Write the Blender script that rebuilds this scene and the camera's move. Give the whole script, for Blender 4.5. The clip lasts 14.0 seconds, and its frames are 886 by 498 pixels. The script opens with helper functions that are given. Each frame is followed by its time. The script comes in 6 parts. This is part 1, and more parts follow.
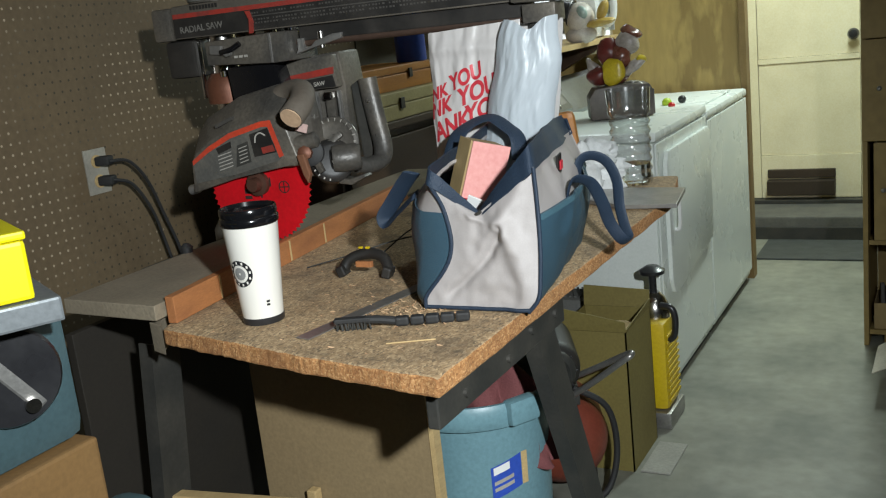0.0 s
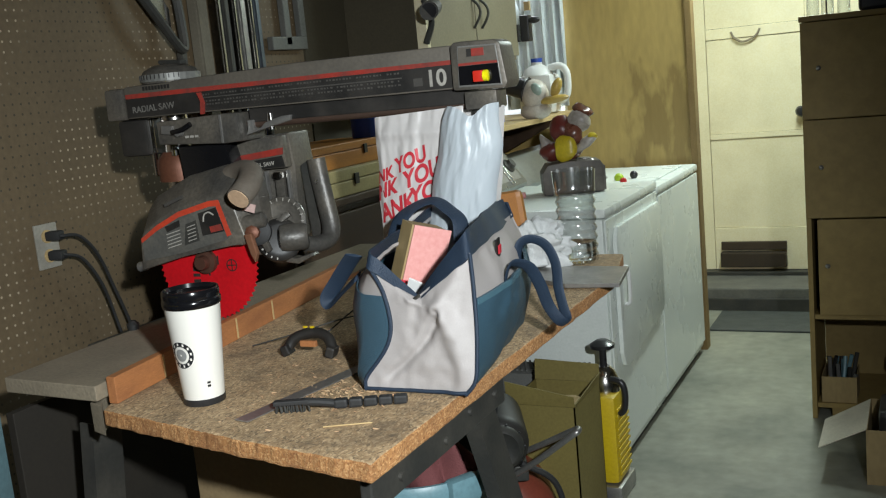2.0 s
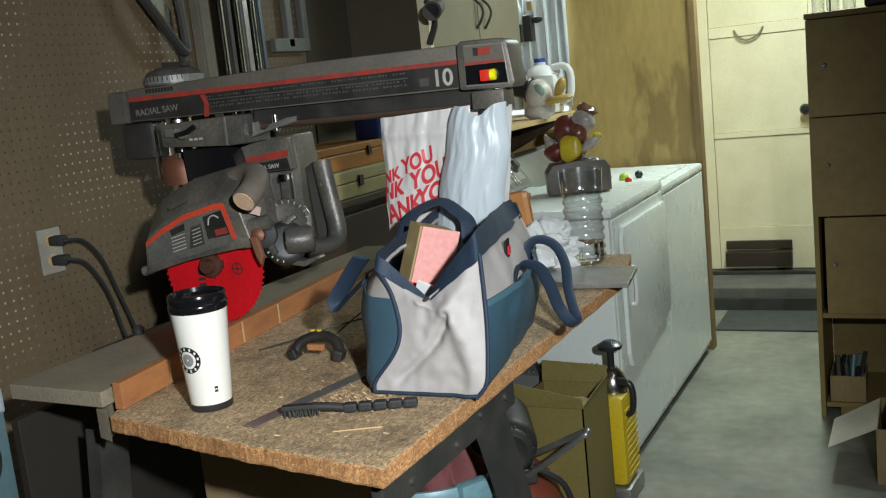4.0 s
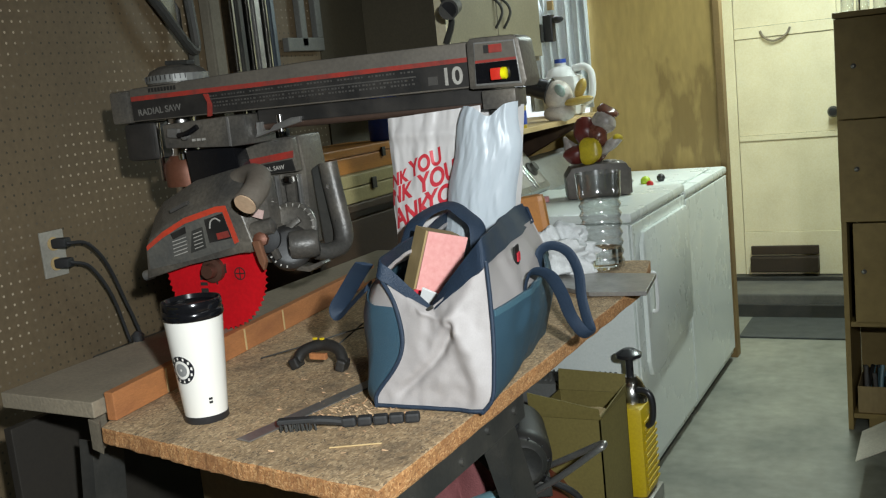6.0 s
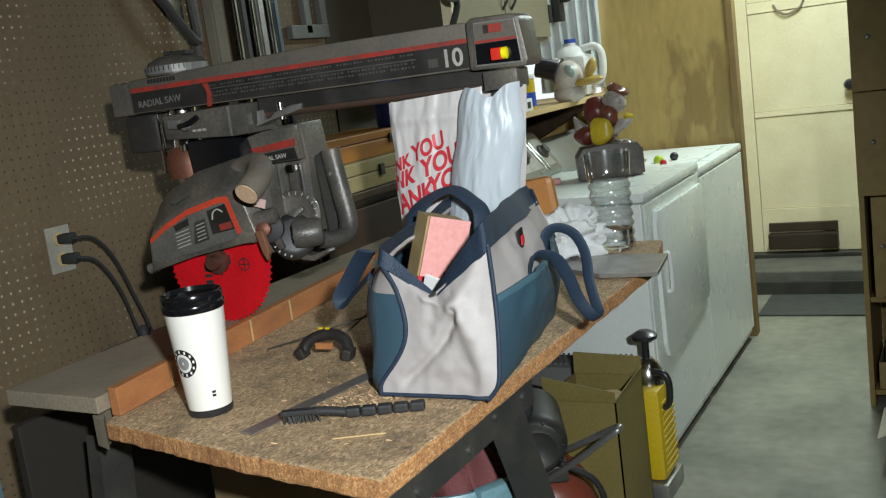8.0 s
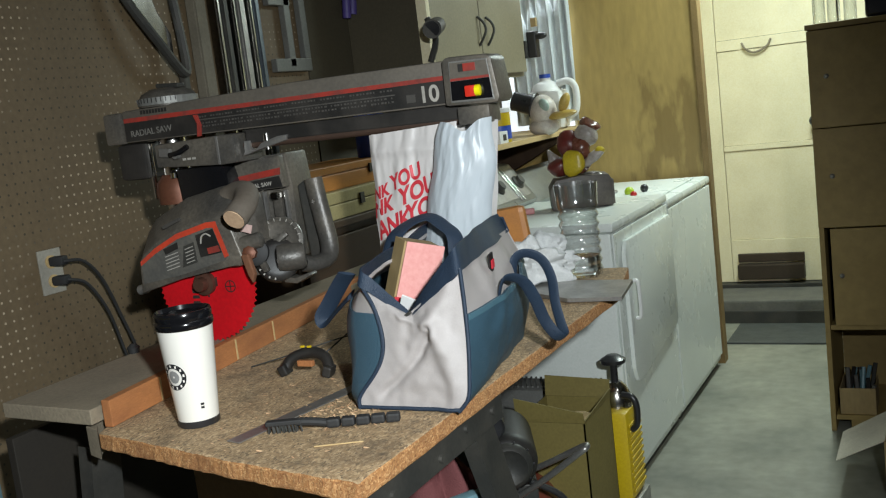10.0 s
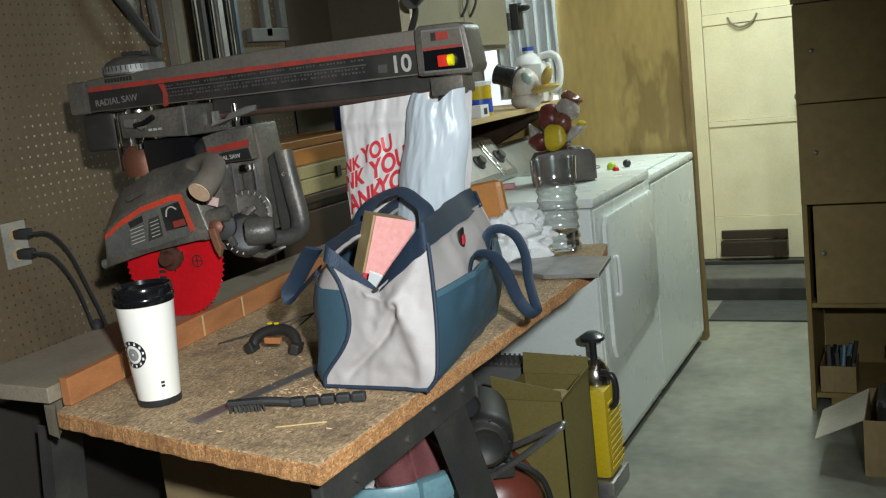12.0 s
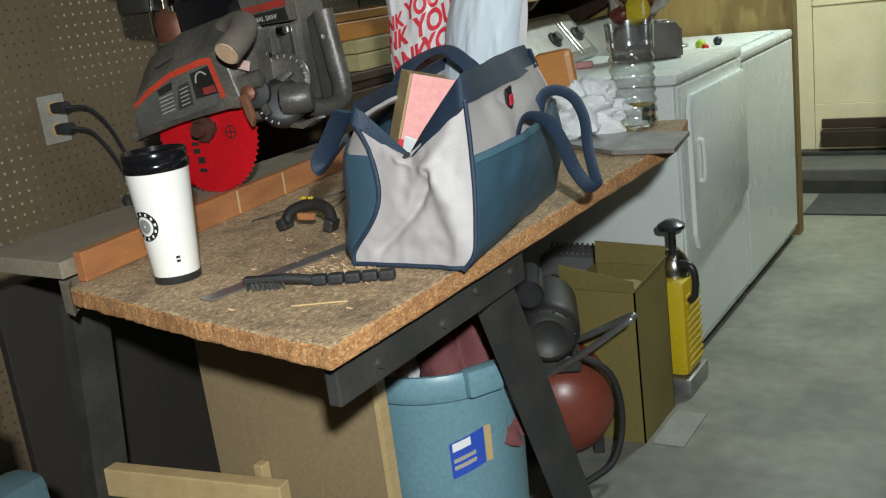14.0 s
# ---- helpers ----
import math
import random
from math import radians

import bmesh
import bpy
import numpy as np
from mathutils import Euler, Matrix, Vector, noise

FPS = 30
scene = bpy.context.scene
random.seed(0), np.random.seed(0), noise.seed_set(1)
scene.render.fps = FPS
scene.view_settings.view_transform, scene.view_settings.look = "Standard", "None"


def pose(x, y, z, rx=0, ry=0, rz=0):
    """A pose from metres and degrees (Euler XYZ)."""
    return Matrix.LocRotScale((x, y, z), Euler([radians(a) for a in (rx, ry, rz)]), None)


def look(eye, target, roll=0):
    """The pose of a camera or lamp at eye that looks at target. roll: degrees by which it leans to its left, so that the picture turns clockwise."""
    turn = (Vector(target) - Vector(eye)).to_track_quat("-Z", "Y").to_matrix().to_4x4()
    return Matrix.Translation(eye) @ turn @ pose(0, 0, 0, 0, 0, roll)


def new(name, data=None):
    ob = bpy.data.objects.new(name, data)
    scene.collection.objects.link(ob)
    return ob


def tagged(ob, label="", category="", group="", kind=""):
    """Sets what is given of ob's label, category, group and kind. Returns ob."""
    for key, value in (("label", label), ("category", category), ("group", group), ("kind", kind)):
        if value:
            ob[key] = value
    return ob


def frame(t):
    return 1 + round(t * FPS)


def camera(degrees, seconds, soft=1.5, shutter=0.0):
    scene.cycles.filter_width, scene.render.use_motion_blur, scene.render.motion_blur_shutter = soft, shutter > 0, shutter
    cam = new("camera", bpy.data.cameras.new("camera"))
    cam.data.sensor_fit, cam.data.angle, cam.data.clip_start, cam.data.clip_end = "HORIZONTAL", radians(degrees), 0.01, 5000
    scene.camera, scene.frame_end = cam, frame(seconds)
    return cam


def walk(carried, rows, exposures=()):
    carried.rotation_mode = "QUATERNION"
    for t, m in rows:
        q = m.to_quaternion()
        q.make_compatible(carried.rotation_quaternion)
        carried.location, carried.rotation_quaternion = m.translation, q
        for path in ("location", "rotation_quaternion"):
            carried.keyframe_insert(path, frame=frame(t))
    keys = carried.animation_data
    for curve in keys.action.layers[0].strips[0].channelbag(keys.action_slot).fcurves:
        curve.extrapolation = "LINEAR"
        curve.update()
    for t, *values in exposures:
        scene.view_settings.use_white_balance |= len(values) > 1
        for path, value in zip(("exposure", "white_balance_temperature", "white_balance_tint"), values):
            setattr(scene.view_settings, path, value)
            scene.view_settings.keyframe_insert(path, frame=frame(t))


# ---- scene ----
cam = camera(48.2, 14.0, soft=1.2)
PATH = [
    (0, (-0.093, 0.076, 1.385), (-1.028, 1.785, 0.932), -6.3),
    (0.5, (-0.06, 0.075, 1.422), (-0.961, 1.828, 1.082), -5.6),
    (1, (-0.049, 0.077, 1.421), (-0.937, 1.84, 1.102), -5.6),
    (1.5, (-0.039, 0.077, 1.421), (-0.912, 1.846, 1.09), -5.1),
    (2, (-0.037, 0.074, 1.419), (-0.912, 1.841, 1.085), -5.5),
    (2.5, (-0.023, 0.082, 1.417), (-0.866, 1.863, 1.075), -5.6),
    (3, (-0.039, 0.084, 1.418), (-0.898, 1.857, 1.076), -5.4),
    (3.5, (-0.048, 0.085, 1.417), (-0.922, 1.852, 1.077), -5.3),
    (4, (-0.057, 0.087, 1.416), (-0.935, 1.853, 1.086), -6.0),
    (6.5, (-0.066, 0.199, 1.405), (-1.007, 1.935, 1.086), -6.1),
    (7, (-0.064, 0.22, 1.402), (-1.03, 1.942, 1.081), -6.7),
    (7.5, (-0.061, 0.227, 1.393), (-1.032, 1.941, 1.048), -7.5),
    (8, (-0.056, 0.21, 1.397), (-1.012, 1.933, 1.053), -7.6),
    (8.5, (-0.04, 0.174, 1.405), (-0.978, 1.911, 1.084), -6.4),
    (11, (0.017, 0.098, 1.405), (-0.888, 1.858, 1.119), -7.3),
    (11.5, (0.005, 0.113, 1.4), (-0.897, 1.871, 1.088), -6.4),
    (12, (0.008, 0.166, 1.394), (-0.886, 1.922, 1.051), -6.5),
    (12.5, (-0.007, 0.243, 1.367), (-0.959, 1.949, 0.942), -8.4),
    (13, (-0.01, 0.32, 1.358), (-0.984, 2.009, 0.915), -8.2),
    (13.5, (-0.008, 0.348, 1.358), (-1.035, 2.01, 0.93), -8.3),
    (14, (-0.018, 0.354, 1.299), (-1.069, 1.974, 0.781), -7.4),
]
walk(cam, [(t, look(eye, target, roll)) for t, eye, target, roll in PATH])

# ---- light ----
world = bpy.data.worlds.new("world")
scene.world = world
world.use_nodes = True
world.node_tree.nodes["Background"].inputs[0].default_value = (0.9, 0.95, 1.0, 1)
world.node_tree.nodes["Background"].inputs[1].default_value = 0.003


def area_lamp(name, eye, target, size, size_y, watts, colour):
    d = bpy.data.lights.new(name, "AREA")
    d.shape, d.size, d.size_y, d.energy, d.color = "RECTANGLE", size, size_y, watts, colour
    ob = new(name, d)
    ob.matrix_world = look(eye, target)
    return ob


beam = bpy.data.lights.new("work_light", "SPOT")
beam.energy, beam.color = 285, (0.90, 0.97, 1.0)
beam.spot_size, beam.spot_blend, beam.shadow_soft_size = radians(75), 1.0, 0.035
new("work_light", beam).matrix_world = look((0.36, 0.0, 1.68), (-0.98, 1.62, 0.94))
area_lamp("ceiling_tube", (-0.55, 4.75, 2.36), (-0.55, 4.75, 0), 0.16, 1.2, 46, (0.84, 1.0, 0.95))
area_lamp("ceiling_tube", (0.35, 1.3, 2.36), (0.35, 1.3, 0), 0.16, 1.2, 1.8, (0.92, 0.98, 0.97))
area_lamp("window_light", (-1.79, 4.80, 1.75), (-1.6, 3.5, 1.3), 0.3, 0.9, 5, (0.85, 0.94, 1.0))
scene.view_settings.exposure = 0.0


# ---- materials ----
def mat(name, colour, rough=0.6, metal=0.0, second=None, scale=8.0, bump=0.1, fine=120.0, stretch=(1, 1, 1), amount=0.6, coat=0.0, spec=0.5, fine_mix=0.25):
    m = bpy.data.materials.new(name)
    m.use_nodes = True
    nt = m.node_tree
    b = nt.nodes["Principled BSDF"]
    b.inputs["Roughness"].default_value, b.inputs["Metallic"].default_value = rough, metal
    b.inputs["Coat Weight"].default_value = coat
    b.inputs["Specular IOR Level"].default_value = spec
    second = second or tuple(c * 0.72 for c in colour)
    tc = nt.nodes.new("ShaderNodeTexCoord")
    mp = nt.nodes.new("ShaderNodeMapping")
    mp.inputs["Scale"].default_value = stretch
    nt.links.new(tc.outputs["Object"], mp.inputs[0])
    n1 = nt.nodes.new("ShaderNodeTexNoise")
    n1.inputs["Scale"].default_value, n1.inputs["Detail"].default_value = scale, 6
    n2 = nt.nodes.new("ShaderNodeTexNoise")
    n2.inputs["Scale"].default_value, n2.inputs["Detail"].default_value = fine, 4
    for n in (n1, n2):
        nt.links.new(mp.outputs[0], n.inputs["Vector"])
    ramp = nt.nodes.new("ShaderNodeMapRange")
    ramp.inputs[1].default_value, ramp.inputs[2].default_value, ramp.inputs[4].default_value = 0.38, 0.68, amount
    nt.links.new(n1.outputs["Fac"], ramp.inputs[0])
    mix = nt.nodes.new("ShaderNodeMix")
    mix.data_type = "RGBA"
    mix.inputs[6].default_value, mix.inputs[7].default_value = (*colour, 1), (*second, 1)
    nt.links.new(ramp.outputs[0], mix.inputs[0])
    mix2 = nt.nodes.new("ShaderNodeMix")
    mix2.data_type, mix2.blend_type = "RGBA", "OVERLAY"
    mix2.inputs[0].default_value = fine_mix
    nt.links.new(mix.outputs[2], mix2.inputs[6])
    nt.links.new(n2.outputs["Fac"], mix2.inputs[7])
    nt.links.new(mix2.outputs[2], b.inputs["Base Color"])
    rr = nt.nodes.new("ShaderNodeMapRange")
    rr.inputs[3].default_value, rr.inputs[4].default_value = max(0.02, rough - 0.1), min(1, rough + 0.12)
    nt.links.new(n1.outputs["Fac"], rr.inputs[0])
    nt.links.new(rr.outputs[0], b.inputs["Roughness"])
    if bump:
        bp = nt.nodes.new("ShaderNodeBump")
        bp.inputs["Strength"].default_value, bp.inputs["Distance"].default_value = bump, 0.004
        nt.links.new(n2.outputs["Fac"], bp.inputs["Height"])
        nt.links.new(bp.outputs[0], b.inputs["Normal"])
    return m


def node_mix(nt, fac, a, b, blend="MIX"):
    mx = nt.nodes.new("ShaderNodeMix")
    mx.data_type, mx.blend_type = "RGBA", blend
    for sock, v in ((mx.inputs[0], fac), (mx.inputs[6], a), (mx.inputs[7], b)):
        if isinstance(v, bpy.types.NodeSocket):
            nt.links.new(v, sock)
        elif isinstance(v, (int, float)):
            sock.default_value = v
        else:
            sock.default_value = (*v, 1)
    return mx.outputs[2]


def pegboard_material():
    m = mat("pegboard", (0.140, 0.099, 0.054), 0.62, second=(0.092, 0.066, 0.038), scale=2.0, bump=0.04, fine=60)
    nt = m.node_tree
    b = nt.nodes["Principled BSDF"]
    old = b.inputs["Base Color"].links[0].from_socket
    geo = nt.nodes.new("ShaderNodeNewGeometry")
    mul = nt.nodes.new("ShaderNodeVectorMath")
    mul.operation = "SCALE"
    mul.inputs["Scale"].default_value = 1 / 0.0254
    nt.links.new(geo.outputs["Position"], mul.inputs[0])
    fr = nt.nodes.new("ShaderNodeVectorMath")
    fr.operation = "FRACTION"
    nt.links.new(mul.outputs[0], fr.inputs[0])
    sub = nt.nodes.new("ShaderNodeVectorMath")
    sub.operation = "SUBTRACT"
    sub.inputs[1].default_value = (0.5, 0.5, 0.5)
    nt.links.new(fr.outputs[0], sub.inputs[0])
    flat = nt.nodes.new("ShaderNodeVectorMath")
    flat.operation = "MULTIPLY"
    flat.inputs[1].default_value = (0, 1, 1)
    nt.links.new(sub.outputs[0], flat.inputs[0])
    ln = nt.nodes.new("ShaderNodeVectorMath")
    ln.operation = "LENGTH"
    nt.links.new(flat.outputs[0], ln.inputs[0])
    lt = nt.nodes.new("ShaderNodeMath")
    lt.operation = "LESS_THAN"
    lt.inputs[1].default_value = 0.12
    nt.links.new(ln.outputs["Value"], lt.inputs[0])
    nz = nt.nodes.new("ShaderNodeTexNoise")
    nz.inputs["Scale"].default_value = 3.5
    nt.links.new(geo.outputs["Position"], nz.inputs["Vector"])
    cr = nt.nodes.new("ShaderNodeMapRange")
    cr.inputs[1].default_value, cr.inputs[2].default_value = 0.45, 0.6
    nt.links.new(nz.outputs["Fac"], cr.inputs[0])
    # holes are dark, with patches painted pale for the sheen on them
    hole = node_mix(nt, cr.outputs[0], (0.05, 0.04, 0.025), (0.42, 0.34, 0.24))
    nt.links.new(node_mix(nt, lt.outputs[0], old, hole), b.inputs["Base Color"])
    return m


def stained_plywood():
    m = mat("stained_plywood", (0.44, 0.31, 0.105), 0.5, second=(0.36, 0.25, 0.085), scale=3, bump=0.05, fine=40, stretch=(1, 1, 0.25))
    nt = m.node_tree
    b = nt.nodes["Principled BSDF"]
    old = b.inputs["Base Color"].links[0].from_socket
    geo = nt.nodes.new("ShaderNodeNewGeometry")
    d = nt.nodes.new("ShaderNodeVectorMath")
    d.operation = "SUBTRACT"
    d.inputs[1].default_value = (-1.17, 4.84, 1.14)
    nt.links.new(geo.outputs["Position"], d.inputs[0])
    sc = nt.nodes.new("ShaderNodeVectorMath")
    sc.operation = "MULTIPLY"
    sc.inputs[1].default_value = (5.0, 0, 4.0)
    nt.links.new(d.outputs[0], sc.inputs[0])
    ln = nt.nodes.new("ShaderNodeVectorMath")
    ln.operation = "LENGTH"
    nt.links.new(sc.outputs[0], ln.inputs[0])
    mp = nt.nodes.new("ShaderNodeMapping")
    mp.inputs["Scale"].default_value = (15, 9, 4.5)
    nt.links.new(geo.outputs["Position"], mp.inputs[0])
    nz = nt.nodes.new("ShaderNodeTexNoise")
    nz.inputs["Scale"].default_value, nz.inputs["Detail"].default_value = 1.0, 5
    nt.links.new(mp.outputs[0], nz.inputs["Vector"])
    ad = nt.nodes.new("ShaderNodeMath")
    ad.operation = "MULTIPLY_ADD"
    ad.inputs[1].default_value = 4.4
    nt.links.new(nz.outputs["Fac"], ad.inputs[0])
    nt.links.new(ln.outputs["Value"], ad.inputs[2])
    mr = nt.nodes.new("ShaderNodeMapRange")
    mr.inputs[1].default_value, mr.inputs[2].default_value = 3.15, 2.55
    mr.inputs[3].default_value, mr.inputs[4].default_value = 0.0, 0.6
    nt.links.new(ad.outputs[0], mr.inputs[0])
    nt.links.new(node_mix(nt, mr.outputs[0], old, (0.17, 0.105, 0.032)), b.inputs["Base Color"])
    return m


def chip_material(name, base, pale, dirt, chips, stains):
    """Pressed wood chips: pale and dark flakes of random tone, pits, and broad dirt."""
    m = bpy.data.materials.new(name)
    m.use_nodes = True
    nt = m.node_tree
    b = nt.nodes["Principled BSDF"]
    b.inputs["Roughness"].default_value = 0.85
    tc = nt.nodes.new("ShaderNodeTexCoord")
    warp = nt.nodes.new("ShaderNodeTexNoise")
    warp.inputs["Scale"].default_value, warp.inputs["Detail"].default_value = 60, 3
    nt.links.new(tc.outputs["Object"], warp.inputs["Vector"])
    offset = node_mix(nt, 0.012, tc.outputs["Object"], warp.outputs["Color"], "ADD")
    mp = nt.nodes.new("ShaderNodeMapping")
    mp.inputs["Scale"].default_value = (1, 0.55, 1)
    mp.inputs["Rotation"].default_value = (0, 0, 0.5)
    nt.links.new(offset, mp.inputs[0])
    vor = nt.nodes.new("ShaderNodeTexVoronoi")
    vor.inputs["Scale"].default_value = chips
    nt.links.new(mp.outputs[0], vor.inputs["Vector"])
    sep = nt.nodes.new("ShaderNodeSeparateColor")
    nt.links.new(vor.outputs["Color"], sep.inputs[0])

    def ramp(src, lo, hi, out=1.0):
        r = nt.nodes.new("ShaderNodeMapRange")
        r.inputs[1].default_value, r.inputs[2].default_value, r.inputs[4].default_value = lo, hi, out
        nt.links.new(src, r.inputs[0])
        return r.outputs[0]

    def cloud(scale, detail):
        n = nt.nodes.new("ShaderNodeTexNoise")
        n.inputs["Scale"].default_value, n.inputs["Detail"].default_value, n.inputs["Roughness"].default_value = scale, detail, 0.65
        nt.links.new(tc.outputs["Object"], n.inputs["Vector"])
        return n.outputs["Fac"]
    col = node_mix(nt, ramp(sep.outputs[0], 0.45, 1.0), base, pale)
    col = node_mix(nt, ramp(sep.outputs[1], 0.72, 0.95, 0.75), col, dirt)
    col = node_mix(nt, ramp(cloud(stains, 7), 0.50, 0.68, 0.75), col, dirt)
    col = node_mix(nt, ramp(cloud(stains * 5, 5), 0.56, 0.70, 0.6), col, dirt)
    nt.links.new(col, b.inputs["Base Color"])
    bp = nt.nodes.new("ShaderNodeBump")
    bp.inputs["Strength"].default_value, bp.inputs["Distance"].default_value = 0.55, 0.0025
    nt.links.new(node_mix(nt, 0.5, vor.outputs["Color"], cloud(chips * 1.4, 4)), bp.inputs["Height"])
    nt.links.new(bp.outputs[0], b.inputs["Normal"])
    return m


PEG = pegboard_material()
PLY = stained_plywood()
CONCRETE = mat("concrete_floor", (0.245, 0.245, 0.200), 0.5, second=(0.150, 0.155, 0.128), scale=2.6, bump=0.06, fine=18, amount=1.0, fine_mix=0.35)
WALL = mat("brown_wall", (0.062, 0.051, 0.029), 0.7, scale=2)
CEIL = mat("ceiling_board", (0.22, 0.20, 0.16), 0.8, scale=2)
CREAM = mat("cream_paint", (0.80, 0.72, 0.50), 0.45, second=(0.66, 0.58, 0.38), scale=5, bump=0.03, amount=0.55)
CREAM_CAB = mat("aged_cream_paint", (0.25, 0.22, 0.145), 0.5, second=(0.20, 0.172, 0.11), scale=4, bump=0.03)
TAN = mat("tan_cabinet_board", (0.285, 0.20, 0.066), 0.55, second=(0.24, 0.165, 0.055), scale=6, bump=0.05, fine=30)
WHITE_EN = mat("white_enamel", (0.72, 0.76, 0.72), 0.28, second=(0.62, 0.66, 0.62), scale=4, bump=0.0, amount=0.5)
GREY_EN = mat("grey_metal_console", (0.30, 0.31, 0.30), 0.3, 0.6, scale=8)
TABLETOP = chip_material("worn_particle_board", (0.39, 0.258, 0.136), (0.63, 0.46, 0.27), (0.13, 0.095, 0.060), 330, 8.0)
CHIP_EDGE = chip_material("raw_chipboard_edge", (0.43, 0.20, 0.07), (0.64, 0.37, 0.16), (0.21, 0.085, 0.03), 420, 12.0)
FENCE = mat("orange_brown_wood", (0.42, 0.165, 0.055), 0.7, second=(0.23, 0.085, 0.033), scale=7, bump=0.3, fine=90, stretch=(4, 1, 4))
GREYBOARD = mat("dusty_grey_board", (0.25, 0.208, 0.145), 0.85, second=(0.16, 0.135, 0.095), scale=7, bump=0.3, fine=150)
STEEL_DARK = mat("painted_dark_steel", (0.045, 0.045, 0.041), 0.5, 0.3, second=(0.085, 0.078, 0.065), scale=12, bump=0.05)
SAW_GREY = mat("saw_grey_casting", (0.066, 0.062, 0.056), 0.40, 0.2, second=(0.15, 0.130, 0.102), scale=7, bump=0.2, fine=150, amount=0.9, fine_mix=0.5)
SAW_LIGHT = mat("dusty_arm_cover", (0.115, 0.10, 0.08), 0.55, 0.1, second=(0.075, 0.066, 0.054), scale=10, bump=0.1)
SAW_BLACK = mat("black_panel", (0.014, 0.013, 0.012), 0.5, second=(0.038, 0.033, 0.028), scale=14, bump=0.05)
RED_PAINT = mat("red_orange_paint", (0.30, 0.030, 0.020), 0.5, second=(0.14, 0.035, 0.028), scale=24, bump=0, amount=0.8)
BLADE_RED = mat("red_blade_coating", (0.60, 0.008, 0.015), 0.32, 0.1, second=(0.45, 0.006, 0.01), scale=9, bump=0.03)
CHROME = mat("chrome", (0.62, 0.60, 0.57), 0.18, 1.0, scale=10, bump=0.03)
ALU = mat("worn_aluminium", (0.36, 0.35, 0.33), 0.38, 0.75, second=(0.22, 0.21, 0.20), scale=18, bump=0.12)
COPPER = mat("rusty_copper_brown", (0.17, 0.065, 0.036), 0.5, 0.4, scale=12)
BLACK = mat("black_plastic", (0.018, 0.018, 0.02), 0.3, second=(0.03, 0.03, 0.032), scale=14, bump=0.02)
GLOSS_BLACK = mat("glossy_black_plastic", (0.006, 0.006, 0.007), 0.14, second=(0.008, 0.008, 0.009), scale=5, bump=0)
RUBBER = mat("black_rubber", (0.02, 0.02, 0.02), 0.65, scale=14)
WHITE_GLOSS = mat("white_glazed_cup", (0.80, 0.77, 0.70), 0.22, second=(0.76, 0.73, 0.66), scale=3, bump=0, amount=0.3, coat=0.3, fine_mix=0.03)
WHITE_PL = mat("white_plastic", (0.74, 0.74, 0.72), 0.4, second=(0.68, 0.68, 0.66), scale=6, bump=0.02, fine_mix=0.05)
BAG_GREY = mat("pale_grey_nylon", (0.41, 0.375, 0.36), 0.55, second=(0.35, 0.32, 0.305), scale=5, bump=0.14, fine=520, fine_mix=0.12)
BAG_TEAL = mat("teal_nylon", (0.045, 0.098, 0.138), 0.5, second=(0.034, 0.078, 0.112), scale=6, bump=0.35, fine=420, fine_mix=0.2)
BAG_NAVY = mat("navy_webbing", (0.015, 0.030, 0.055), 0.6, second=(0.011, 0.022, 0.042), scale=10, bump=0.5, fine=380)
PINK = mat("pink_carton", (0.72, 0.33, 0.30), 0.5, second=(0.64, 0.28, 0.26), scale=6, bump=0.02, amount=0.4)
KRAFT = mat("brown_carton", (0.33, 0.24, 0.11), 0.75, second=(0.27, 0.19, 0.08), scale=5, bump=0.08, fine=60, stretch=(1, 1, 0.4))
KRAFT_DARK = mat("olive_brown_carton", (0.185, 0.148, 0.040), 0.7, second=(0.165, 0.128, 0.036), scale=5, bump=0.05)
PANEL_TAN = mat("tan_hardboard", (0.28, 0.205, 0.11), 0.55, second=(0.24, 0.17, 0.09), scale=3, bump=0.04)
TEAL_PL = mat("blue_grey_plastic", (0.145, 0.265, 0.30), 0.4, second=(0.12, 0.225, 0.26), scale=6, bump=0.06)
RAG_PURPLE = mat("maroon_cloth", (0.15, 0.045, 0.045), 0.9, second=(0.12, 0.038, 0.04), scale=12, bump=0.5, fine=300)
RAG_WHITE = mat("white_cloth", (0.62, 0.63, 0.62), 0.9, second=(0.50, 0.52, 0.52), scale=9, bump=0.4, fine=200)
TANK_RED = mat("dull_red_tank_paint", (0.21, 0.05, 0.03), 0.35, second=(0.15, 0.034, 0.022), scale=6, bump=0.05)
YELLOW = mat("yellow_paint", (0.62, 0.44, 0.012), 0.4, second=(0.54, 0.37, 0.012), scale=6, bump=0.02)
YELLOW_BRIGHT = mat("bright_yellow_plastic", (0.85, 0.75, 0.005), 0.4, second=(0.80, 0.68, 0.005), scale=6, bump=0, amount=0.3)
ORANGE_BOX = mat("orange_varnished_wood", (0.46, 0.19, 0.04), 0.35, second=(0.34, 0.13, 0.03), scale=6, bump=0.05, stretch=(3, 0.5, 3))
CREAM_BOX = mat("cream_wood", (0.42, 0.36, 0.17), 0.5, second=(0.33, 0.27, 0.12), scale=7, bump=0.05)
WALNUT = mat("dark_brown_wood", (0.045, 0.025, 0.013), 0.45, second=(0.07, 0.04, 0.02), scale=8, bump=0.1, stretch=(3, 0.5, 3))
PINE = mat("pale_pine", (0.50, 0.36, 0.17), 0.6, second=(0.40, 0.27, 0.12), scale=8, bump=0.1, stretch=(3, 0.5, 3))
CURTAIN = mat("white_curtain_cloth", (0.70, 0.75, 0.76), 0.85, scale=6, bump=0.1)
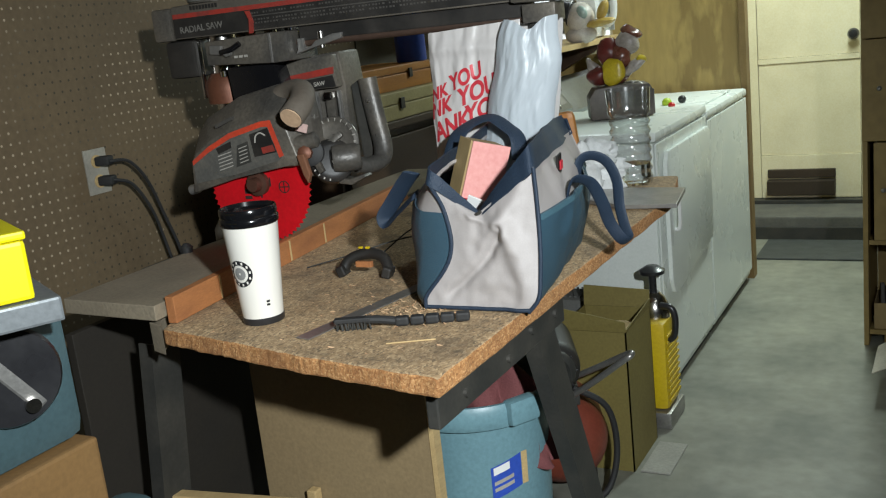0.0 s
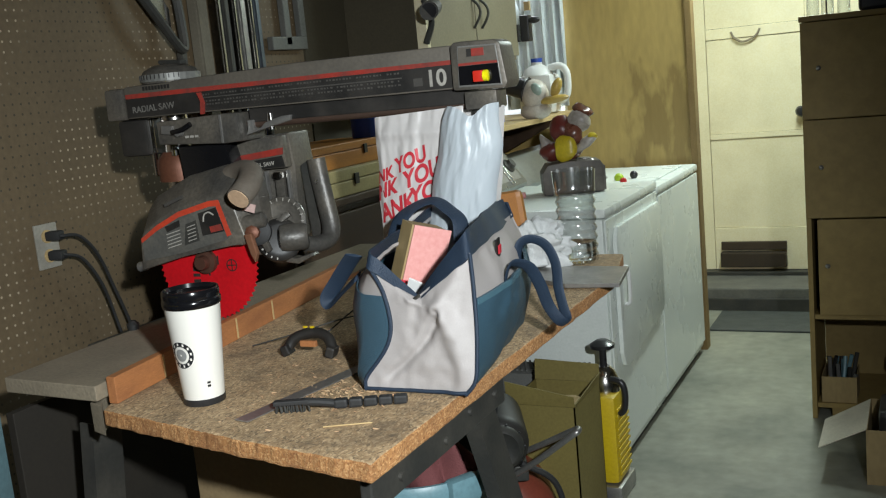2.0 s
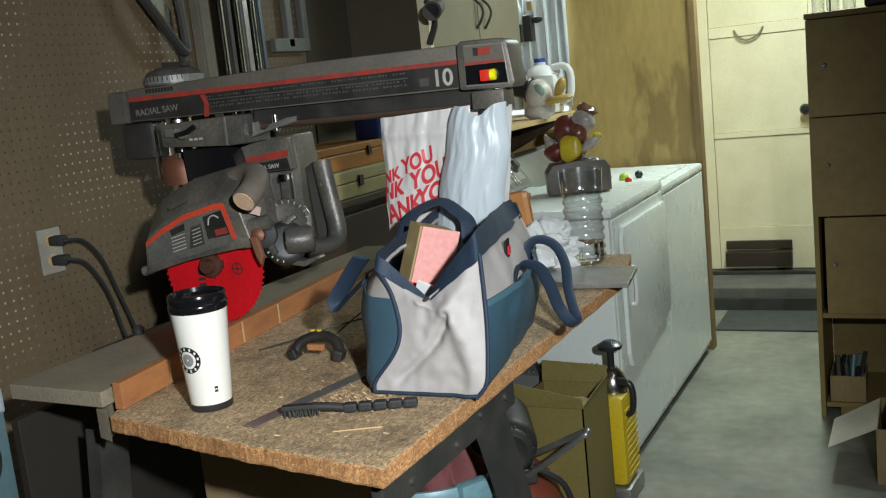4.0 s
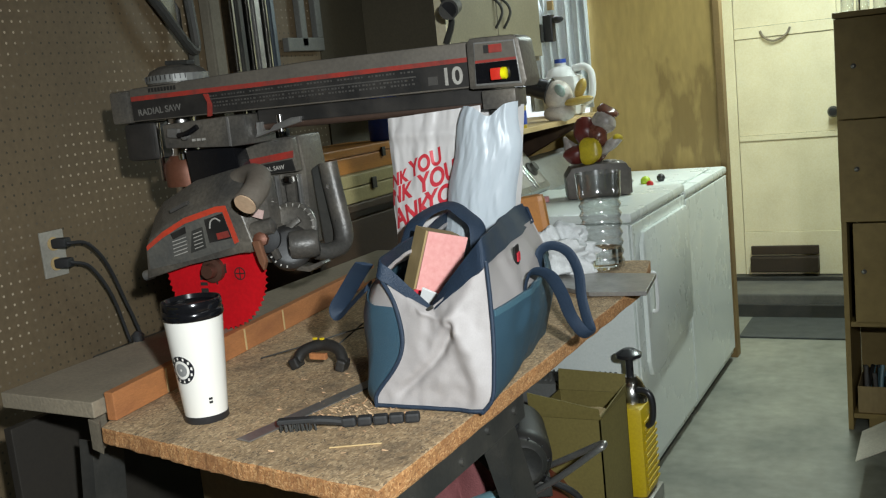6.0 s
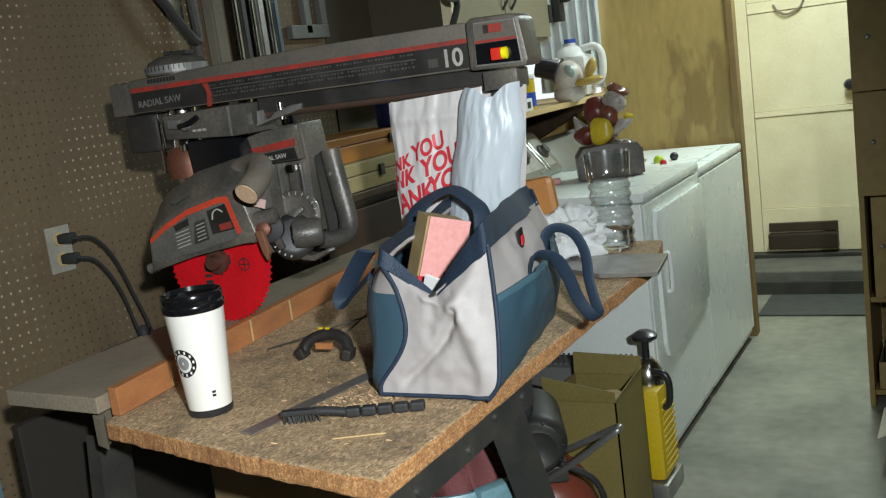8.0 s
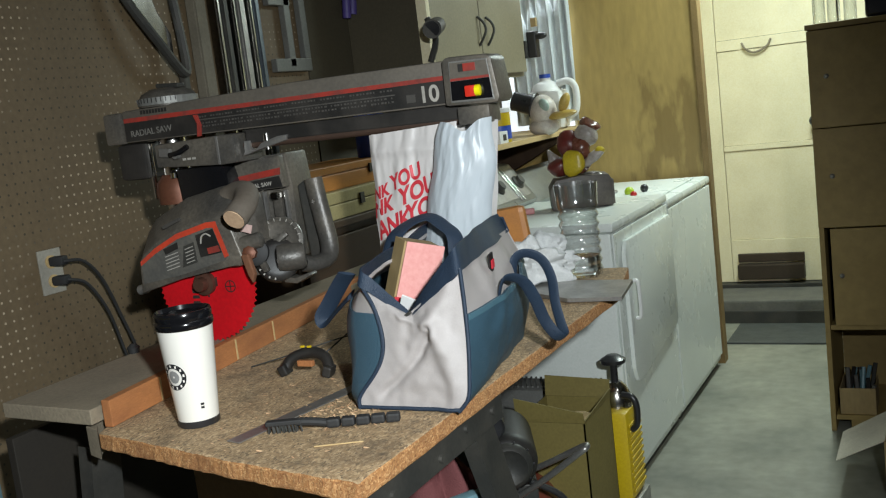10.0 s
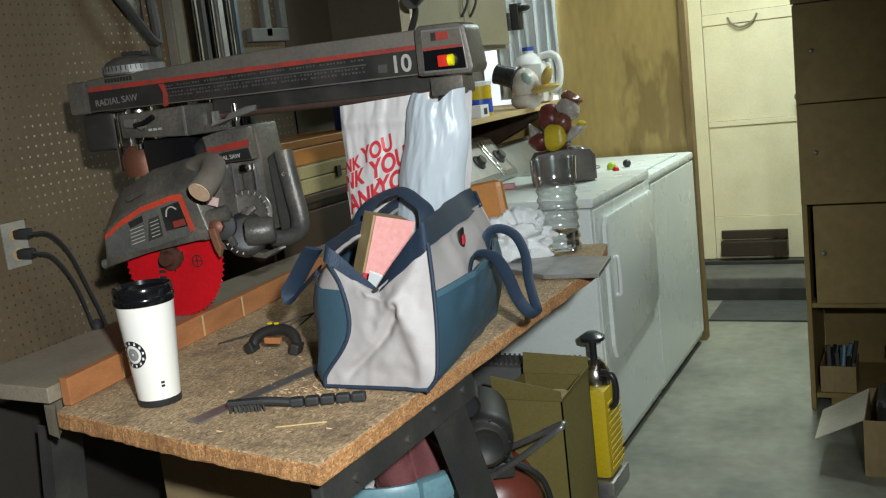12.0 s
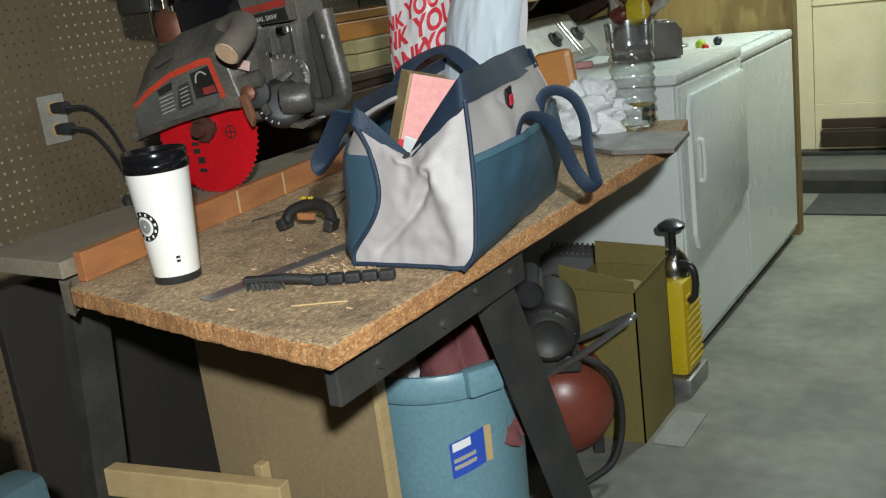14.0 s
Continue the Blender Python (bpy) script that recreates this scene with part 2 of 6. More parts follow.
BLUE = mat("blue_print", (0.03, 0.08, 0.42), 0.4, scale=10, bump=0)
PURPLE = mat("violet_rubber", (0.07, 0.05, 0.20), 0.5, scale=10)
RED_PRINT = mat("red_ink", (0.55, 0.03, 0.045), 0.5, scale=20, bump=0)
GREY_PRINT = mat("pale_grey_print", (0.36, 0.34, 0.30), 0.5, scale=20, bump=0)
WORN_PRINT = mat("worn_print", (0.062, 0.057, 0.05), 0.6, second=(0.03, 0.028, 0.025), scale=30, bump=0)
GREEN = mat("lime_plastic", (0.45, 0.62, 0.03), 0.4, scale=20, bump=0)
STONE = mat("grey_stone", (0.135, 0.130, 0.112), 0.8, second=(0.075, 0.074, 0.068), scale=8, bump=0.3, fine=80)
MAT_RUB = mat("ribbed_rubber_mat", (0.055, 0.06, 0.058), 0.7, scale=14, bump=0.6, fine=140)
DUCK_BROWN = mat("glazed_brown", (0.10, 0.045, 0.03), 0.25, second=(0.24, 0.07, 0.04), scale=16, bump=0)
GREY_CASE = mat("grey_brown_plaster", (0.07, 0.058, 0.048), 0.5, second=(0.13, 0.11, 0.09), scale=20, bump=0.2)


def film_material(name, colour, second, through_light):
    m = mat(name, colour, 0.34, second=second, scale=5, bump=0.12, fine=40, amount=0.5, fine_mix=0.06)
    b = m.node_tree.nodes["Principled BSDF"]
    nt = m.node_tree
    tr = nt.nodes.new("ShaderNodeBsdfTranslucent")
    tr.inputs[0].default_value = (0.85, 0.85, 0.84, 1)
    mx = nt.nodes.new("ShaderNodeMixShader")
    mx.inputs[0].default_value = through_light
    out = nt.nodes["Material Output"]
    nt.links.new(b.outputs[0], mx.inputs[1])
    nt.links.new(tr.outputs[0], mx.inputs[2])
    nt.links.new(mx.outputs[0], out.inputs[0])
    return m


def clear_material(name, colour, ior, rough=0.02):
    m = bpy.data.materials.new(name)
    m.use_nodes = True
    b = m.node_tree.nodes["Principled BSDF"]
    b.inputs["Base Color"].default_value = (*colour, 1)
    b.inputs["Transmission Weight"].default_value = 1.0
    b.inputs["IOR"].default_value = ior
    b.inputs["Roughness"].default_value = rough
    return m


FILM = film_material("thin_white_film", (0.66, 0.63, 0.61), (0.58, 0.55, 0.53), 0.2)
FILM_CLEAR = film_material("thin_bluish_film", (0.62, 0.68, 0.72), (0.52, 0.58, 0.63), 0.35)


def thin_plastic():
    """Thin clear plastic: light goes straight through, with gloss that grows at a glance."""
    m = bpy.data.materials.new("clear_plastic")
    m.use_nodes = True
    nt = m.node_tree
    tr = nt.nodes.new("ShaderNodeBsdfTransparent")
    tr.inputs[0].default_value = (0.95, 0.97, 0.97, 1)
    gl = nt.nodes.new("ShaderNodeBsdfGlossy")
    gl.inputs["Roughness"].default_value = 0.14
    lw = nt.nodes.new("ShaderNodeLayerWeight")
    lw.inputs[0].default_value = 0.3
    fr = nt.nodes.new("ShaderNodeMapRange")
    fr.inputs[3].default_value, fr.inputs[4].default_value = 0.12, 0.85
    nt.links.new(lw.outputs["Facing"], fr.inputs[0])
    mx = nt.nodes.new("ShaderNodeMixShader")
    nt.links.new(fr.outputs[0], mx.inputs[0])
    nt.links.new(tr.outputs[0], mx.inputs[1])
    nt.links.new(gl.outputs[0], mx.inputs[2])
    nt.links.new(mx.outputs[0], nt.nodes["Material Output"].inputs[0])
    return m


CLEAR = thin_plastic()
WATER = clear_material("water", (0.97, 0.98, 0.98), 1.33)
GLOW = bpy.data.materials.new("daylight_pane")
GLOW.use_nodes = True
GLOW.node_tree.nodes["Principled BSDF"].inputs["Emission Color"].default_value = (0.86, 0.95, 1.0, 1)
GLOW.node_tree.nodes["Principled BSDF"].inputs["Emission Strength"].default_value = 0.8
TUBE_GLOW = bpy.data.materials.new("lit_tube")
TUBE_GLOW.use_nodes = True
TUBE_GLOW.node_tree.nodes["Principled BSDF"].inputs["Emission Color"].default_value = (1, 0.96, 0.86, 1)
TUBE_GLOW.node_tree.nodes["Principled BSDF"].inputs["Emission Strength"].default_value = 4


# ---- builders ----
def thing(name, loc, label, category, group="", kind=""):
    ob = new(name)
    ob.location = loc
    ob.empty_display_size = 0.05
    return tagged(ob, label, category, group, kind)


def origin(ob):
    p = Vector(ob.location)
    while ob.parent:
        ob = ob.parent
        p = p + Vector(ob.location)
    return p


def part(name, bm, material, parent=None, label="", smooth=False):
    """One mesh, modelled in world coordinates, under a thing or a part."""
    me = bpy.data.meshes.new(name)
    if parent is not None:
        bmesh.ops.translate(bm, verts=bm.verts, vec=-origin(parent))
    bmesh.ops.recalc_face_normals(bm, faces=bm.faces)
    bm.to_mesh(me)
    bm.free()
    for mt in material if isinstance(material, (list, tuple)) else [material]:
        me.materials.append(mt)
    if smooth:
        me.shade_smooth()
        me.set_sharp_from_angle(angle=radians(40))
    ob = new(name, me)
    if parent is not None:
        ob.parent = parent
    if label:
        ob["label"] = label
    return ob


def solo(name, bm, material, label, category, group="", kind="", smooth=False):
    ob = part(name, bm, material, None, "", smooth)
    return tagged(ob, label, category, group, kind)


def box(x0, x1, y0, y1, z0, z1, bevel=0.0, bm=None):
    bm = bm or bmesh.new()
    r = bmesh.ops.create_cube(bm, size=1, matrix=Matrix.LocRotScale(((x0 + x1) / 2, (y0 + y1) / 2, (z0 + z1) / 2), None, (abs(x1 - x0), abs(y1 - y0), abs(z1 - z0))))
    if bevel:
        es = list({e for v in r["verts"] for e in v.link_edges})
        bmesh.ops.bevel(bm, geom=es, offset=bevel, segments=2, affect="EDGES", profile=0.6)
    return bm


def turned(m, x, y, z, bevel=0.0, bm=None):
    """A box of that size round the pose m."""
    bm = bm or bmesh.new()
    r = bmesh.ops.create_cube(bm, size=1, matrix=m @ Matrix.Diagonal((x, y, z, 1)))
    if bevel:
        es = list({e for v in r["verts"] for e in v.link_edges})
        bmesh.ops.bevel(bm, geom=es, offset=bevel, segments=2, affect="EDGES", profile=0.6)
    return bm


def prism(outline, axis, lo, hi, bevel=0.0, bm=None):
    """A flat outline (pairs) pushed from lo to hi along x, y or z."""
    bm = bm or bmesh.new()

    def at(a, b, c):
        return {"x": (c, a, b), "y": (a, c, b), "z": (a, b, c)}[axis]
    low = [bm.verts.new(at(a, b, lo)) for a, b in outline]
    high = [bm.verts.new(at(a, b, hi)) for a, b in outline]
    n = len(outline)
    fs = [bm.faces.new(low), bm.faces.new(high)]
    for i in range(n):
        fs.append(bm.faces.new((low[i], low[(i + 1) % n], high[(i + 1) % n], high[i])))
    bmesh.ops.recalc_face_normals(bm, faces=fs)
    if bevel:
        es = list({e for f in fs for e in f.edges})
        bmesh.ops.bevel(bm, geom=es, offset=bevel, segments=2, affect="EDGES", profile=0.6)
    return bm


def lathe(profile, m=None, n=32, bm=None, cap=True):
    """Radius and height pairs turned round the z axis of the pose m."""
    bm = bm or bmesh.new()
    m = m or Matrix()
    rings = []
    for r, z in profile:
        rings.append([bm.verts.new(m @ Vector((r * math.cos(2 * math.pi * i / n), r * math.sin(2 * math.pi * i / n), z))) for i in range(n)])
    for a, b in zip(rings, rings[1:]):
        for i in range(n):
            bm.faces.new((a[i], a[(i + 1) % n], b[(i + 1) % n], b[i]))
    if cap:
        bm.faces.new(list(reversed(rings[0])))
        bm.faces.new(rings[-1])
    return bm


def along(a, b):
    """A pose at a whose z axis points to b."""
    a, b = Vector(a), Vector(b)
    return Matrix.Translation(a) @ (b - a).to_track_quat("Z", "Y").to_matrix().to_4x4()


def rod(a, b, r, r2=None, n=20, bm=None):
    h = (Vector(b) - Vector(a)).length
    return lathe([(r, 0), (r if r2 is None else r2, h)], along(a, b), n, bm)


def smooth_path(points, steps=6):
    pts = [Vector(p) for p in points]
    if len(pts) < 3:
        return pts
    ext = [2 * pts[0] - pts[1]] + pts + [2 * pts[-1] - pts[-2]]
    out = []
    for i in range(1, len(ext) - 2):
        p0, p1, p2, p3 = ext[i - 1:i + 3]
        for k in range(steps):
            t = k / steps
            out.append(0.5 * (2 * p1 + (p2 - p0) * t + (2 * p0 - 5 * p1 + 4 * p2 - p3) * t * t + (3 * p1 - p0 - 3 * p2 + p3) * t ** 3))
    return out + [pts[-1]]


def sweep(points, r, n=10, ry=None, steps=6, up=(0, 0, 1), bm=None):
    """A tube (or a strap, where ry differs from r) along a smooth path. r lies across, ry along the side that faces up."""
    bm = bm or bmesh.new()
    path = smooth_path(points, steps)
    ry = r if ry is None else ry
    rings = []
    side = None
    for i, p in enumerate(path):
        t = (path[min(i + 1, len(path) - 1)] - path[max(i - 1, 0)]).normalized()
        s = t.cross(Vector(up)) if side is None else side - t * side.dot(t)
        if s.length < 1e-4:
            s = t.cross(Vector((0.3, 1, 0.2)))
        side = s.normalized()
        w = side.cross(t)
        rings.append([bm.verts.new(p + side * r * math.cos(2 * math.pi * k / n) + w * ry * math.sin(2 * math.pi * k / n)) for k in range(n)])
    for a, b in zip(rings, rings[1:]):
        for k in range(n):
            bm.faces.new((a[k], a[(k + 1) % n], b[(k + 1) % n], b[k]))
    bm.faces.new(list(reversed(rings[0])))
    bm.faces.new(rings[-1])
    return bm


def ball(m, rx, ry, rz, bm=None, n=18):
    bm = bm or bmesh.new()
    bmesh.ops.create_uvsphere(bm, u_segments=n, v_segments=n // 2 + 2, radius=1, matrix=m @ Matrix.Diagonal((rx, ry, rz, 1)))
    return bm


def sheet(fn, nu, nv, thick=0.0, bm=None):
    """A grid of fn(u, v), u and v from 0 to 1, with a thickness."""
    bm = bm or bmesh.new()
    g = [[bm.verts.new(fn(i / nu, j / nv)) for j in range(nv + 1)] for i in range(nu + 1)]
    fs = [bm.faces.new((g[i][j], g[i + 1][j], g[i + 1][j + 1], g[i][j + 1])) for i in range(nu) for j in range(nv)]
    if thick:
        bm.normal_update()
        back = [[bm.verts.new(v.co - v.normal * thick) for v in row] for row in g]
        for i in range(nu):
            for j in range(nv):
                bm.faces.new((back[i][j + 1], back[i + 1][j + 1], back[i + 1][j], back[i][j]))
        ring = [(i, 0) for i in range(nu)] + [(nu, j) for j in range(nv)] + [(i, nv) for i in range(nu, 0, -1)] + [(0, j) for j in range(nv, 0, -1)]
        for (i, j), (k, l) in zip(ring, ring[1:] + ring[:1]):
            bm.faces.new((g[i][j], back[i][j], back[k][l], g[k][l]))
    return bm


def crumple(c, rx, ry, rz, amp, freq, seed, n=28):
    """A heap of crumpled cloth."""
    bm = bmesh.new()
    bmesh.ops.create_uvsphere(bm, u_segments=n, v_segments=n - 6, radius=1)
    for v in bm.verts:
        d = v.co.copy()
        k = 1 + amp * noise.noise(d * freq + Vector((seed, 0, 0))) + 0.5 * amp * noise.noise(d * freq * 2.3 + Vector((0, seed, 0)))
        v.co = Vector(c) + Vector((d.x * rx * k, d.y * ry * k, d.z * rz * k))
    return bm


def words(text, size, m, depth=0.0006, bold=0.0):
    """Raised letters; the line starts at the pose m and runs along its x axis."""
    cu = bpy.data.curves.new("letters", "FONT")
    cu.body, cu.size, cu.extrude, cu.offset = text, size, depth, size * bold
    ob = new("letters", cu)
    dg = bpy.context.evaluated_depsgraph_get()
    me = bpy.data.meshes.new_from_object(ob.evaluated_get(dg))
    bpy.data.objects.remove(ob)
    bpy.data.curves.remove(cu)
    bm = bmesh.new()
    bm.from_mesh(me)
    bpy.data.meshes.remove(me)
    bmesh.ops.transform(bm, matrix=m, verts=bm.verts)
    return bm


def lerp(a, b, t):
    return a + (b - a) * t


T = 0.91          # table top
WX = -2.05        # saw wall


# ---- structure ----
solo("floor", box(-2.3, 2.2, -2.2, 7.2, -0.12, 0.0), CONCRETE, "worn grey painted concrete garage floor", "floor", kind="structure")
solo("ceiling", box(-2.3, 2.2, -2.2, 7.2, 2.45, 2.55), CEIL, "plain dim ceiling board", "ceiling", kind="structure")
wall = thing("wall_west", (WX, 1.2, 0), "brown pegboard wall with sheen painted into part of its hole grid", "wall", kind="structure")
part("pegboard_sheet", box(WX - 0.006, WX, -2.1, 3.16, 0.0, 2.45), PEG, wall)
part("wall_board", box(WX - 0.1, WX - 0.008, -2.1, 6.3, 0, 2.45), WALL, wall)
part("panel_board", box(WX - 0.006, WX + 0.004, 3.165, 4.83, 0.0, 2.45), WALL, wall)
solo("wall_south", box(-2.3, 2.2, -2.3, -2.2, 0, 2.45), WALL, "plain brown wall", "wall", kind="structure")
solo("wall_east", box(2.0, 2.1, -2.2, 6.3, 0, 2.45), WALL, "plain brown wall", "wall", kind="structure")
# plywood partition with a window opening at its back end
part_wall = thing("wall_partition", (-1.3, 4.85, 0), "yellow-brown plywood partition with a dark water stain", "wall", kind="structure")
part("plywood_sheet", box(-1.63, -1.03, 4.84, 4.87, 0, 2.45), PLY, part_wall)
part("plywood_strip", box(-2.05, -1.63, 4.84, 4.87, 0, 1.15), PLY, part_wall)
part("plywood_strip", box(-2.05, -1.63, 4.84, 4.87, 2.25, 2.45), PLY, part_wall)
part("end_post", box(-1.03, -1.0, 4.825, 4.90, 0, 2.45, 0.002), mat("brown_stud", (0.22, 0.14, 0.05), 0.7), part_wall)
win = thing("window_1", (-1.84, 4.87, 1.15), "bright daylight window behind a white curtain", "window", kind="structure")
part("pane", box(-2.05, -1.63, 4.895, 4.90, 1.15, 2.25), GLOW, win)
part("window_frame", box(-1.655, -1.632, 4.872, 4.893, 1.15, 2.25), CREAM, win)
part("window_sill", box(-2.05, -1.63, 4.81, 4.838, 1.13, 1.15), CREAM, win)


def curtain_fn(u, v):
    x = lerp(-1.93, -1.60, u)
    return (x, 4.79 + 0.016 * math.sin(u * 42 + 1.2 * math.sin(v * 3)) + 0.006 * math.sin(u * 71), lerp(2.3, 1.24, v))


solo("curtain", sheet(curtain_fn, 60, 14, 0.002), CURTAIN, "white pleated curtain hanging at the window", "curtain", smooth=True)
# door wall, step and mat
DY = 6.0
dw = thing("wall_door", (-0.9, DY, 0), "cream wall round the far door", "wall", kind="structure")
part("wall_board", box(-2.3, -1.26, DY, DY + 0.1, 0, 2.45), CREAM, dw)
part("wall_board", box(-0.50, 2.2, DY, DY + 0.1, 0, 2.45), CREAM, dw)
part("wall_board", box(-1.26, -0.50, DY, DY + 0.1, 2.17, 2.45), CREAM, dw)
part("wall_board", box(-1.26, -0.50, DY, DY + 0.1, 0, 0.13), CREAM, dw)
solo("wall_passage", box(-1.45, -1.36, 4.91, DY, 0, 2.45), CREAM, "cream passage wall", "wall", kind="structure")
door = thing("door_1", (-0.88, DY, 0.15), "cream painted panel door with dark knob and rope", "door", kind="structure")
part("stile", box(-1.25, -1.165, DY + 0.01, DY + 0.05, 0.15, 2.16, 0.003), CREAM, door)
part("stile", box(-0.62, -0.51, DY + 0.01, DY + 0.05, 0.15, 2.16, 0.003), CREAM, door)
for z0, z1 in ((0.15, 0.40), (0.925, 0.955), (1.50, 1.56), (2.06, 2.16)):
    part("rail", box(-1.163, -0.622, DY + 0.012, DY + 0.048, z0, z1, 0.003), CREAM, door)
for z0, z1 in ((0.402, 0.923), (0.957, 1.498), (1.562, 2.058)):
    part("door_panel", box(-1.162, -0.623, DY + 0.02, DY + 0.04, z0, z1), CREAM, door)
knob = part("door_knob", lathe([(0.012, 0), (0.012, 0.02), (0.028, 0.03), (0.031, 0.045), (0.022, 0.062), (0.004, 0.066)], pose(-0.650, DY + 0.012, 1.062, 90), 20), BLACK, door, "dark round knob", True)
part("rope_pull", sweep([(-1.02, DY + 0.008, 1.535), (-1.0, DY + 0.002, 1.50), (-0.95, DY, 1.475), (-0.885, DY, 1.50), (-0.86, DY + 0.008, 1.54)], 0.006), GREYBOARD, door, "frayed rope pull")
part("slot_flap", box(-1.125, -0.755, DY - 0.012, DY + 0.01, 0.27, 0.32, 0.004), mat("brown_metal", (0.07, 0.05, 0.035), 0.45, 0.4), door, "brown metal flap")
part("slot_box", box(-1.125, -0.755, DY - 0.055, DY + 0.008, 0.175, 0.262, 0.006), mat("brown_metal_dark", (0.055, 0.04, 0.028), 0.5, 0.4), door, "brown metal sweep")
part("threshold", box(-1.26, -0.50, DY - 0.05, DY + 0.05, 0.125, 0.148, 0.004), STEEL_DARK, door)
st = thing("step", (-0.9, 5.75, 0), "worn grey stone door step", "step", kind="structure")
part("step_block", box(-1.355, 0.2, 5.62, 5.999, 0.0, 0.125, 0.01), STONE, st)
part("riser_board", box(-1.355, 0.2, 5.60, 5.618, 0.0, 0.07, 0.004), STEEL_DARK, st)
bm = box(-1.06, -0.50, 5.17, 5.57, 0.0, 0.010, 0.004)
solo("door_mat", bm, MAT_RUB, "dark ribbed rubber mat on the floor", "mat")


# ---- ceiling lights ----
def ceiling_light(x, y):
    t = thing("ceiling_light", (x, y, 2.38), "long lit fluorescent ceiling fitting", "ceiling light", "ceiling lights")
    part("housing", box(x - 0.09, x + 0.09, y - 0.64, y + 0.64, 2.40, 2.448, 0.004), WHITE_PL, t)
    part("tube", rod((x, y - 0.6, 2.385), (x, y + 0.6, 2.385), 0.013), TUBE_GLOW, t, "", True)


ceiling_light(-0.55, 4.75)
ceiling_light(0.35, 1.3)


# ---- saw bench ----
bench = thing("saw_table", (-1.1, 1.9, 0), "saw bench with worn chipboard top on a dark steel stand", "workbench")
top_outline = [(-0.726, 1.178), (-0.722, 2.42), (-0.775, 2.66), (-1.50, 2.66), (-1.355, 1.345), (-1.335, 1.297), (-0.985, 1.222)]


def ragged_top():
    bm = prism(top_outline, "z", T - 0.030, T, 0.0045)
    bmesh.ops.subdivide_edges(bm, edges=[e for e in bm.edges if e.calc_length() > 0.2], cuts=40)
    for v in bm.verts:
        e = 0.0018 * noise.noise(v.co * 90) + 0.0030 * noise.noise(v.co * 21)
        v.co.x += e
        v.co.y += 0.0018 * noise.noise(v.co * 90 + Vector((3, 1, 2))) + 0.003 * noise.noise(v.co * 17)
        v.co.z += 0.0016 * noise.noise(v.co * 90)
    bm.normal_update()
    bmesh.ops.recalc_face_normals(bm, faces=bm.faces)
    for f in bm.faces:
        f.material_index = 0 if f.normal.z > 0.8 else 1
    return bm


part("tabletop", ragged_top(), [TABLETOP, CHIP_EDGE], bench, "chipped particle board top")
part("fence", prism([(-1.345, 1.325), (-1.475, 2.40), (-1.455, 2.40), (-1.325, 1.325)], "z", T + 0.001, T + 0.050, 0.002), FENCE, bench, "orange-brown wooden fence strip")
part("rear_board", prism([(-1.348, 1.30), (-1.478, 2.66), (-1.60, 2.66), (-1.59, 1.315)], "z", T + 0.012, T + 0.040, 0.002), GREYBOARD, bench, "dusty grey rear board")
part("splinter", prism([(-1.339, 1.300), (-1.380, 1.314), (-1.390, 1.352), (-1.378, 1.356), (-1.362, 1.324)], "z", T - 0.05, T + 0.004, 0.001), GREYBOARD, bench)
for y in (1.47, 1.58, 1.74, 1.90):
    x = lerp(-1.325, -1.455, (y - 1.325) / 1.075) + 0.0015
    part("saw_kerf", box(x - 0.001, x + 0.0015, y - 0.0015, y + 0.0015, T + 0.004, T + 0.048), PINE, bench)
part("side_rail", box(-0.772, -0.752, 1.215, 1.72, T - 0.095, T - 0.032, 0.003), STEEL_DARK, bench)
part("front_rail", prism([(-0.82, 1.42), (-1.44, 1.46), (-1.44, 1.475), (-0.82, 1.435)], "z", T - 0.085, T - 0.032, 0.002), STEEL_DARK, bench)
part("rear_rail", box(-1.48, -1.455, 1.62, 2.60, T - 0.125, T - 0.032, 0.003), STEEL_DARK, bench)


def leg(x0, y0, x1, y1):
    bm = bmesh.new()
    h = (Vector((x1, y1, 0)) - Vector((x0, y0, T - 0.07))).length
    w = 0.075
    for a, b, c, e in ((-w / 2, w / 2, -0.002, 0.002), (-w / 2, -w / 2 + 0.004, -0.03, -0.002)):
        box(a, b, c, e, 0, h, 0, bm)
    zc = (Vector((x1, y1, 0)) - Vector((x0, y0, T - 0.07))).normalized()
    xc = Vector((0, 1, 0)) - zc * zc.y
    xc.normalize()
    yc = zc.cross(xc)
    mm = Matrix((xc, yc, zc)).transposed().to_4x4()
    mm.translation = Vector((x0, y0, T - 0.07))
    bmesh.ops.transform(bm, matrix=mm, verts=bm.verts)
    return bm


for a in ((-0.776, 1.66, -0.772, 2.02), (-1.46, 1.42, -1.50, 1.36), (-1.46, 2.5, -1.50, 2.56)):
    part("leg", leg(*a), STEEL_DARK, bench)
for y, z in ((1.30, 0.84), (1.46, 0.835), (1.56, 0.85), (1.67, 0.845)):
    part("bolt", rod((-0.753, y, z), (-0.746, y, z), 0.007, n=8), STEEL_DARK, bench)
part("stretcher", turned(pose(-1.30, 1.42, 0.50, 0, 0, 8), 0.40, 0.03, 0.055, 0.003), PINE, bench, "pale wooden stretcher strip")

# a tan board leaning under the front edge
bd = thing("leaning_board", (-1.18, 1.6, 0.0), "tan hardboard cabinet front under the bench", "board")
part("sheet", prism([(-1.41, 1.592), (-0.988, 1.575), (-0.988, 1.593), (-1.41, 1.610)], "z", 0.0, 0.765, 0.001), PANEL_TAN, bd)
part("edge_strip", box(-0.986, -0.975, 1.572, 1.596, 0.0, 0.763), PINE, bd)
part("pull_strip", box(-1.285, -1.263, 1.560, 1.583, 0.22, 0.475, 0.003), PINE, bd, "pale wooden pull")


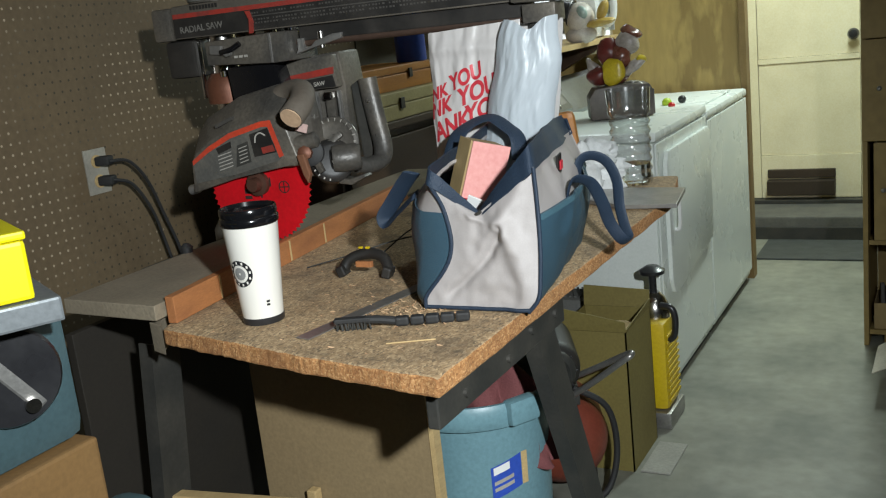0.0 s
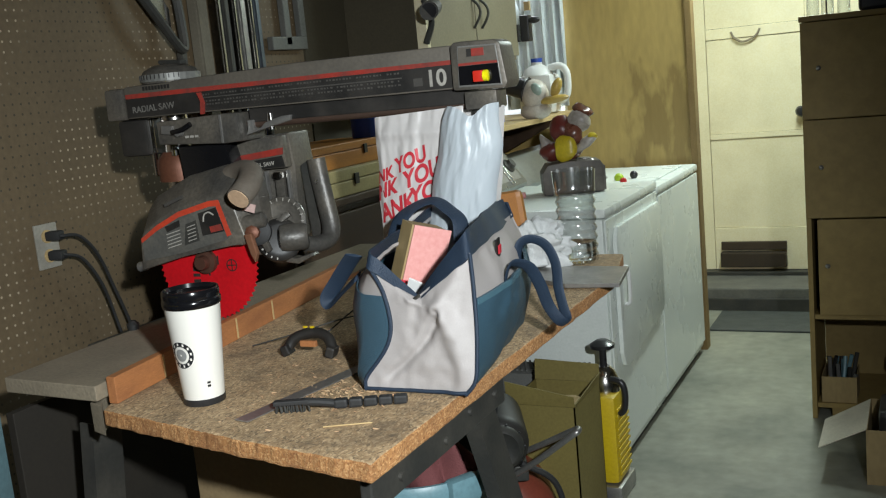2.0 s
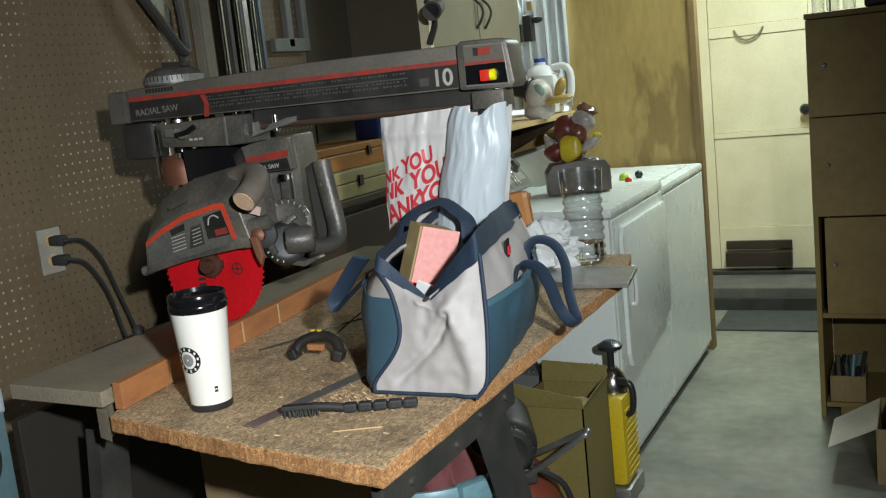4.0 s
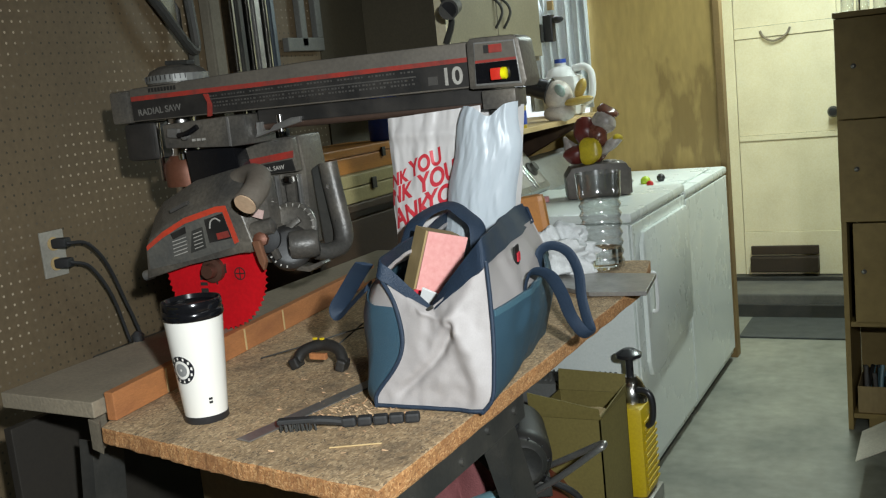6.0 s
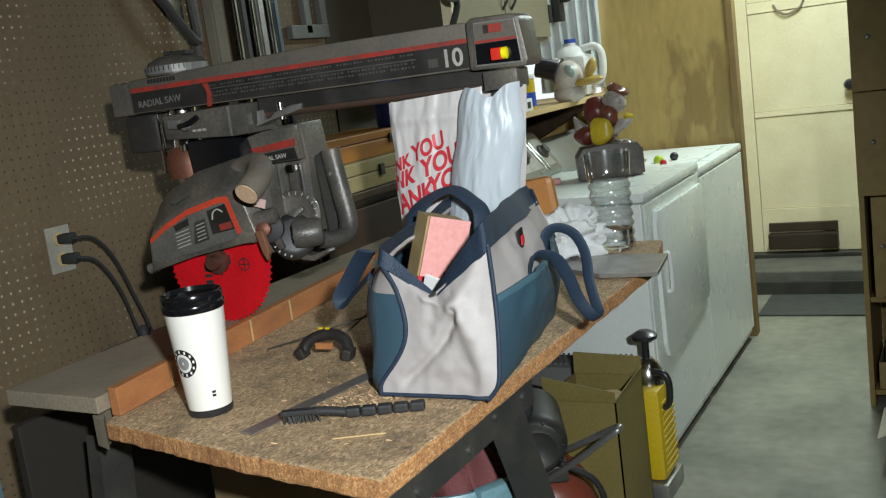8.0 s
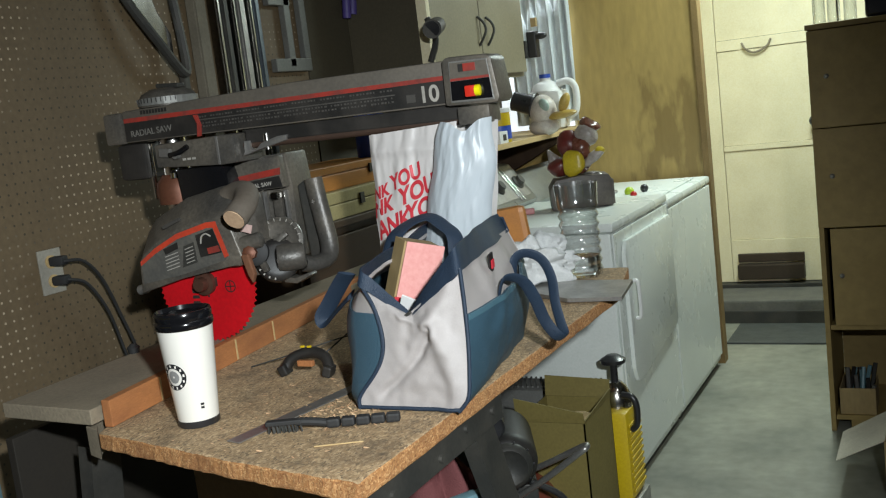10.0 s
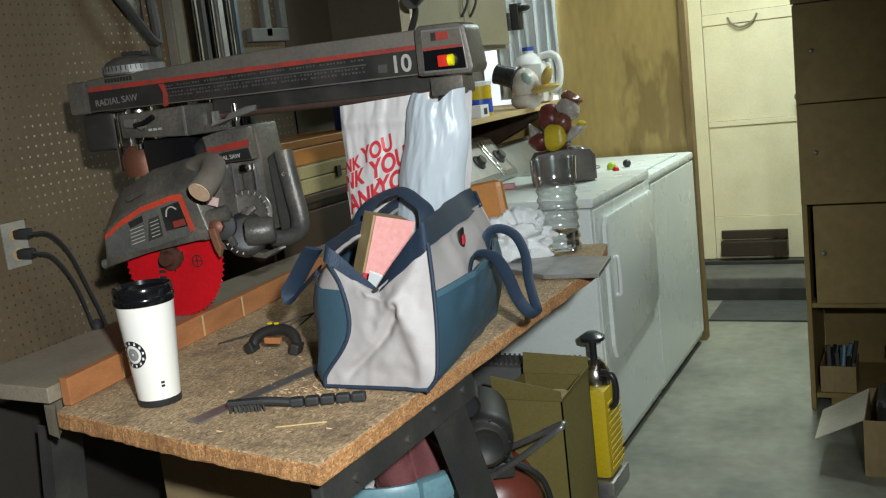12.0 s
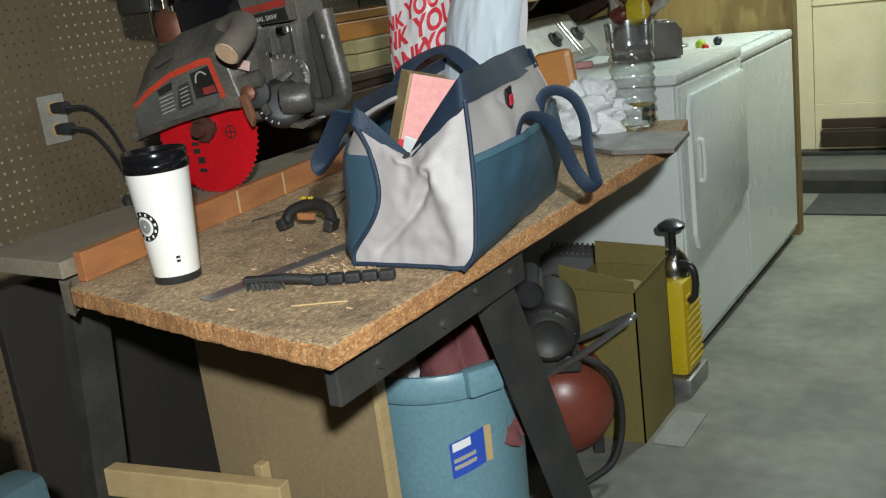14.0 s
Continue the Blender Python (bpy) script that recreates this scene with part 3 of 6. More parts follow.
# ---- radial arm saw ----
# built along its own arm (x), depth (y) and height (z), then set down behind the table
SAW_AT = pose(-1.677, 1.838, 0, 0, 0, 3.8)
saw = thing("radial_arm_saw", (0.075, 0.06, T), "dusty grey radial arm saw with a red blade", "saw")
RUST = mat("rusty_track", (0.075, 0.045, 0.032), 0.5, 0.3)
DUSTY = mat("dusty_rubber", (0.11, 0.09, 0.07), 0.7, second=(0.17, 0.145, 0.115), scale=9)
PALE_TAG = mat("pale_pink_tag", (0.55, 0.38, 0.34), 0.6)
part("column", rod((0.075, 0.06, T - 0.02), (0.075, 0.06, 1.40), 0.032, n=28), CHROME, saw, "chrome steel column", True)
part("column_base", lathe([(0.085, 0), (0.085, 0.05), (0.06, 0.09), (0.058, 0.20), (0.05, 0.22)], pose(0.075, 0.06, T - 0.005), 28), SAW_GREY, saw, "", True)
part("column_collar", lathe([(0.050, 0), (0.052, 0.03), (0.050, 0.05), (0.036, 0.068)], pose(0.075, 0.06, 1.248), 28), COPPER, saw, "rusty brown collar", True)
part("column_key", box(0.028, 0.036, 0.022, 0.034, 1.262, 1.395, 0.003), CHROME, saw)
part("collar_screw", lathe([(0.009, 0), (0.010, 0.012), (0.004, 0.018)], pose(0.095, 0.022, 1.308), 12), CHROME, saw, "", True)


def arm_z(x, f):
    """Height in the arm's side: f from 0 at the bottom to 1 at the top."""
    return lerp(1.399, lerp(1.472, 1.486, min(1, x / 0.45)), f)


def arm_strip(x0, x1, fl0, fl1, fr0, fr1, y, material, name, label, parent):
    return part(name, prism([(x0, arm_z(x0, fl0)), (x1, arm_z(x1, fr0)), (x1, arm_z(x1, fr1)), (x0, arm_z(x0, fl1))], "y", y - 0.0012, y), material, parent, label)


arm = part("arm", prism([(-0.01, 1.399), (0.802, 1.399), (0.802, 1.486), (0.45, 1.486), (-0.01, 1.472)], "y", 0.0, 0.085, 0.006), SAW_LIGHT, saw, "dusty grey arm cover", True)
arm_strip(-0.005, 0.80, 0.63, 0.77, 0.57, 0.67, -0.0002, RED_PAINT, "red_stripe", "red stripe", arm)
arm_strip(-0.005, 0.80, 0.05, 0.63, 0.05, 0.57, -0.0002, SAW_BLACK, "dark_panel", "dark printed panel", arm)
arm_strip(0.20, 0.69, 0.40, 0.43, 0.36, 0.39, -0.0014, WORN_PRINT, "scale_line", "", arm)
for row, f in ((0, 0.20), (1, 0.29), (2, 0.47)):
    bm = bmesh.new()
    for i in range(62):
        x = 0.205 + i * 0.0078
        if (i * 7 + row * 3) % 9 == 0:
            continue
        box(x, x + 0.003 + 0.0025 * ((i * 5 + row) % 3) / 2, -0.0018, -0.0012, arm_z(x, f), arm_z(x, f) + 0.0036, 0, bm)
    part("scale_print", bm, WORN_PRINT, arm, "small worn print marks")
part("number", words("10", 0.046, pose(0.742, -0.0016, 1.410, 90), bold=0.02), GREY_PRINT, arm, "grey number ten")
part("number_mark", box(0.715, 0.735, -0.0018, -0.0012, 1.412, 1.428), WORN_PRINT, arm)
part("lettering", words("RADIAL SAW", 0.020, pose(0.010, -0.0016, 1.412, 90, -2, 0), bold=0.012), mat("faded_lettering", (0.15, 0.142, 0.125), 0.6, second=(0.07, 0.066, 0.06), scale=40), arm, "worn grey lettering")
bm = bmesh.new()
for i in range(9):
    box(0.045 + i * 0.0085, 0.0512 + i * 0.0085, -0.001, -0.0002, 1.4605, 1.4695, 0, bm)
part("nameplate_marks", bm, SAW_BLACK, arm, "small dark nameplate marks")
part("rear_cap", box(-0.062, -0.0115, -0.006, 0.095, 1.397, 1.470, 0.008), SAW_GREY, saw, "", True)
part("rear_housing", box(-0.050, 0.030, 0.012, 0.10, 1.312, 1.3965, 0.01), SAW_BLACK, saw, "", True)
cap = part("elevation_cap", lathe([(0.066, 0), (0.068, 0.016), (0.058, 0.030), (0.036, 0.040), (0.01, 0.042)], pose(0.085, 0.055, 1.474), 30), SAW_GREY, saw, "", True)
part("index_plate", lathe([(0.0690, 0.004), (0.0690, 0.020)], pose(0.085, 0.055, 1.474), 30, cap=False), mat("grey_index_plate", (0.20, 0.20, 0.185), 0.5, 0.3), cap, "grey index plate")
for i in range(14):
    a = radians(205 + i * 9)
    part("index_mark", turned(pose(0.085 + 0.0694 * math.cos(a), 0.055 + 0.0694 * math.sin(a), 1.4885, 0, 0, math.degrees(a)), 0.001, 0.0022, 0.010), SAW_BLACK, cap)
part("crank_bar", turned(pose(0.10, 0.05, 1.519, 0, 4, -12), 0.075, 0.022, 0.010, 0.003), STEEL_DARK, cap)
part("pointer", prism([(0.192, 1.444), (0.200, 1.425), (0.196, 1.396), (0.206, 1.396), (0.210, 1.420), (0.203, 1.444)], "y", -0.006, -0.0018), RED_PAINT, saw, "red pointer")
end = part("arm_end_cap", prism([(0.803, 1.396), (0.912, 1.393), (0.918, 1.405), (0.908, 1.480), (0.898, 1.489), (0.812, 1.491), (0.803, 1.484)], "y", -0.014, 0.07, 0.007), SAW_GREY, saw, "grey end cap with switch", True)
part("face_plate", prism([(0.817, 1.402), (0.908, 1.400), (0.900, 1.480), (0.820, 1.482)], "y", -0.0165, -0.0135, 0.001), mat("bare_grey_plate", (0.20, 0.195, 0.18), 0.4, 0.3), end, "worn bright plate rim")
part("upper_plate", prism([(0.821, 1.449), (0.901, 1.448), (0.898, 1.477), (0.823, 1.479)], "y", -0.0180, -0.0162), SAW_LIGHT, end)
part("switch_panel", prism([(0.820, 1.406), (0.905, 1.404), (0.902, 1.443), (0.821, 1.443)], "y", -0.0180, -0.0162), GLOSS_BLACK, end, "black switch panel")
part("red_stripe", prism([(0.821, 1.4435), (0.902, 1.4435), (0.901, 1.4485), (0.821, 1.4485)], "y", -0.0184, -0.0162), RED_PAINT, end)
part("red_badge", box(0.850, 0.876, -0.0192, -0.0178, 1.460, 1.475, 0.0005), RED_PAINT, end)
part("badge_mark", box(0.840, 0.8495, -0.0190, -0.0178, 1.460, 1.475), SAW_BLACK, end)
sw = part("switch", box(0.853, 0.875, -0.031, -0.0182, 1.410, 1.432, 0.003), mat("bright_red_plastic", (0.65, 0.03, 0.015), 0.35), end, "red rocker switch", True)
part("switch_key", lathe([(0.011, 0), (0.011, 0.008), (0.008, 0.010)], pose(0.874, -0.0235, 1.421, 0, 90, 0), 16), YELLOW_BRIGHT, sw, "yellow switch key", True)
part("arm_underside", box(0.31, 0.825, 0.012, 0.075, 1.368, 1.3985, 0.003), SAW_BLACK, saw, "dark track")
part("track_rod", rod((0.27, 0.022, 1.364), (0.826, 0.022, 1.366), 0.009, n=14), RUST, saw, "rust-brown track rod", True)
part("end_stop", box(0.822, 0.890, -0.004, 0.062, 1.356, 1.3925, 0.005), SAW_GREY, saw, "", True)
part("stop_screw", lathe([(0.018, 0), (0.020, 0.006), (0.020, 0.026), (0.012, 0.030)], pose(0.846, 0.025, 1.328), 18), STEEL_DARK, saw, "", True)
# carriage, yoke and motor
car = part("carriage", prism([(0.085, 1.336), (0.258, 1.328), (0.30, 1.330), (0.30, 1.393), (0.262, 1.394), (0.085, 1.388)], "y", -0.022, 0.09, 0.006), SAW_GREY, saw, "", True)
part("edge_strip", box(0.254, 0.260, -0.0245, -0.0215, 1.330, 1.392, 0.001), ALU, car)
part("latch", turned(pose(0.118, -0.026, 1.368, 0, 6, 0), 0.032, 0.010, 0.020, 0.003), ALU, car, "bright latch plate")
part("lever", sweep([(0.132, -0.030, 1.362), (0.160, -0.034, 1.366), (0.185, -0.032, 1.377)], 0.006, 10), GLOSS_BLACK, car, "black lever", True)
part("lever_hub", lathe([(0.009, 0), (0.008, 0.012)], pose(0.148, -0.022, 1.360, 90), 12), ALU, car, "", True)
for i in range(3):
    part("print_mark", box(0.160 + i * 0.013, 0.169 + i * 0.013, -0.0232, -0.0215, 1.347, 1.352), GREY_PRINT, car)
clamp = part("front_clamp", prism([(0.30, 1.341), (0.345, 1.352), (0.415, 1.366), (0.418, 1.378), (0.395, 1.377), (0.352, 1.366), (0.34, 1.356), (0.322, 1.352), (0.322, 1.374), (0.308, 1.374), (0.306, 1.35)], "y", 0.005, 0.03, 0.002), ALU, saw, "bright clamp lever", True)
part("clamp_screw", rod((0.362, 0.015, 1.35), (0.362, 0.015, 1.385), 0.008), CHROME, clamp, "", True)
yoke = part("yoke", prism([(0.20, 1.328), (0.368, 1.338), (0.376, 1.262), (0.372, 1.10), (0.25, 1.09), (0.246, 1.262), (0.232, 1.272)], "y", 0.07, 0.16, 0.006), SAW_GREY, saw, "grey yoke casting", True)
part("flange", prism([(0.204, 1.324), (0.364, 1.334), (0.371, 1.262), (0.236, 1.258)], "y", 0.045, 0.0695, 0.004), SAW_GREY, yoke, "", True)
part("red_stripe", prism([(0.240, 1.280), (0.364, 1.292), (0.366, 1.307), (0.244, 1.294)], "y", 0.0425, 0.0448), RED_PAINT, yoke, "red stripe")
part("dark_panel", prism([(0.244, 1.2605), (0.366, 1.264), (0.361, 1.289), (0.243, 1.277)], "y", 0.043, 0.0448), SAW_BLACK, yoke)
part("lettering", words("RADIAL SAW", 0.013, pose(0.264, 0.0425, 1.264, 90, -4, 0), bold=0.012), GREY_PRINT, yoke)
for x, w in ((0.262, 0.010), (0.283, 0.007), (0.302, 0.005), (0.328, 0.022), (0.358, 0.006)):
    part("rib", box(x, x + w, 0.056, 0.0695, 1.13, 1.255, 0.002), SAW_GREY if w > 0.009 else ALU, yoke, "", True)
# arm painted black to carry the shadow that falls on it
part("shaded_rear_arm", prism([(0.10, 1.326), (0.205, 1.326), (0.25, 1.262), (0.25, 1.10), (0.17, 1.10), (0.12, 1.25)], "y", 0.09, 0.15, 0.006), SAW_BLACK, yoke, "", True)
# no real part: a black block fills in the shadow below the carriage
part("shadow_block", prism([(0.118, 1.328), (0.245, 1.328), (0.262, 1.262), (0.262, 1.19), (0.13, 1.19)], "y", 0.0, 0.066, 0.006), GLOSS_BLACK, yoke, "black block added for the shadow under the carriage", True)
part("lock_tab", box(0.336, 0.356, 0.035, 0.056, 1.238, 1.253, 0.003), CHROME, yoke)
motor = part("motor", lathe([(0.02, -0.02), (0.068, 0.0), (0.072, 0.02), (0.072, 0.16), (0.06, 0.185)], pose(0.255, -0.03, 1.14, -90), 32), SAW_BLACK, saw, "", True)
part("motor_neck", box(0.29, 0.37, -0.07, 0.07, 1.085, 1.165, 0.012), SAW_GREY, saw, "", True)
# bevel dial and knobs
dm = pose(0.383, -0.018, 1.150, 78, 0, 14)
dial = part("bevel_dial", lathe([(0.052, 0), (0.053, 0.014), (0.046, 0.018), (0.040, 0.014), (0.016, 0.014), (0.014, 0.026)], dm, 36), SAW_GREY, saw, "worn dark dial", True)
for i in range(14):
    a = radians(-20 + i * 17)
    part("dial_mark", turned(dm @ pose(0.047 * math.cos(a), 0.047 * math.sin(a), 0.0175, 0, 0, math.degrees(a)), 0.007, 0.0016, 0.0016), GREY_PRINT, dial)
part("dial_rim", lathe([(0.0535, 0.010), (0.0545, 0.012), (0.0535, 0.0155)], dm, 36, cap=False), ALU, dial, "bright worn rim", True)
part("dial_wing", turned(dm @ pose(0, 0, 0.026, 0, 0, 35), 0.055, 0.014, 0.014, 0.004), SAW_GREY, dial, "", True)
rm0 = pose(0.378, -0.036, 1.108, 70, 0, 34)
ring = part("number_ring", lathe([(0.046, 0), (0.047, 0.026), (0.040, 0.034), (0.030, 0.036)], rm0, 32), SAW_BLACK, saw, "black numbered ring", True)
for i in range(9):
    a = radians(120 + i * 17)
    part("ring_mark", turned(rm0 @ pose(0.0425 * math.cos(a), 0.0425 * math.sin(a), 0.0315, 0, 0, math.degrees(a)), 0.006, 0.0028, 0.0022), GREY_PRINT, ring)
boss = part("front_boss", lathe([(0.028, 0), (0.030, 0.010), (0.029, 0.050), (0.024, 0.058)], pose(0.398, -0.062, 1.120, 0, 90, 28), 30), SAW_GREY, saw, "grey round boss", True)
part("boss_face", lathe([(0.010, -0.006), (0.022, -0.004), (0.0255, 0.0)], pose(0.398, -0.062, 1.120, 0, 90, 28), 30), CHROME, boss, "bright worn face", True)
part("nut_disc", lathe([(0.029, 0), (0.029, 0.012), (0.022, 0.016)], pose(0.362, -0.088, 1.140, 82, 0, 18), 24), RUBBER, saw, "dark disc", True)
nut = part("dust_nut", lathe([(0.015, 0), (0.015, 0.016), (0.007, 0.020)], pose(0.360, -0.104, 1.142, 82, 0, 18), 8), COPPER, saw, "copper-brown nut", True)
part("nut_lever", prism([(0.352, 1.142), (0.370, 1.144), (0.380, 1.100), (0.372, 1.082), (0.363, 1.100)], "y", -0.132, -0.120, 0.003), mat("worn_copper", (0.28, 0.13, 0.075), 0.4, 0.4), nut, "worn copper lever")
part("side_pin", lathe([(0.012, 0), (0.017, 0.004), (0.017, 0.046), (0.012, 0.05)], pose(0.338, -0.105, 1.160, 0, 80, 12), 18), SAW_GREY, saw, "", True)
part("pin_arm", prism([(0.345, 1.168), (0.362, 1.172), (0.392, 1.10), (0.38, 1.096)], "y", -0.098, -0.086, 0.003), SAW_GREY, saw, "", True)
grip = part("grip", sweep([(0.428, 0.075, 1.275), (0.432, 0.075, 1.235), (0.441, 0.073, 1.18), (0.452, 0.066, 1.125), (0.452, 0.050, 1.098), (0.440, 0.015, 1.092), (0.425, -0.01, 1.098)], 0.0215, 16, 0.018, up=(0, 1, 0)), SAW_GREY, saw, "worn metal pistol grip", True)
part("grip_plate", prism([(0.383, 1.262), (0.402, 1.272), (0.410, 1.268), (0.424, 1.10), (0.394, 1.09)], "y", 0.078, 0.098, 0.004), STEEL_DARK, grip)
for z, x in ((1.225, 0.434), (1.15, 0.447)):
    part("screw", lathe([(0.005, 0), (0.005, 0.004)], pose(x, 0.057, z, 90), 10), CHROME, grip)
part("lower_clamp", prism([(0.395, 1.080), (0.425, 1.074), (0.46, 1.084), (0.465, 1.078), (0.43, 1.062), (0.40, 1.066)], "y", -0.055, -0.02, 0.003), SAW_GREY, saw, "", True)
# blade guard, domed towards its top
GF = -0.123
g_front = [(0.073, 1.068), (0.079, 1.138), (0.090, 1.152), (0.128, 1.176), (0.190, 1.204), (0.276, 1.224), (0.315, 1.228), (0.325, 1.216), (0.336, 1.172), (0.350, 1.134), (0.340, 1.118), (0.312, 1.118), (0.190, 1.098)]
g_rim = [(0.064, 1.068), (0.068, 1.138), (0.071, 1.196), (0.098, 1.226), (0.190, 1.267), (0.290, 1.286), (0.338, 1.280), (0.356, 1.258), (0.362, 1.210), (0.366, 1.145), (0.352, 1.116), (0.312, 1.116), (0.190, 1.096)]


def guard_mesh():
    bm = bmesh.new()
    rings = [[bm.verts.new((x, y, z)) for x, z in pts] for pts, y in ((g_front, GF), (g_rim, -0.070), (g_rim, -0.030))]
    for a, b in zip(rings, rings[1:]):
        for i in range(13):
            bm.faces.new((a[i], a[(i + 1) % 13], b[(i + 1) % 13], b[i]))
    caps = [bm.faces.new(rings[0]), bm.faces.new(list(reversed(rings[-1])))]
    bmesh.ops.bevel(bm, geom=list({e for f in caps for e in f.edges} | {e for v in rings[1] for e in v.link_edges}), offset=0.004, segments=2, affect="EDGES", profile=0.6)
    return bm


guard = part("blade_guard", guard_mesh(), SAW_GREY, saw, "grey metal blade guard", True)
part("guard_label", prism([(0.084, 1.090), (0.084, 1.134), (0.128, 1.163), (0.19, 1.191), (0.272, 1.211), (0.292, 1.212), (0.313, 1.140), (0.305, 1.132), (0.19, 1.106)], "y", GF - 0.0015, GF + 0.0005), mat("label_grey", (0.085, 0.083, 0.075), 0.45, second=(0.13, 0.12, 0.10), scale=30), guard, "printed warning label")
part("label_border", prism([(0.083, 1.130), (0.083, 1.140), (0.128, 1.168), (0.19, 1.196), (0.272, 1.216), (0.296, 1.217), (0.318, 1.142), (0.307, 1.138), (0.288, 1.204), (0.272, 1.204), (0.19, 1.184), (0.128, 1.156)], "y", GF - 0.0024, GF - 0.0012), mat("label_orange_red", (0.52, 0.052, 0.022), 0.45, second=(0.36, 0.05, 0.03), scale=25), guard, "red-orange label border")
part("label_dark", prism([(0.246, 1.142), (0.302, 1.150), (0.287, 1.202), (0.240, 1.190)], "y", GF - 0.0025, GF - 0.0012), SAW_BLACK, guard)
part("label_dark", prism([(0.155, 1.152), (0.190, 1.164), (0.190, 1.178), (0.150, 1.164)], "y", GF - 0.0025, GF - 0.0012), SAW_BLACK, guard)
part("label_dark", prism([(0.196, 1.122), (0.236, 1.132), (0.233, 1.176), (0.205, 1.168)], "y", GF - 0.0024, GF - 0.0012), STEEL_DARK, guard)
part("label_red", prism([(0.268, 1.148), (0.299, 1.153), (0.295, 1.166), (0.266, 1.161)], "y", GF - 0.0032, GF - 0.002), RED_PAINT, guard)
part("label_arc", sweep([(0.252, GF - 0.003, 1.172), (0.256, GF - 0.003, 1.186), (0.268, GF - 0.003, 1.192), (0.280, GF - 0.003, 1.186)], 0.0018, 6), GREY_PRINT, guard)
for r in range(5):
    part("label_print", prism([(0.152, 1.116 + r * 0.0075), (0.188, 1.125 + r * 0.0075), (0.188, 1.127 + r * 0.0075), (0.152, 1.118 + r * 0.0075)], "y", GF - 0.0024, GF - 0.0012), GREY_PRINT, guard)
    part("label_print", prism([(0.208, 1.130 + r * 0.0075), (0.230, 1.136 + r * 0.0075), (0.230, 1.138 + r * 0.0075), (0.208, 1.132 + r * 0.0075)], "y", GF - 0.0032, GF - 0.002), GREY_PRINT, guard)
part("faded_print", prism([(0.150, 1.206), (0.196, 1.222), (0.194, 1.229), (0.149, 1.213)], "y", -0.1165, -0.1055), WORN_PRINT, guard)
ch = part("chute", sweep([(0.290, -0.060, 1.258), (0.330, -0.072, 1.268), (0.368, -0.100, 1.266), (0.386, -0.140, 1.248), (0.383, -0.178, 1.224)], 0.0255, 22), DUSTY, guard, "dusty elbow chute", True)
part("chute_mouth", lathe([(0.0225, 0), (0.0225, 0.0025)], along((0.383, -0.1785, 1.2237), (0.381, -0.206, 1.206)), 24), mat("sawdust_tan", (0.60, 0.41, 0.26), 0.9), ch, "tan sawdust inside the chute")
part("tag", turned(pose(0.362, -0.112, 1.196, 0, 18, 10), 0.026, 0.004, 0.018, 0.001), PALE_TAG, guard, "pale pink paper tag")
part("wing_bolt", rod((0.068, -0.10, 1.076), (0.048, -0.10, 1.072), 0.011), ALU, guard, "", True)


def blade():
    bm = bmesh.new()
    c, R, n = Vector((0.225, -0.090, 1.075)), 0.127, 60
    f, b = [], []
    for i in range(n):
        for a, r in ((i, R), (i + 0.30, R - 0.0055), (i + 0.55, R - 0.0055)):
            ang = 2 * math.pi * a / n
            f.append(bm.verts.new(c + Vector((r * math.cos(ang), -0.0015, r * math.sin(ang)))))
            b.append(bm.verts.new(c + Vector((r * math.cos(ang), 0.0015, r * math.sin(ang)))))
    bm.faces.new(f)
    bm.faces.new(list(reversed(b)))
    for i in range(len(f)):
        j = (i + 1) % len(f)
        bm.faces.new((f[i], f[j], b[j], b[i]))
    return bm


bl = part("blade", blade(), BLADE_RED, saw, "red ten inch saw blade")
bm = bmesh.new()
c = Vector((0.286, -0.0918, 1.070))
lathe([(0.0115, 0), (0.0135, 0), (0.0135, 0.0008), (0.0115, 0.0008)], Matrix.Translation(c) @ pose(0, 0, 0, 90), 28, bm, False)
box(c.x - 0.0011, c.x + 0.0011, c.y - 0.0006, c.y, c.z - 0.012, c.z + 0.012, 0, bm)
box(c.x - 0.011, c.x + 0.011, c.y - 0.0006, c.y, c.z - 0.0011, c.z + 0.0011, 0, bm)
part("blade_mark", bm, SAW_BLACK, bl, "black ring mark")
for x, z, w, h in ((0.192, 1.030, 0.018, 0.010), (0.192, 1.046, 0.018, 0.007), (0.193, 1.058, 0.018, 0.010), (0.200, 1.010, 0.018, 0.013), (0.200, 0.992, 0.018, 0.008), (0.226, 1.048, 0.004, 0.030), (0.236, 1.066, 0.003, 0.024), (0.244, 1.070, 0.003, 0.022), (0.252, 1.072, 0.003, 0.020)):
    part("blade_print", box(x - w / 2, x + w / 2, -0.0924, -0.0918, z, z + h), SAW_BLACK, bl, "dark print bar")
part("arbor_nut", lathe([(0.026, 0), (0.026, 0.012), (0.016, 0.014), (0.014, 0.03)], pose(0.225, -0.0916, 1.080, 90), 18), mat("brown_arbor", (0.10, 0.045, 0.03), 0.5, 0.4), bl, "brown arbor nut", True)

saw.matrix_basis = SAW_AT @ saw.matrix_basis
part("saw_bracket", box(-1.80, -1.605, 1.72, 2.05, T - 0.10, T - 0.018, 0.004), STEEL_DARK, bench)
part("saw_bracket_arm", box(-1.62, -1.44, 1.84, 1.92, T - 0.09, T - 0.036, 0.004), STEEL_DARK, bench)

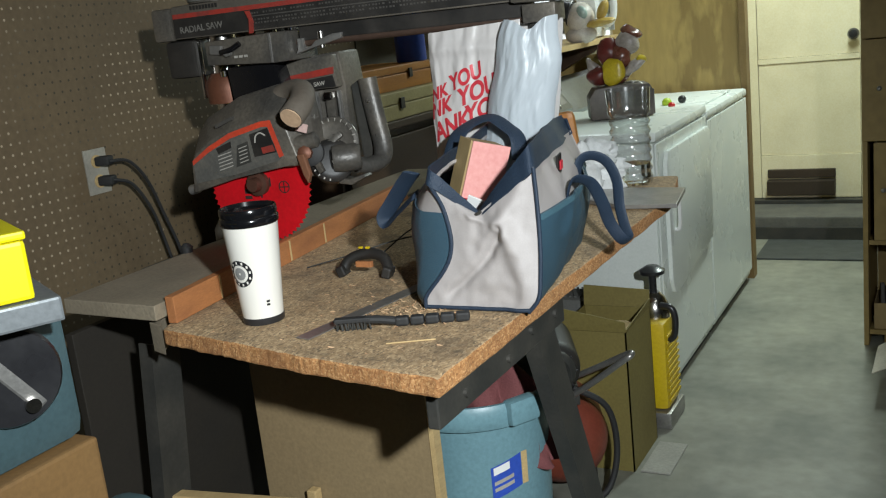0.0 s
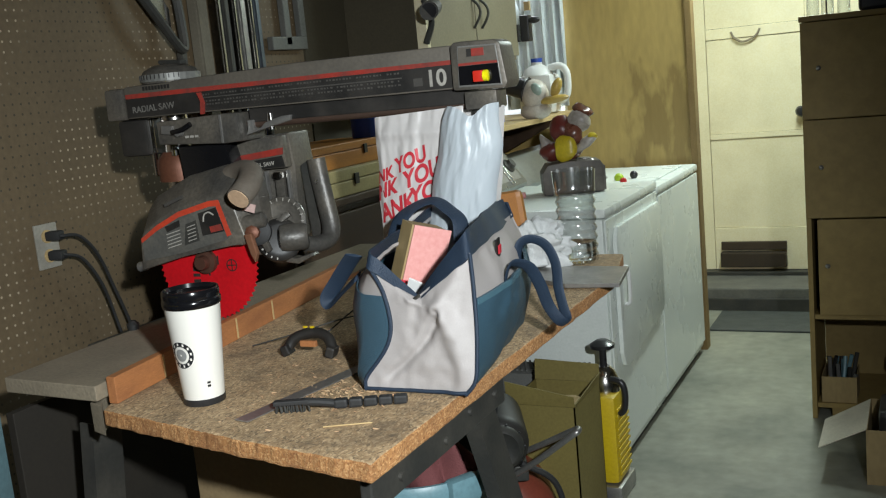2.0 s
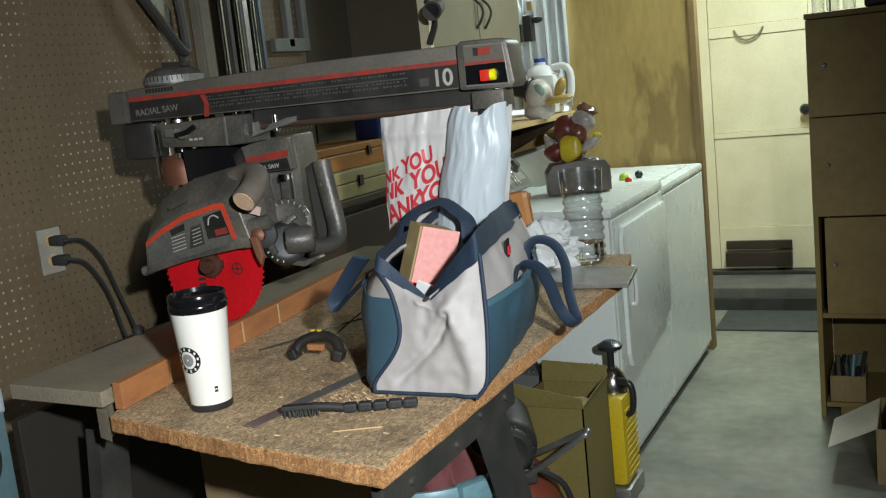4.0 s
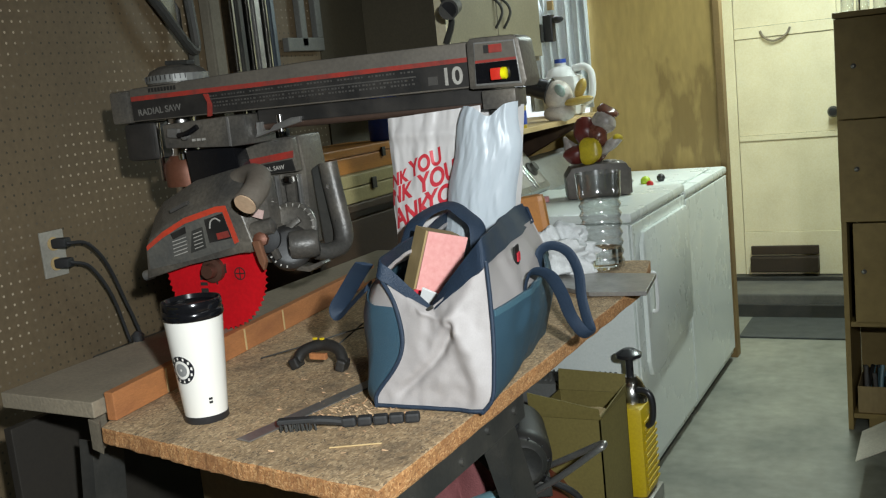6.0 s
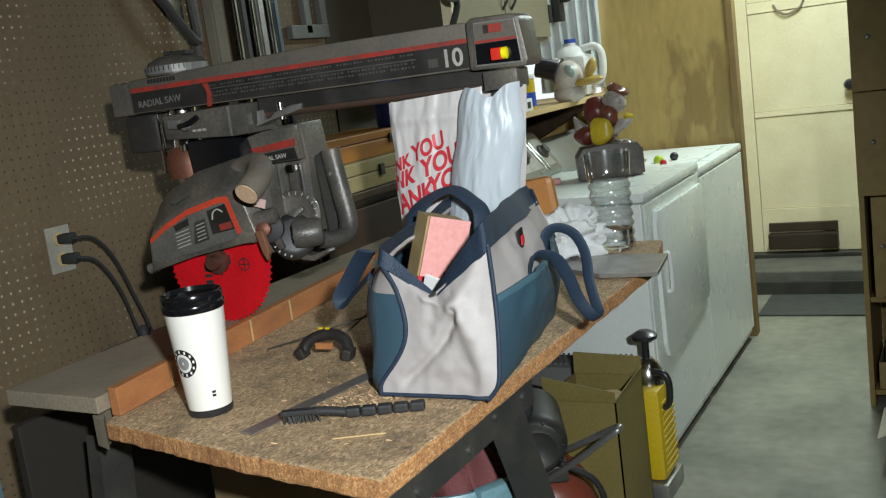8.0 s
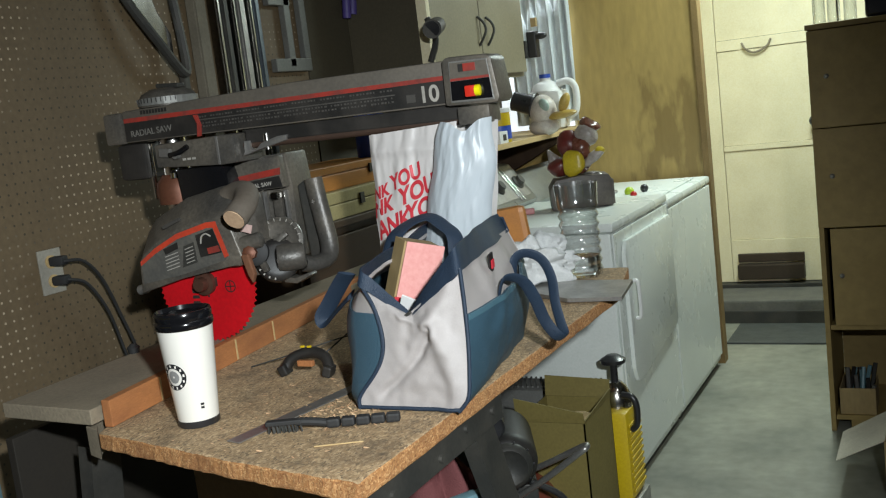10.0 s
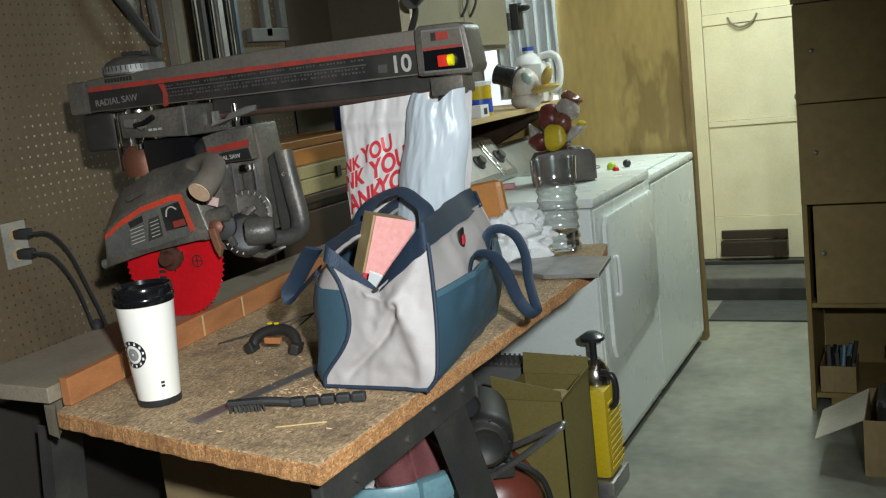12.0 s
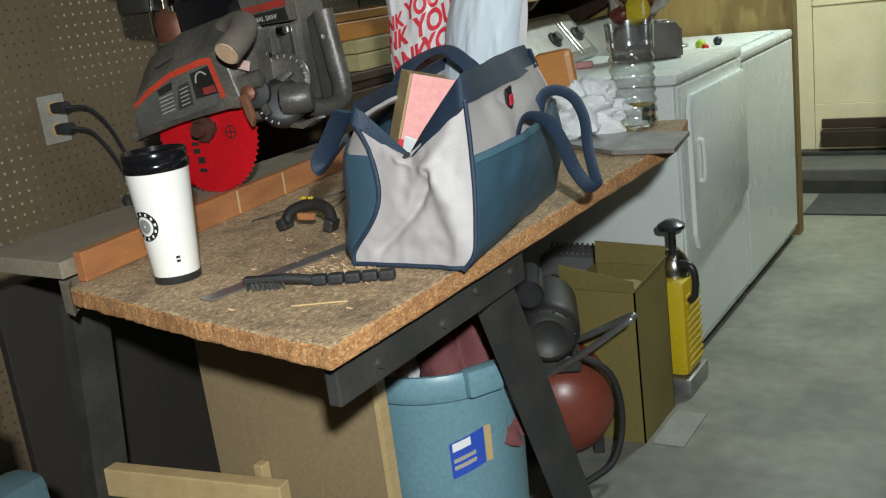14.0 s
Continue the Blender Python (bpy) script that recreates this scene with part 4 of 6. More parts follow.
# ---- things on the bench ----
MC = Vector((-1.168, 1.372, T))
mug = thing("travel_mug", MC, "white travel mug with black lid on the saw table", "mug")
mz = Matrix.Translation(MC)
part("cup", lathe([(0.0352, 0.012), (0.0475, 0.172)], mz, 48), WHITE_GLOSS, mug, "", True)
part("base_ring", lathe([(0.0345, 0), (0.036, 0.002), (0.0362, 0.0118), (0.035, 0.0125)], mz, 40), BLACK, mug, "black base ring", True)
lid = part("lid", lathe([(0.0480, 0.1725), (0.0500, 0.175), (0.0502, 0.184), (0.0480, 0.187), (0.0490, 0.190), (0.0490, 0.198), (0.0475, 0.202), (0.0455, 0.202), (0.0435, 0.195), (0.012, 0.1945)], mz, 48), GLOSS_BLACK, mug, "glossy black lid", True)
part("sip_tab", box(MC.x - 0.008, MC.x + 0.008, MC.y - 0.038, MC.y - 0.02, T + 0.1958, T + 0.199, 0.001), BLACK, lid)


def on_cup(a, z, lift):
    """A place on the cup's wall at the angle a (degrees) and height z."""
    r = lerp(0.0352, 0.0475, (z - 0.012) / 0.16) + lift
    return MC + Vector((r * math.cos(radians(a)), r * math.sin(radians(a)), z))


def badge(a0, z0, r_in, r_out, lift):
    bm = bmesh.new()
    n = 40
    rows = []
    for r in (r_in, (r_in + r_out) / 2, r_out):
        rows.append([bm.verts.new(on_cup(a0 + math.degrees(r * math.cos(2 * math.pi * i / n) / 0.042), z0 + r * math.sin(2 * math.pi * i / n), lift)) for i in range(n)])
    for p, q in zip(rows, rows[1:]):
        for i in range(n):
            bm.faces.new((p[i], p[(i + 1) % n], q[(i + 1) % n], q[i]))
    return bm


part("emblem_ring", badge(-93, 0.094, 0.0155, 0.0235, 0.0006), BLACK, mug, "dark round emblem ring")
part("emblem_core", badge(-93, 0.094, 0.002, 0.011, 0.0006), mat("emblem_grey", (0.25, 0.25, 0.24), 0.5), mug)
for k in range(12):
    pa, r = k * 30 + 8, 0.0195
    a, z = -93 + math.degrees(r * math.cos(radians(pa)) / 0.042), 0.094 + r * math.sin(radians(pa))
    bm = bmesh.new()
    q = [on_cup(a + math.degrees(dx / 0.042), z + dz, 0.0010) for dx, dz in ((-0.0016, -0.0022), (0.0016, -0.0022), (0.0016, 0.0022), (-0.0016, 0.0022))]
    bm.faces.new([bm.verts.new(p) for p in q])
    part("emblem_bar", bm, WHITE_GLOSS, mug)
for z in (0.034, 0.040):
    bm = sheet(lambda u, v: on_cup(-38 + 9 * u, z + 0.004 * v, 0.0006), 4, 1)
    part("small_mark", bm, BLACK, mug)

# wire brush
br = thing("wire_brush", (-0.90, 1.385, T), "black handled wire brush lying on the table", "brush")
d = Vector((0.201, 0.082, 0)).normalized()
sd = Vector((-d.y, d.x, 0))
e0 = Vector((-0.787, 1.423, T))
bm = bmesh.new()
for i in range(5):
    p = e0 - d * (0.018 + 0.0245 * i) + Vector((0, 0, 0.010))
    m = Matrix((d, sd, Vector((0, 0, 1)))).transposed().to_4x4()
    m.translation = p
    turned(m, 0.0225, 0.017 - 0.001 * (i % 2), 0.015, 0.004, bm)
part("grip", bm, RUBBER, br, "ridged black grip")
part("neck", sweep([e0 - d * 0.125 + Vector((0, 0, 0.010)), e0 - d * 0.15 + Vector((0, 0, 0.014)), e0 - d * 0.175 + Vector((0, 0, 0.016))], 0.007), RUBBER, br)
m = Matrix((d, sd, Vector((0, 0, 1)))).transposed().to_4x4()
m.translation = e0 - d * 0.197 + Vector((0, 0, 0.017))
part("head", turned(m, 0.06, 0.015, 0.008, 0.002), RUBBER, br)
bm = bmesh.new()
for i in range(9):
    for j in range(3):
        p = e0 - d * (0.17 + 0.0066 * i) + sd * (0.004 * (j - 1)) + Vector((0, 0, 0.0005))
        rod(p + d * random.uniform(-0.003, 0.003), p + Vector((0, 0, 0.0135)), 0.0016, n=5, bm=bm)
part("bristles", bm, STEEL_DARK, br, "dark wire bristles")

# flat steel rule
a, b = Vector((-1.03, 1.29, T + 0.001)), Vector((-0.965, 1.66, T + 0.001))
m = Matrix(((b - a).normalized().cross(Vector((0, 0, 1))), (b - a).normalized(), Vector((0, 0, 1)))).transposed().to_4x4()
m.translation = (a + b) / 2 + Vector((0, 0, 0.001))
solo("steel_rule", turned(m, 0.030, (b - a).length, 0.002, 0.0006), ALU, "dull flat steel rule lying on the table", "ruler")
solo("pencil_lead", rod((-0.875, 1.292, T + 0.002), (-0.806, 1.325, T + 0.002), 0.0013, n=8), PINE, "thin white rod on the table", "rod")

# wood chips and sawdust
bm = bmesh.new()
rnd = random.Random(5)
for i in range(420):
    k = rnd.random()
    x, y = (rnd.gauss(-0.93, 0.05), rnd.gauss(1.45, 0.035)) if k < 0.45 else (rnd.uniform(-1.28, -0.76), rnd.uniform(1.25, 2.0))
    s = rnd.uniform(0.0006, 0.0024)
    turned(pose(x, y, T + s * 0.3, rnd.uniform(0, 50), rnd.uniform(0, 50), rnd.uniform(0, 180)), s * 4.5, s, s * 0.4, 0, bm)
solo("wood_chips", bm, mat("pale_chips", (0.55, 0.38, 0.22), 0.9, second=(0.42, 0.2, 0.1), scale=60), "scattered wood chips and dust on the table", "wood chips", kind="stuff")

# bar clamp / tape tool
cl = thing("clamp_tool", (-1.10, 1.66, T), "dark hand clamp with yellow marks on the table", "clamp")
CK = Vector((-1.13, 1.66, T))
part("body", sweep([CK + Vector((-0.055, -0.01, 0.008)), CK + Vector((-0.04, 0, 0.032)), CK + Vector((0.0, 0.01, 0.042)), CK + Vector((0.035, 0.005, 0.034)), CK + Vector((0.055, -0.012, 0.010))], 0.011, 12), SAW_BLACK, cl, "", True)
for s in (-1, 1):
    part("jaw", turned(Matrix.Translation(CK + Vector((0.052 * s, -0.012, 0.012))) @ pose(0, 0, 0, 0, 20 * s, 10), 0.018, 0.03, 0.022, 0.004), SAW_BLACK, cl)
    part("mark", turned(Matrix.Translation(CK + Vector((-0.008 + 0.008 * s, 0.006, 0.0545))), 0.008, 0.006, 0.004, 0.001), YELLOW, cl, "yellow mark")
part("pad", turned(Matrix.Translation(CK + Vector((0.0, -0.012, 0.026))), 0.036, 0.01, 0.012, 0.002), FENCE, cl)
for pts in (((-1.30, 1.69, T + 0.003), (-1.22, 1.73, T + 0.02), (-1.10, 1.80, T + 0.045), (-1.00, 1.86, T + 0.03)), ((-1.19, 1.80, T + 0.002), (-1.13, 1.88, T + 0.05), (-1.05, 1.93, T + 0.04), (-0.99, 1.95, T + 0.02))):
    solo("wire_end", sweep(pts, 0.0016, 6), STEEL_DARK, "thin stiff wire lying on the table", "wire", "loose wires")
tool = thing("screwdriver", (-1.01, 1.75, T), "red handled screwdriver beside the tote bag", "screwdriver")
part("handle", sweep([(-0.975, 1.735, T + 0.014), (-1.01, 1.75, T + 0.014)], 0.013, 12), mat("red_plastic", (0.5, 0.02, 0.02), 0.3), tool, "red plastic handle", True)
part("shaft", rod((-1.01, 1.75, T + 0.014), (-1.09, 1.79, T + 0.014), 0.004), CHROME, tool)

# ---- tote bag ----
tote = thing("tote_bag", (-0.82, 1.70, T), "grey and teal nylon tote bag standing open", "bag")
Z0 = T + 0.002
FL = [(-0.915, 1.472), (-0.846, 1.478), (-0.850, 1.488), (-0.885, 1.502)]
FR = [(-0.696, 1.474), (-0.690, 1.485), (-0.693, 1.496), (-0.697, 1.502)]
BR = [(-0.790, 1.930), (-0.765, 1.930), (-0.762, 1.900), (-0.767, 1.860)]
BL = [(-0.965, 1.930), (-0.975, 1.940), (-0.960, 1.910), (-0.940, 1.880)]
TOPS = {"FL": 1.125, "FR": 1.142, "BR": 1.148, "BL": 1.152}


def corner(tab, top, v):
    """A corner seam of the bag at height v from 0 (floor) to 1 (rim), rounded between its stations."""
    k = min(v * 3, 2.9999)
    i = int(k)
    f = k - i
    p = [Vector((*tab[j], lerp(Z0, top, (0, 0.40, 0.74, 1)[j]))) for j in range(4)]
    a = p[i - 1] if i else 2 * p[0] - p[1]
    b = p[i + 2] if i < 2 else 2 * p[3] - p[2]
    return 0.5 * (2 * p[i] + (p[i + 1] - a) * f + (2 * a - 5 * p[i] + 4 * p[i + 1] - b) * f * f + (3 * p[i] - a - 3 * p[i + 1] + b) * f ** 3)


def wrinkle(p, amp):
    return amp * (noise.noise(p * 11) + 0.6 * noise.noise(p * 25 + Vector((2, 7, 1))))


# soft folds that run out from a knot under the zip: start, end, depth, width
CREASES = ((0.60, 0.56, 0.22, 0.12, 0.014, 0.055), (0.62, 0.56, 0.96, 0.08, -0.016, 0.10), (0.62, 0.60, 0.90, 0.94, -0.010, 0.10), (0.60, 0.60, 0.74, 0.64, 0.005, 0.045),
           (0.46, 0.90, 0.26, 0.45, 0.006, 0.08), (0.30, 0.72, 0.56, 0.66, -0.005, 0.06))


def front_fn(u, v):
    w = 1 - 0.17 * (1 - min(1, v / 0.12)) ** 2
    uu = 0.5 + (u - 0.5) * w
    p = corner(FL, TOPS["FL"], v).lerp(corner(FR, TOPS["FR"], v), uu)
    p.z -= 0.066 * v ** 3 * (1 - abs(u - 0.44) / (0.44 if u < 0.44 else 0.56))
    soft = math.sin(math.pi * u) ** 0.5
    p.y += -0.012 * math.sin(math.pi * u) * math.sin(math.pi * v * 0.9) + wrinkle(p, 0.004) * soft + 0.0022 * noise.noise(p * 55) * soft
    for a0, b0, a1, b1, amp, wd in CREASES:
        t = max(0, min(1, ((u - a0) * (a1 - a0) + (v - b0) * (b1 - b0)) / ((a1 - a0) ** 2 + (b1 - b0) ** 2)))
        d0 = math.hypot(u - a0 - t * (a1 - a0), v - b0 - t * (b1 - b0))
        p.y += amp * math.exp(-(d0 / wd) ** 2) * (1 - 0.45 * t) * min(1, soft * 1.6)
    return p


def right_fn(u, v):
    p = front_fn(1, v).lerp(corner(BR, TOPS["BR"], v), u)
    p.x += 0.020 * math.sin(math.pi * u) * math.sin(math.pi * min(1, v * 1.1)) + (wrinkle(p, 0.006) + 0.0015 * noise.noise(p * 50)) * math.sin(math.pi * u)
    return p


def left_fn(u, v):
    p = front_fn(0, v).lerp(corner(BL, TOPS["BL"], v), u)
    p.x -= 0.110 * abs(math.sin(math.pi * u)) ** 0.30 * math.sin(math.pi * min(1, v * 1.05)) ** 0.8 + (wrinkle(p, 0.010) + 0.003 * noise.noise(p * 45)) * math.sin(math.pi * u)
    return p


def back_fn(u, v):
    p = corner(BL, TOPS["BL"], v).lerp(corner(BR, TOPS["BR"], v), u)
    p.y += 0.02 * math.sin(math.pi * u)
    return p


part("end_panel", sheet(front_fn, 80, 80, 0.003), BAG_GREY, tote, "pale grey creased end panel", True)
part("end_panel", sheet(back_fn, 16, 16, 0.003), BAG_GREY, tote, "", True)
part("side_panel", sheet(lambda u, v: right_fn(u, lerp(0.56, 1, v)), 30, 14, 0.003), BAG_GREY, tote, "pale grey upper side", True)


def pocket_fn(u, v):
    """The teal pocket gapes a little at its top."""
    return right_fn(u, (0.60 + 0.05 * u) * v) + Vector((0.004 + 0.016 * v ** 3 * math.sin(math.pi * min(1, u * 1.1)), 0, 0))


part("side_pocket", sheet(pocket_fn, 40, 24, 0.003), BAG_TEAL, tote, "teal side pocket", True)
part("pocket_hem", sheet(lambda u, v: pocket_fn(u, lerp(0.93, 1.0, v)) + Vector((0.003, 0, 0)), 40, 2, 0.002), mat("light_teal_hem", (0.07, 0.15, 0.19), 0.5, second=(0.055, 0.12, 0.16), fine=380, bump=0.3), tote, "lighter teal hem", True)
part("side_panel", sheet(lambda u, v: left_fn(u, lerp(0.66, 1, v)), 30, 12, 0.003), BAG_GREY, tote, "", True)
part("side_pocket", sheet(lambda u, v: left_fn(u, 0.68 * v) - Vector((0.005, 0, 0)), 40, 24, 0.003), BAG_TEAL, tote, "creased teal side pocket", True)
part("base_panel", prism([(-0.890, 1.476), (-0.712, 1.478), (-0.790, 1.93), (-0.965, 1.93), (-0.955, 1.55)], "z", T, T + 0.004), BAG_NAVY, tote)
for u in (0, 1):
    part("piping", sweep([front_fn(u, k / 16) + Vector((0.002 if u else -0.002, -0.004, 0)) for k in range(17)], 0.0034, 8, steps=2), BAG_NAVY, tote, "navy piping", True)
part("piping", sweep([front_fn(k / 10, 0.012) + Vector((0, -0.004, 0)) for k in range(11)], 0.0034, 8, steps=2), BAG_NAVY, tote, "navy piping", True)


def band_part(pts, inward, height, label="navy zip band"):
    """A wide webbing band that stands up from the rim and leans inward."""
    path = smooth_path(pts, 6)

    def f(u, v):
        k = u * (len(path) - 1)
        i = min(int(k), len(path) - 2)
        p = path[i].lerp(path[i + 1], k - i)
        lean = (Vector((-0.83, 1.72, p.z)) - p).normalized()
        return p + Vector((0, 0, height * v * (0.35 + 0.65 * min(1, u * 2.5)) - 0.006)) + lean * (inward * v - 0.005) + 0.003 * Vector((noise.noise(p * 18), noise.noise(p * 18 + Vector((4, 0, 0))), 0))
    return part("rim_band", sheet(f, 60, 6, 0.004), BAG_NAVY, tote, label, True)


band_part([front_fn(0.44 + 0.56 * k / 4, 1) for k in range(5)] + [right_fn(k / 6, 1) for k in range(1, 7)], 0.022, 0.040)
band_part([front_fn(0.44 - 0.44 * k / 4, 1) for k in range(5)] + [left_fn(k / 6, 1) for k in range(1, 7)], 0.010, 0.026)
band_part([back_fn(k / 6, 1) for k in range(7)], 0.012, 0.03)
part("inner_sheet", sheet(lambda u, v: front_fn(u, 0.97).lerp(back_fn(u, 0.95), v) - Vector((0, 0, 0.035 + 0.05 * math.sin(math.pi * v))), 10, 10, 0.002), BLACK, tote, "black sheet sagging across the bag below its rim")
# straps
part("strap", sweep([(-0.945, 1.70, 1.125), (-0.945, 1.74, 1.165), (-0.936, 1.79, 1.182), (-0.905, 1.81, 1.188), (-0.870, 1.80, 1.170), (-0.845, 1.79, 1.150), (-0.835, 1.77, 1.11)], 0.018, 12, 0.003, up=(0, 1, 0)), BAG_NAVY, tote, "navy carry strap", True)
part("strap", sweep([(-0.698, 1.64, 1.040), (-0.697, 1.645, 1.072), (-0.690, 1.66, 1.092), (-0.672, 1.69, 1.080), (-0.664, 1.72, 1.040), (-0.660, 1.745, 0.995), (-0.645, 1.76, 0.962), (-0.640, 1.785, 0.955), (-0.652, 1.80, 0.980), (-0.662, 1.81, 1.015), (-0.664, 1.81, 1.060), (-0.680, 1.81, 1.095), (-0.705, 1.80, 1.110), (-0.726, 1.79, 1.100), (-0.732, 1.78, 1.055)], 0.0115, 12, 0.0026, up=(1, 0.3, 0)), BAG_NAVY, tote, "navy looped shoulder strap", True)
part("strap", sweep([(-0.962, 1.58, 1.125), (-0.985, 1.59, 1.105), (-1.018, 1.60, 1.070), (-1.040, 1.60, 1.042), (-1.034, 1.60, 1.030), (-1.008, 1.595, 1.050), (-0.960, 1.58, 1.085)], 0.017, 12, 0.003, up=(0.5, 0, 1)), BAG_NAVY, tote, "navy hanging strap", True)
tg = part("tag", turned(Matrix.Translation(right_fn(0.42, 0.86) + Vector((0.006, 0, 0))) @ pose(0, 0, 0, 14, 8, 0), 0.004, 0.018, 0.036, 0.0018), SAW_BLACK, tote, "small woven tag")
part("tag_badge", turned(Matrix.Translation(right_fn(0.42, 0.85) + Vector((0.009, 0, 0))) @ pose(0, 0, 0, 14, 8, 0), 0.003, 0.010, 0.016, 0.001), RED_PRINT, tg)
part("zip_pull", sweep([front_fn(0.44, 0.99) + Vector((0, -0.008, 0)), front_fn(0.50, 0.95) + Vector((0, -0.011, 0))], 0.003, 8), STEEL_DARK, tote)

# carton and papers in the bag
cbm = pose(-0.872, 1.665, 1.106, 6, 17, 50)
pk = thing("carton", (-0.862, 1.67, 1.0), "pink and tan carton sticking out of the bag", "carton")
part("face", turned(cbm @ pose(0, -0.028, 0), 0.074, 0.004, 0.118, 0.001), PINK, pk, "pink printed face")
part("sides", turned(cbm @ pose(-0.004, 0.0, 0), 0.068, 0.05, 0.116, 0.001), KRAFT, pk)
part("side_face", turned(cbm @ pose(-0.0395, -0.002, 0), 0.003, 0.05, 0.118, 0.0005), KRAFT, pk, "tan side")
part("base_strip", turned(cbm @ pose(-0.002, -0.031, -0.052), 0.079, 0.004, 0.018, 0.0005), RED_PRINT, pk, "red strip")
solo("paper_slip", turned(pose(-0.845, 1.585, 1.055, 20, 25, 10), 0.04, 0.004, 0.05, 0.001), WHITE_PL, "white paper slip inside the bag", "paper")

# ---- hanging plastic carrier bag ----
cb = thing("plastic_bag", (0.76, -0.02, 1.0), "thin white plastic carrier bag with red print", "plastic bag")


def bag_front(u, v):
    """The printed half: u across, v from the top down, in the saw's own axes."""
    x = lerp(lerp(0.614, 0.603, v), lerp(0.815, 0.80, v), u) + 0.006 * noise.noise(Vector((v * 5, 2, u)))
    z = lerp(1.366, 1.0, v) - 0.010 * (1 - u) * (1 - v) ** 4
    fold = 0.010 * noise.noise(Vector((u * 4.5, v * 2.6, 1))) + 0.004 * noise.noise(Vector((u * 11 + v * 3, v * 4, 3))) + 0.0007 * noise.noise(Vector((u * 22, v * 20, 7)))
    crush = 0.006 * math.exp(-((v - 0.10 - 0.03 * u) / 0.035) ** 2)
    puff = 0.022 * math.sin(math.pi * min(1, 0.15 + v)) * math.sin(math.pi * (0.15 + 0.6 * u))
    edge = min(1, u / 0.06)
    return Vector((x, 0.012 - (puff + fold + crush) * edge, z))


part("front_film", sheet(bag_front, 90, 80, 0.0008), FILM, cb, "", True)
part("back_film", sheet(lambda u, v: Vector((lerp(lerp(0.614, 0.603, v), lerp(0.897, 0.85, v), u), 0.02 + 0.05 * math.sin(math.pi * u) * min(1, 0.3 + v) + 0.010 * noise.noise(Vector((u * 6, v * 4, 8))), lerp(1.36, 1.0, v))), 30, 24, 0.0008), FILM, cb, "", True)


def side_roll(u, v):
    """The gathered half, folded forward into long soft pleats."""
    left = lerp(0.792, 0.716, min(1, v * 1.25) ** 0.8)
    right = 0.899 - 0.050 * max(0, (v - 0.22) / 0.6) ** 1.1
    pleat = 0.010 * noise.noise(Vector((u * 4 + v * 1.5, v * 2.2, 2))) + 0.005 * noise.noise(Vector((u * 10 - v * 3, v * 4, 4))) + 0.0012 * noise.noise(Vector((u * 24 + v * 9, v * 20, 4)))
    swell = (0.020 + 0.020 * math.sin(math.pi * min(1, v * 0.9))) * math.sin(math.pi * u) ** 0.6
    dip = 0.022 * math.exp(-((u - 0.5) / 0.22) ** 2) * (1 - v) ** 8
    return Vector((lerp(left, right, u) + 0.004 * noise.noise(Vector((v * 6, u, 9))), -0.022 - swell - 0.6 * pleat * min(1, 6 * u, 6 * (1 - u)), lerp(1.368, 1.0, v) - dip))


part("gathered_side", sheet(side_roll, 90, 80, 0.0008), FILM_CLEAR, cb, "gathered translucent side", True)


def printed(text, size, x0, z0, slant, squash=1.0):
    """Letters that lie on the film."""
    bm = words(text, size, Matrix.Identity(4), 0.0002, 0.035)
    for vert in bm.verts:
        p = vert.co.copy()
        x, z = x0 + p.x * 0.80, z0 + p.y * squash + p.x * 0.80 * slant
        v = min(max((1.366 - z) / 0.366, 0), 1)
        l, r = lerp(0.614, 0.603, v), lerp(0.815, 0.80, v)
        q = bag_front(min(max((x - l) / (r - l), 0), 1), v)
        vert.co = Vector((q.x, q.y - 0.0022 - p.z, q.z))
    return bm


for x0, z0, size, text in ((0.612, 1.137, 0.052, "ANK"), (0.606, 1.183, 0.045, "NK"), (0.607, 1.219, 0.036, "NK")):
    part("print", printed(text, size, x0, z0, 0.36), RED_PRINT, cb, "red thank you print")
for x0, z0, size in ((0.690, 1.172, 0.050), (0.675, 1.207, 0.050), (0.656, 1.240, 0.044)):
    part("print", printed("YOU", size, x0, z0, 0.34), RED_PRINT, cb, "red thank you print")
cb.matrix_basis = SAW_AT @ cb.matrix_basis

# ---- bottle, tile, rag at the bench's far end ----
BC = Vector((-0.865, 2.555, T))
bt = thing("water_bottle", BC, "clear cut plastic bottle half full of water", "bottle")
prof_o = [(0.046, 0.0), (0.051, 0.006)]
for i in range(7):
    z = 0.015 + i * 0.024
    prof_o += [(0.0515, z), (0.0535, z + 0.006), (0.0485, z + 0.015), (0.0480, z + 0.019)]
prof_o += [(0.0525, 0.184), (0.0545, 0.19), (0.0545, 0.205), (0.0575, 0.248)]
bm = lathe([(0.002, 0.001)] + prof_o + [(0.0568, 0.248), (0.0540, 0.206)], Matrix.Translation(BC), 40, cap=False)
part("shell", bm, CLEAR, bt, "ribbed clear plastic", True).visible_shadow = False
part("water", lathe([(0.044, 0.0045), (0.0462, 0.012), (0.0468, 0.014), (0.0465, 0.055)], Matrix.Translation(BC), 32), WATER, bt, "clear water")
solo("metal_plate", prism([(-0.700, 2.44), (-0.672, 2.25), (-0.80, 2.24), (-0.99, 2.36), (-0.98, 2.46)], "z", T + 0.002, T + 0.012, 0.001), ALU, "flat grey metal plate over the table edge", "plate")
solo("rag", crumple((-0.962, 2.46, T + 0.058), 0.098, 0.075, 0.066, 0.55, 1.9, 3, 56), RAG_WHITE, "crumpled white rag beside the bottle", "rag", smooth=True)
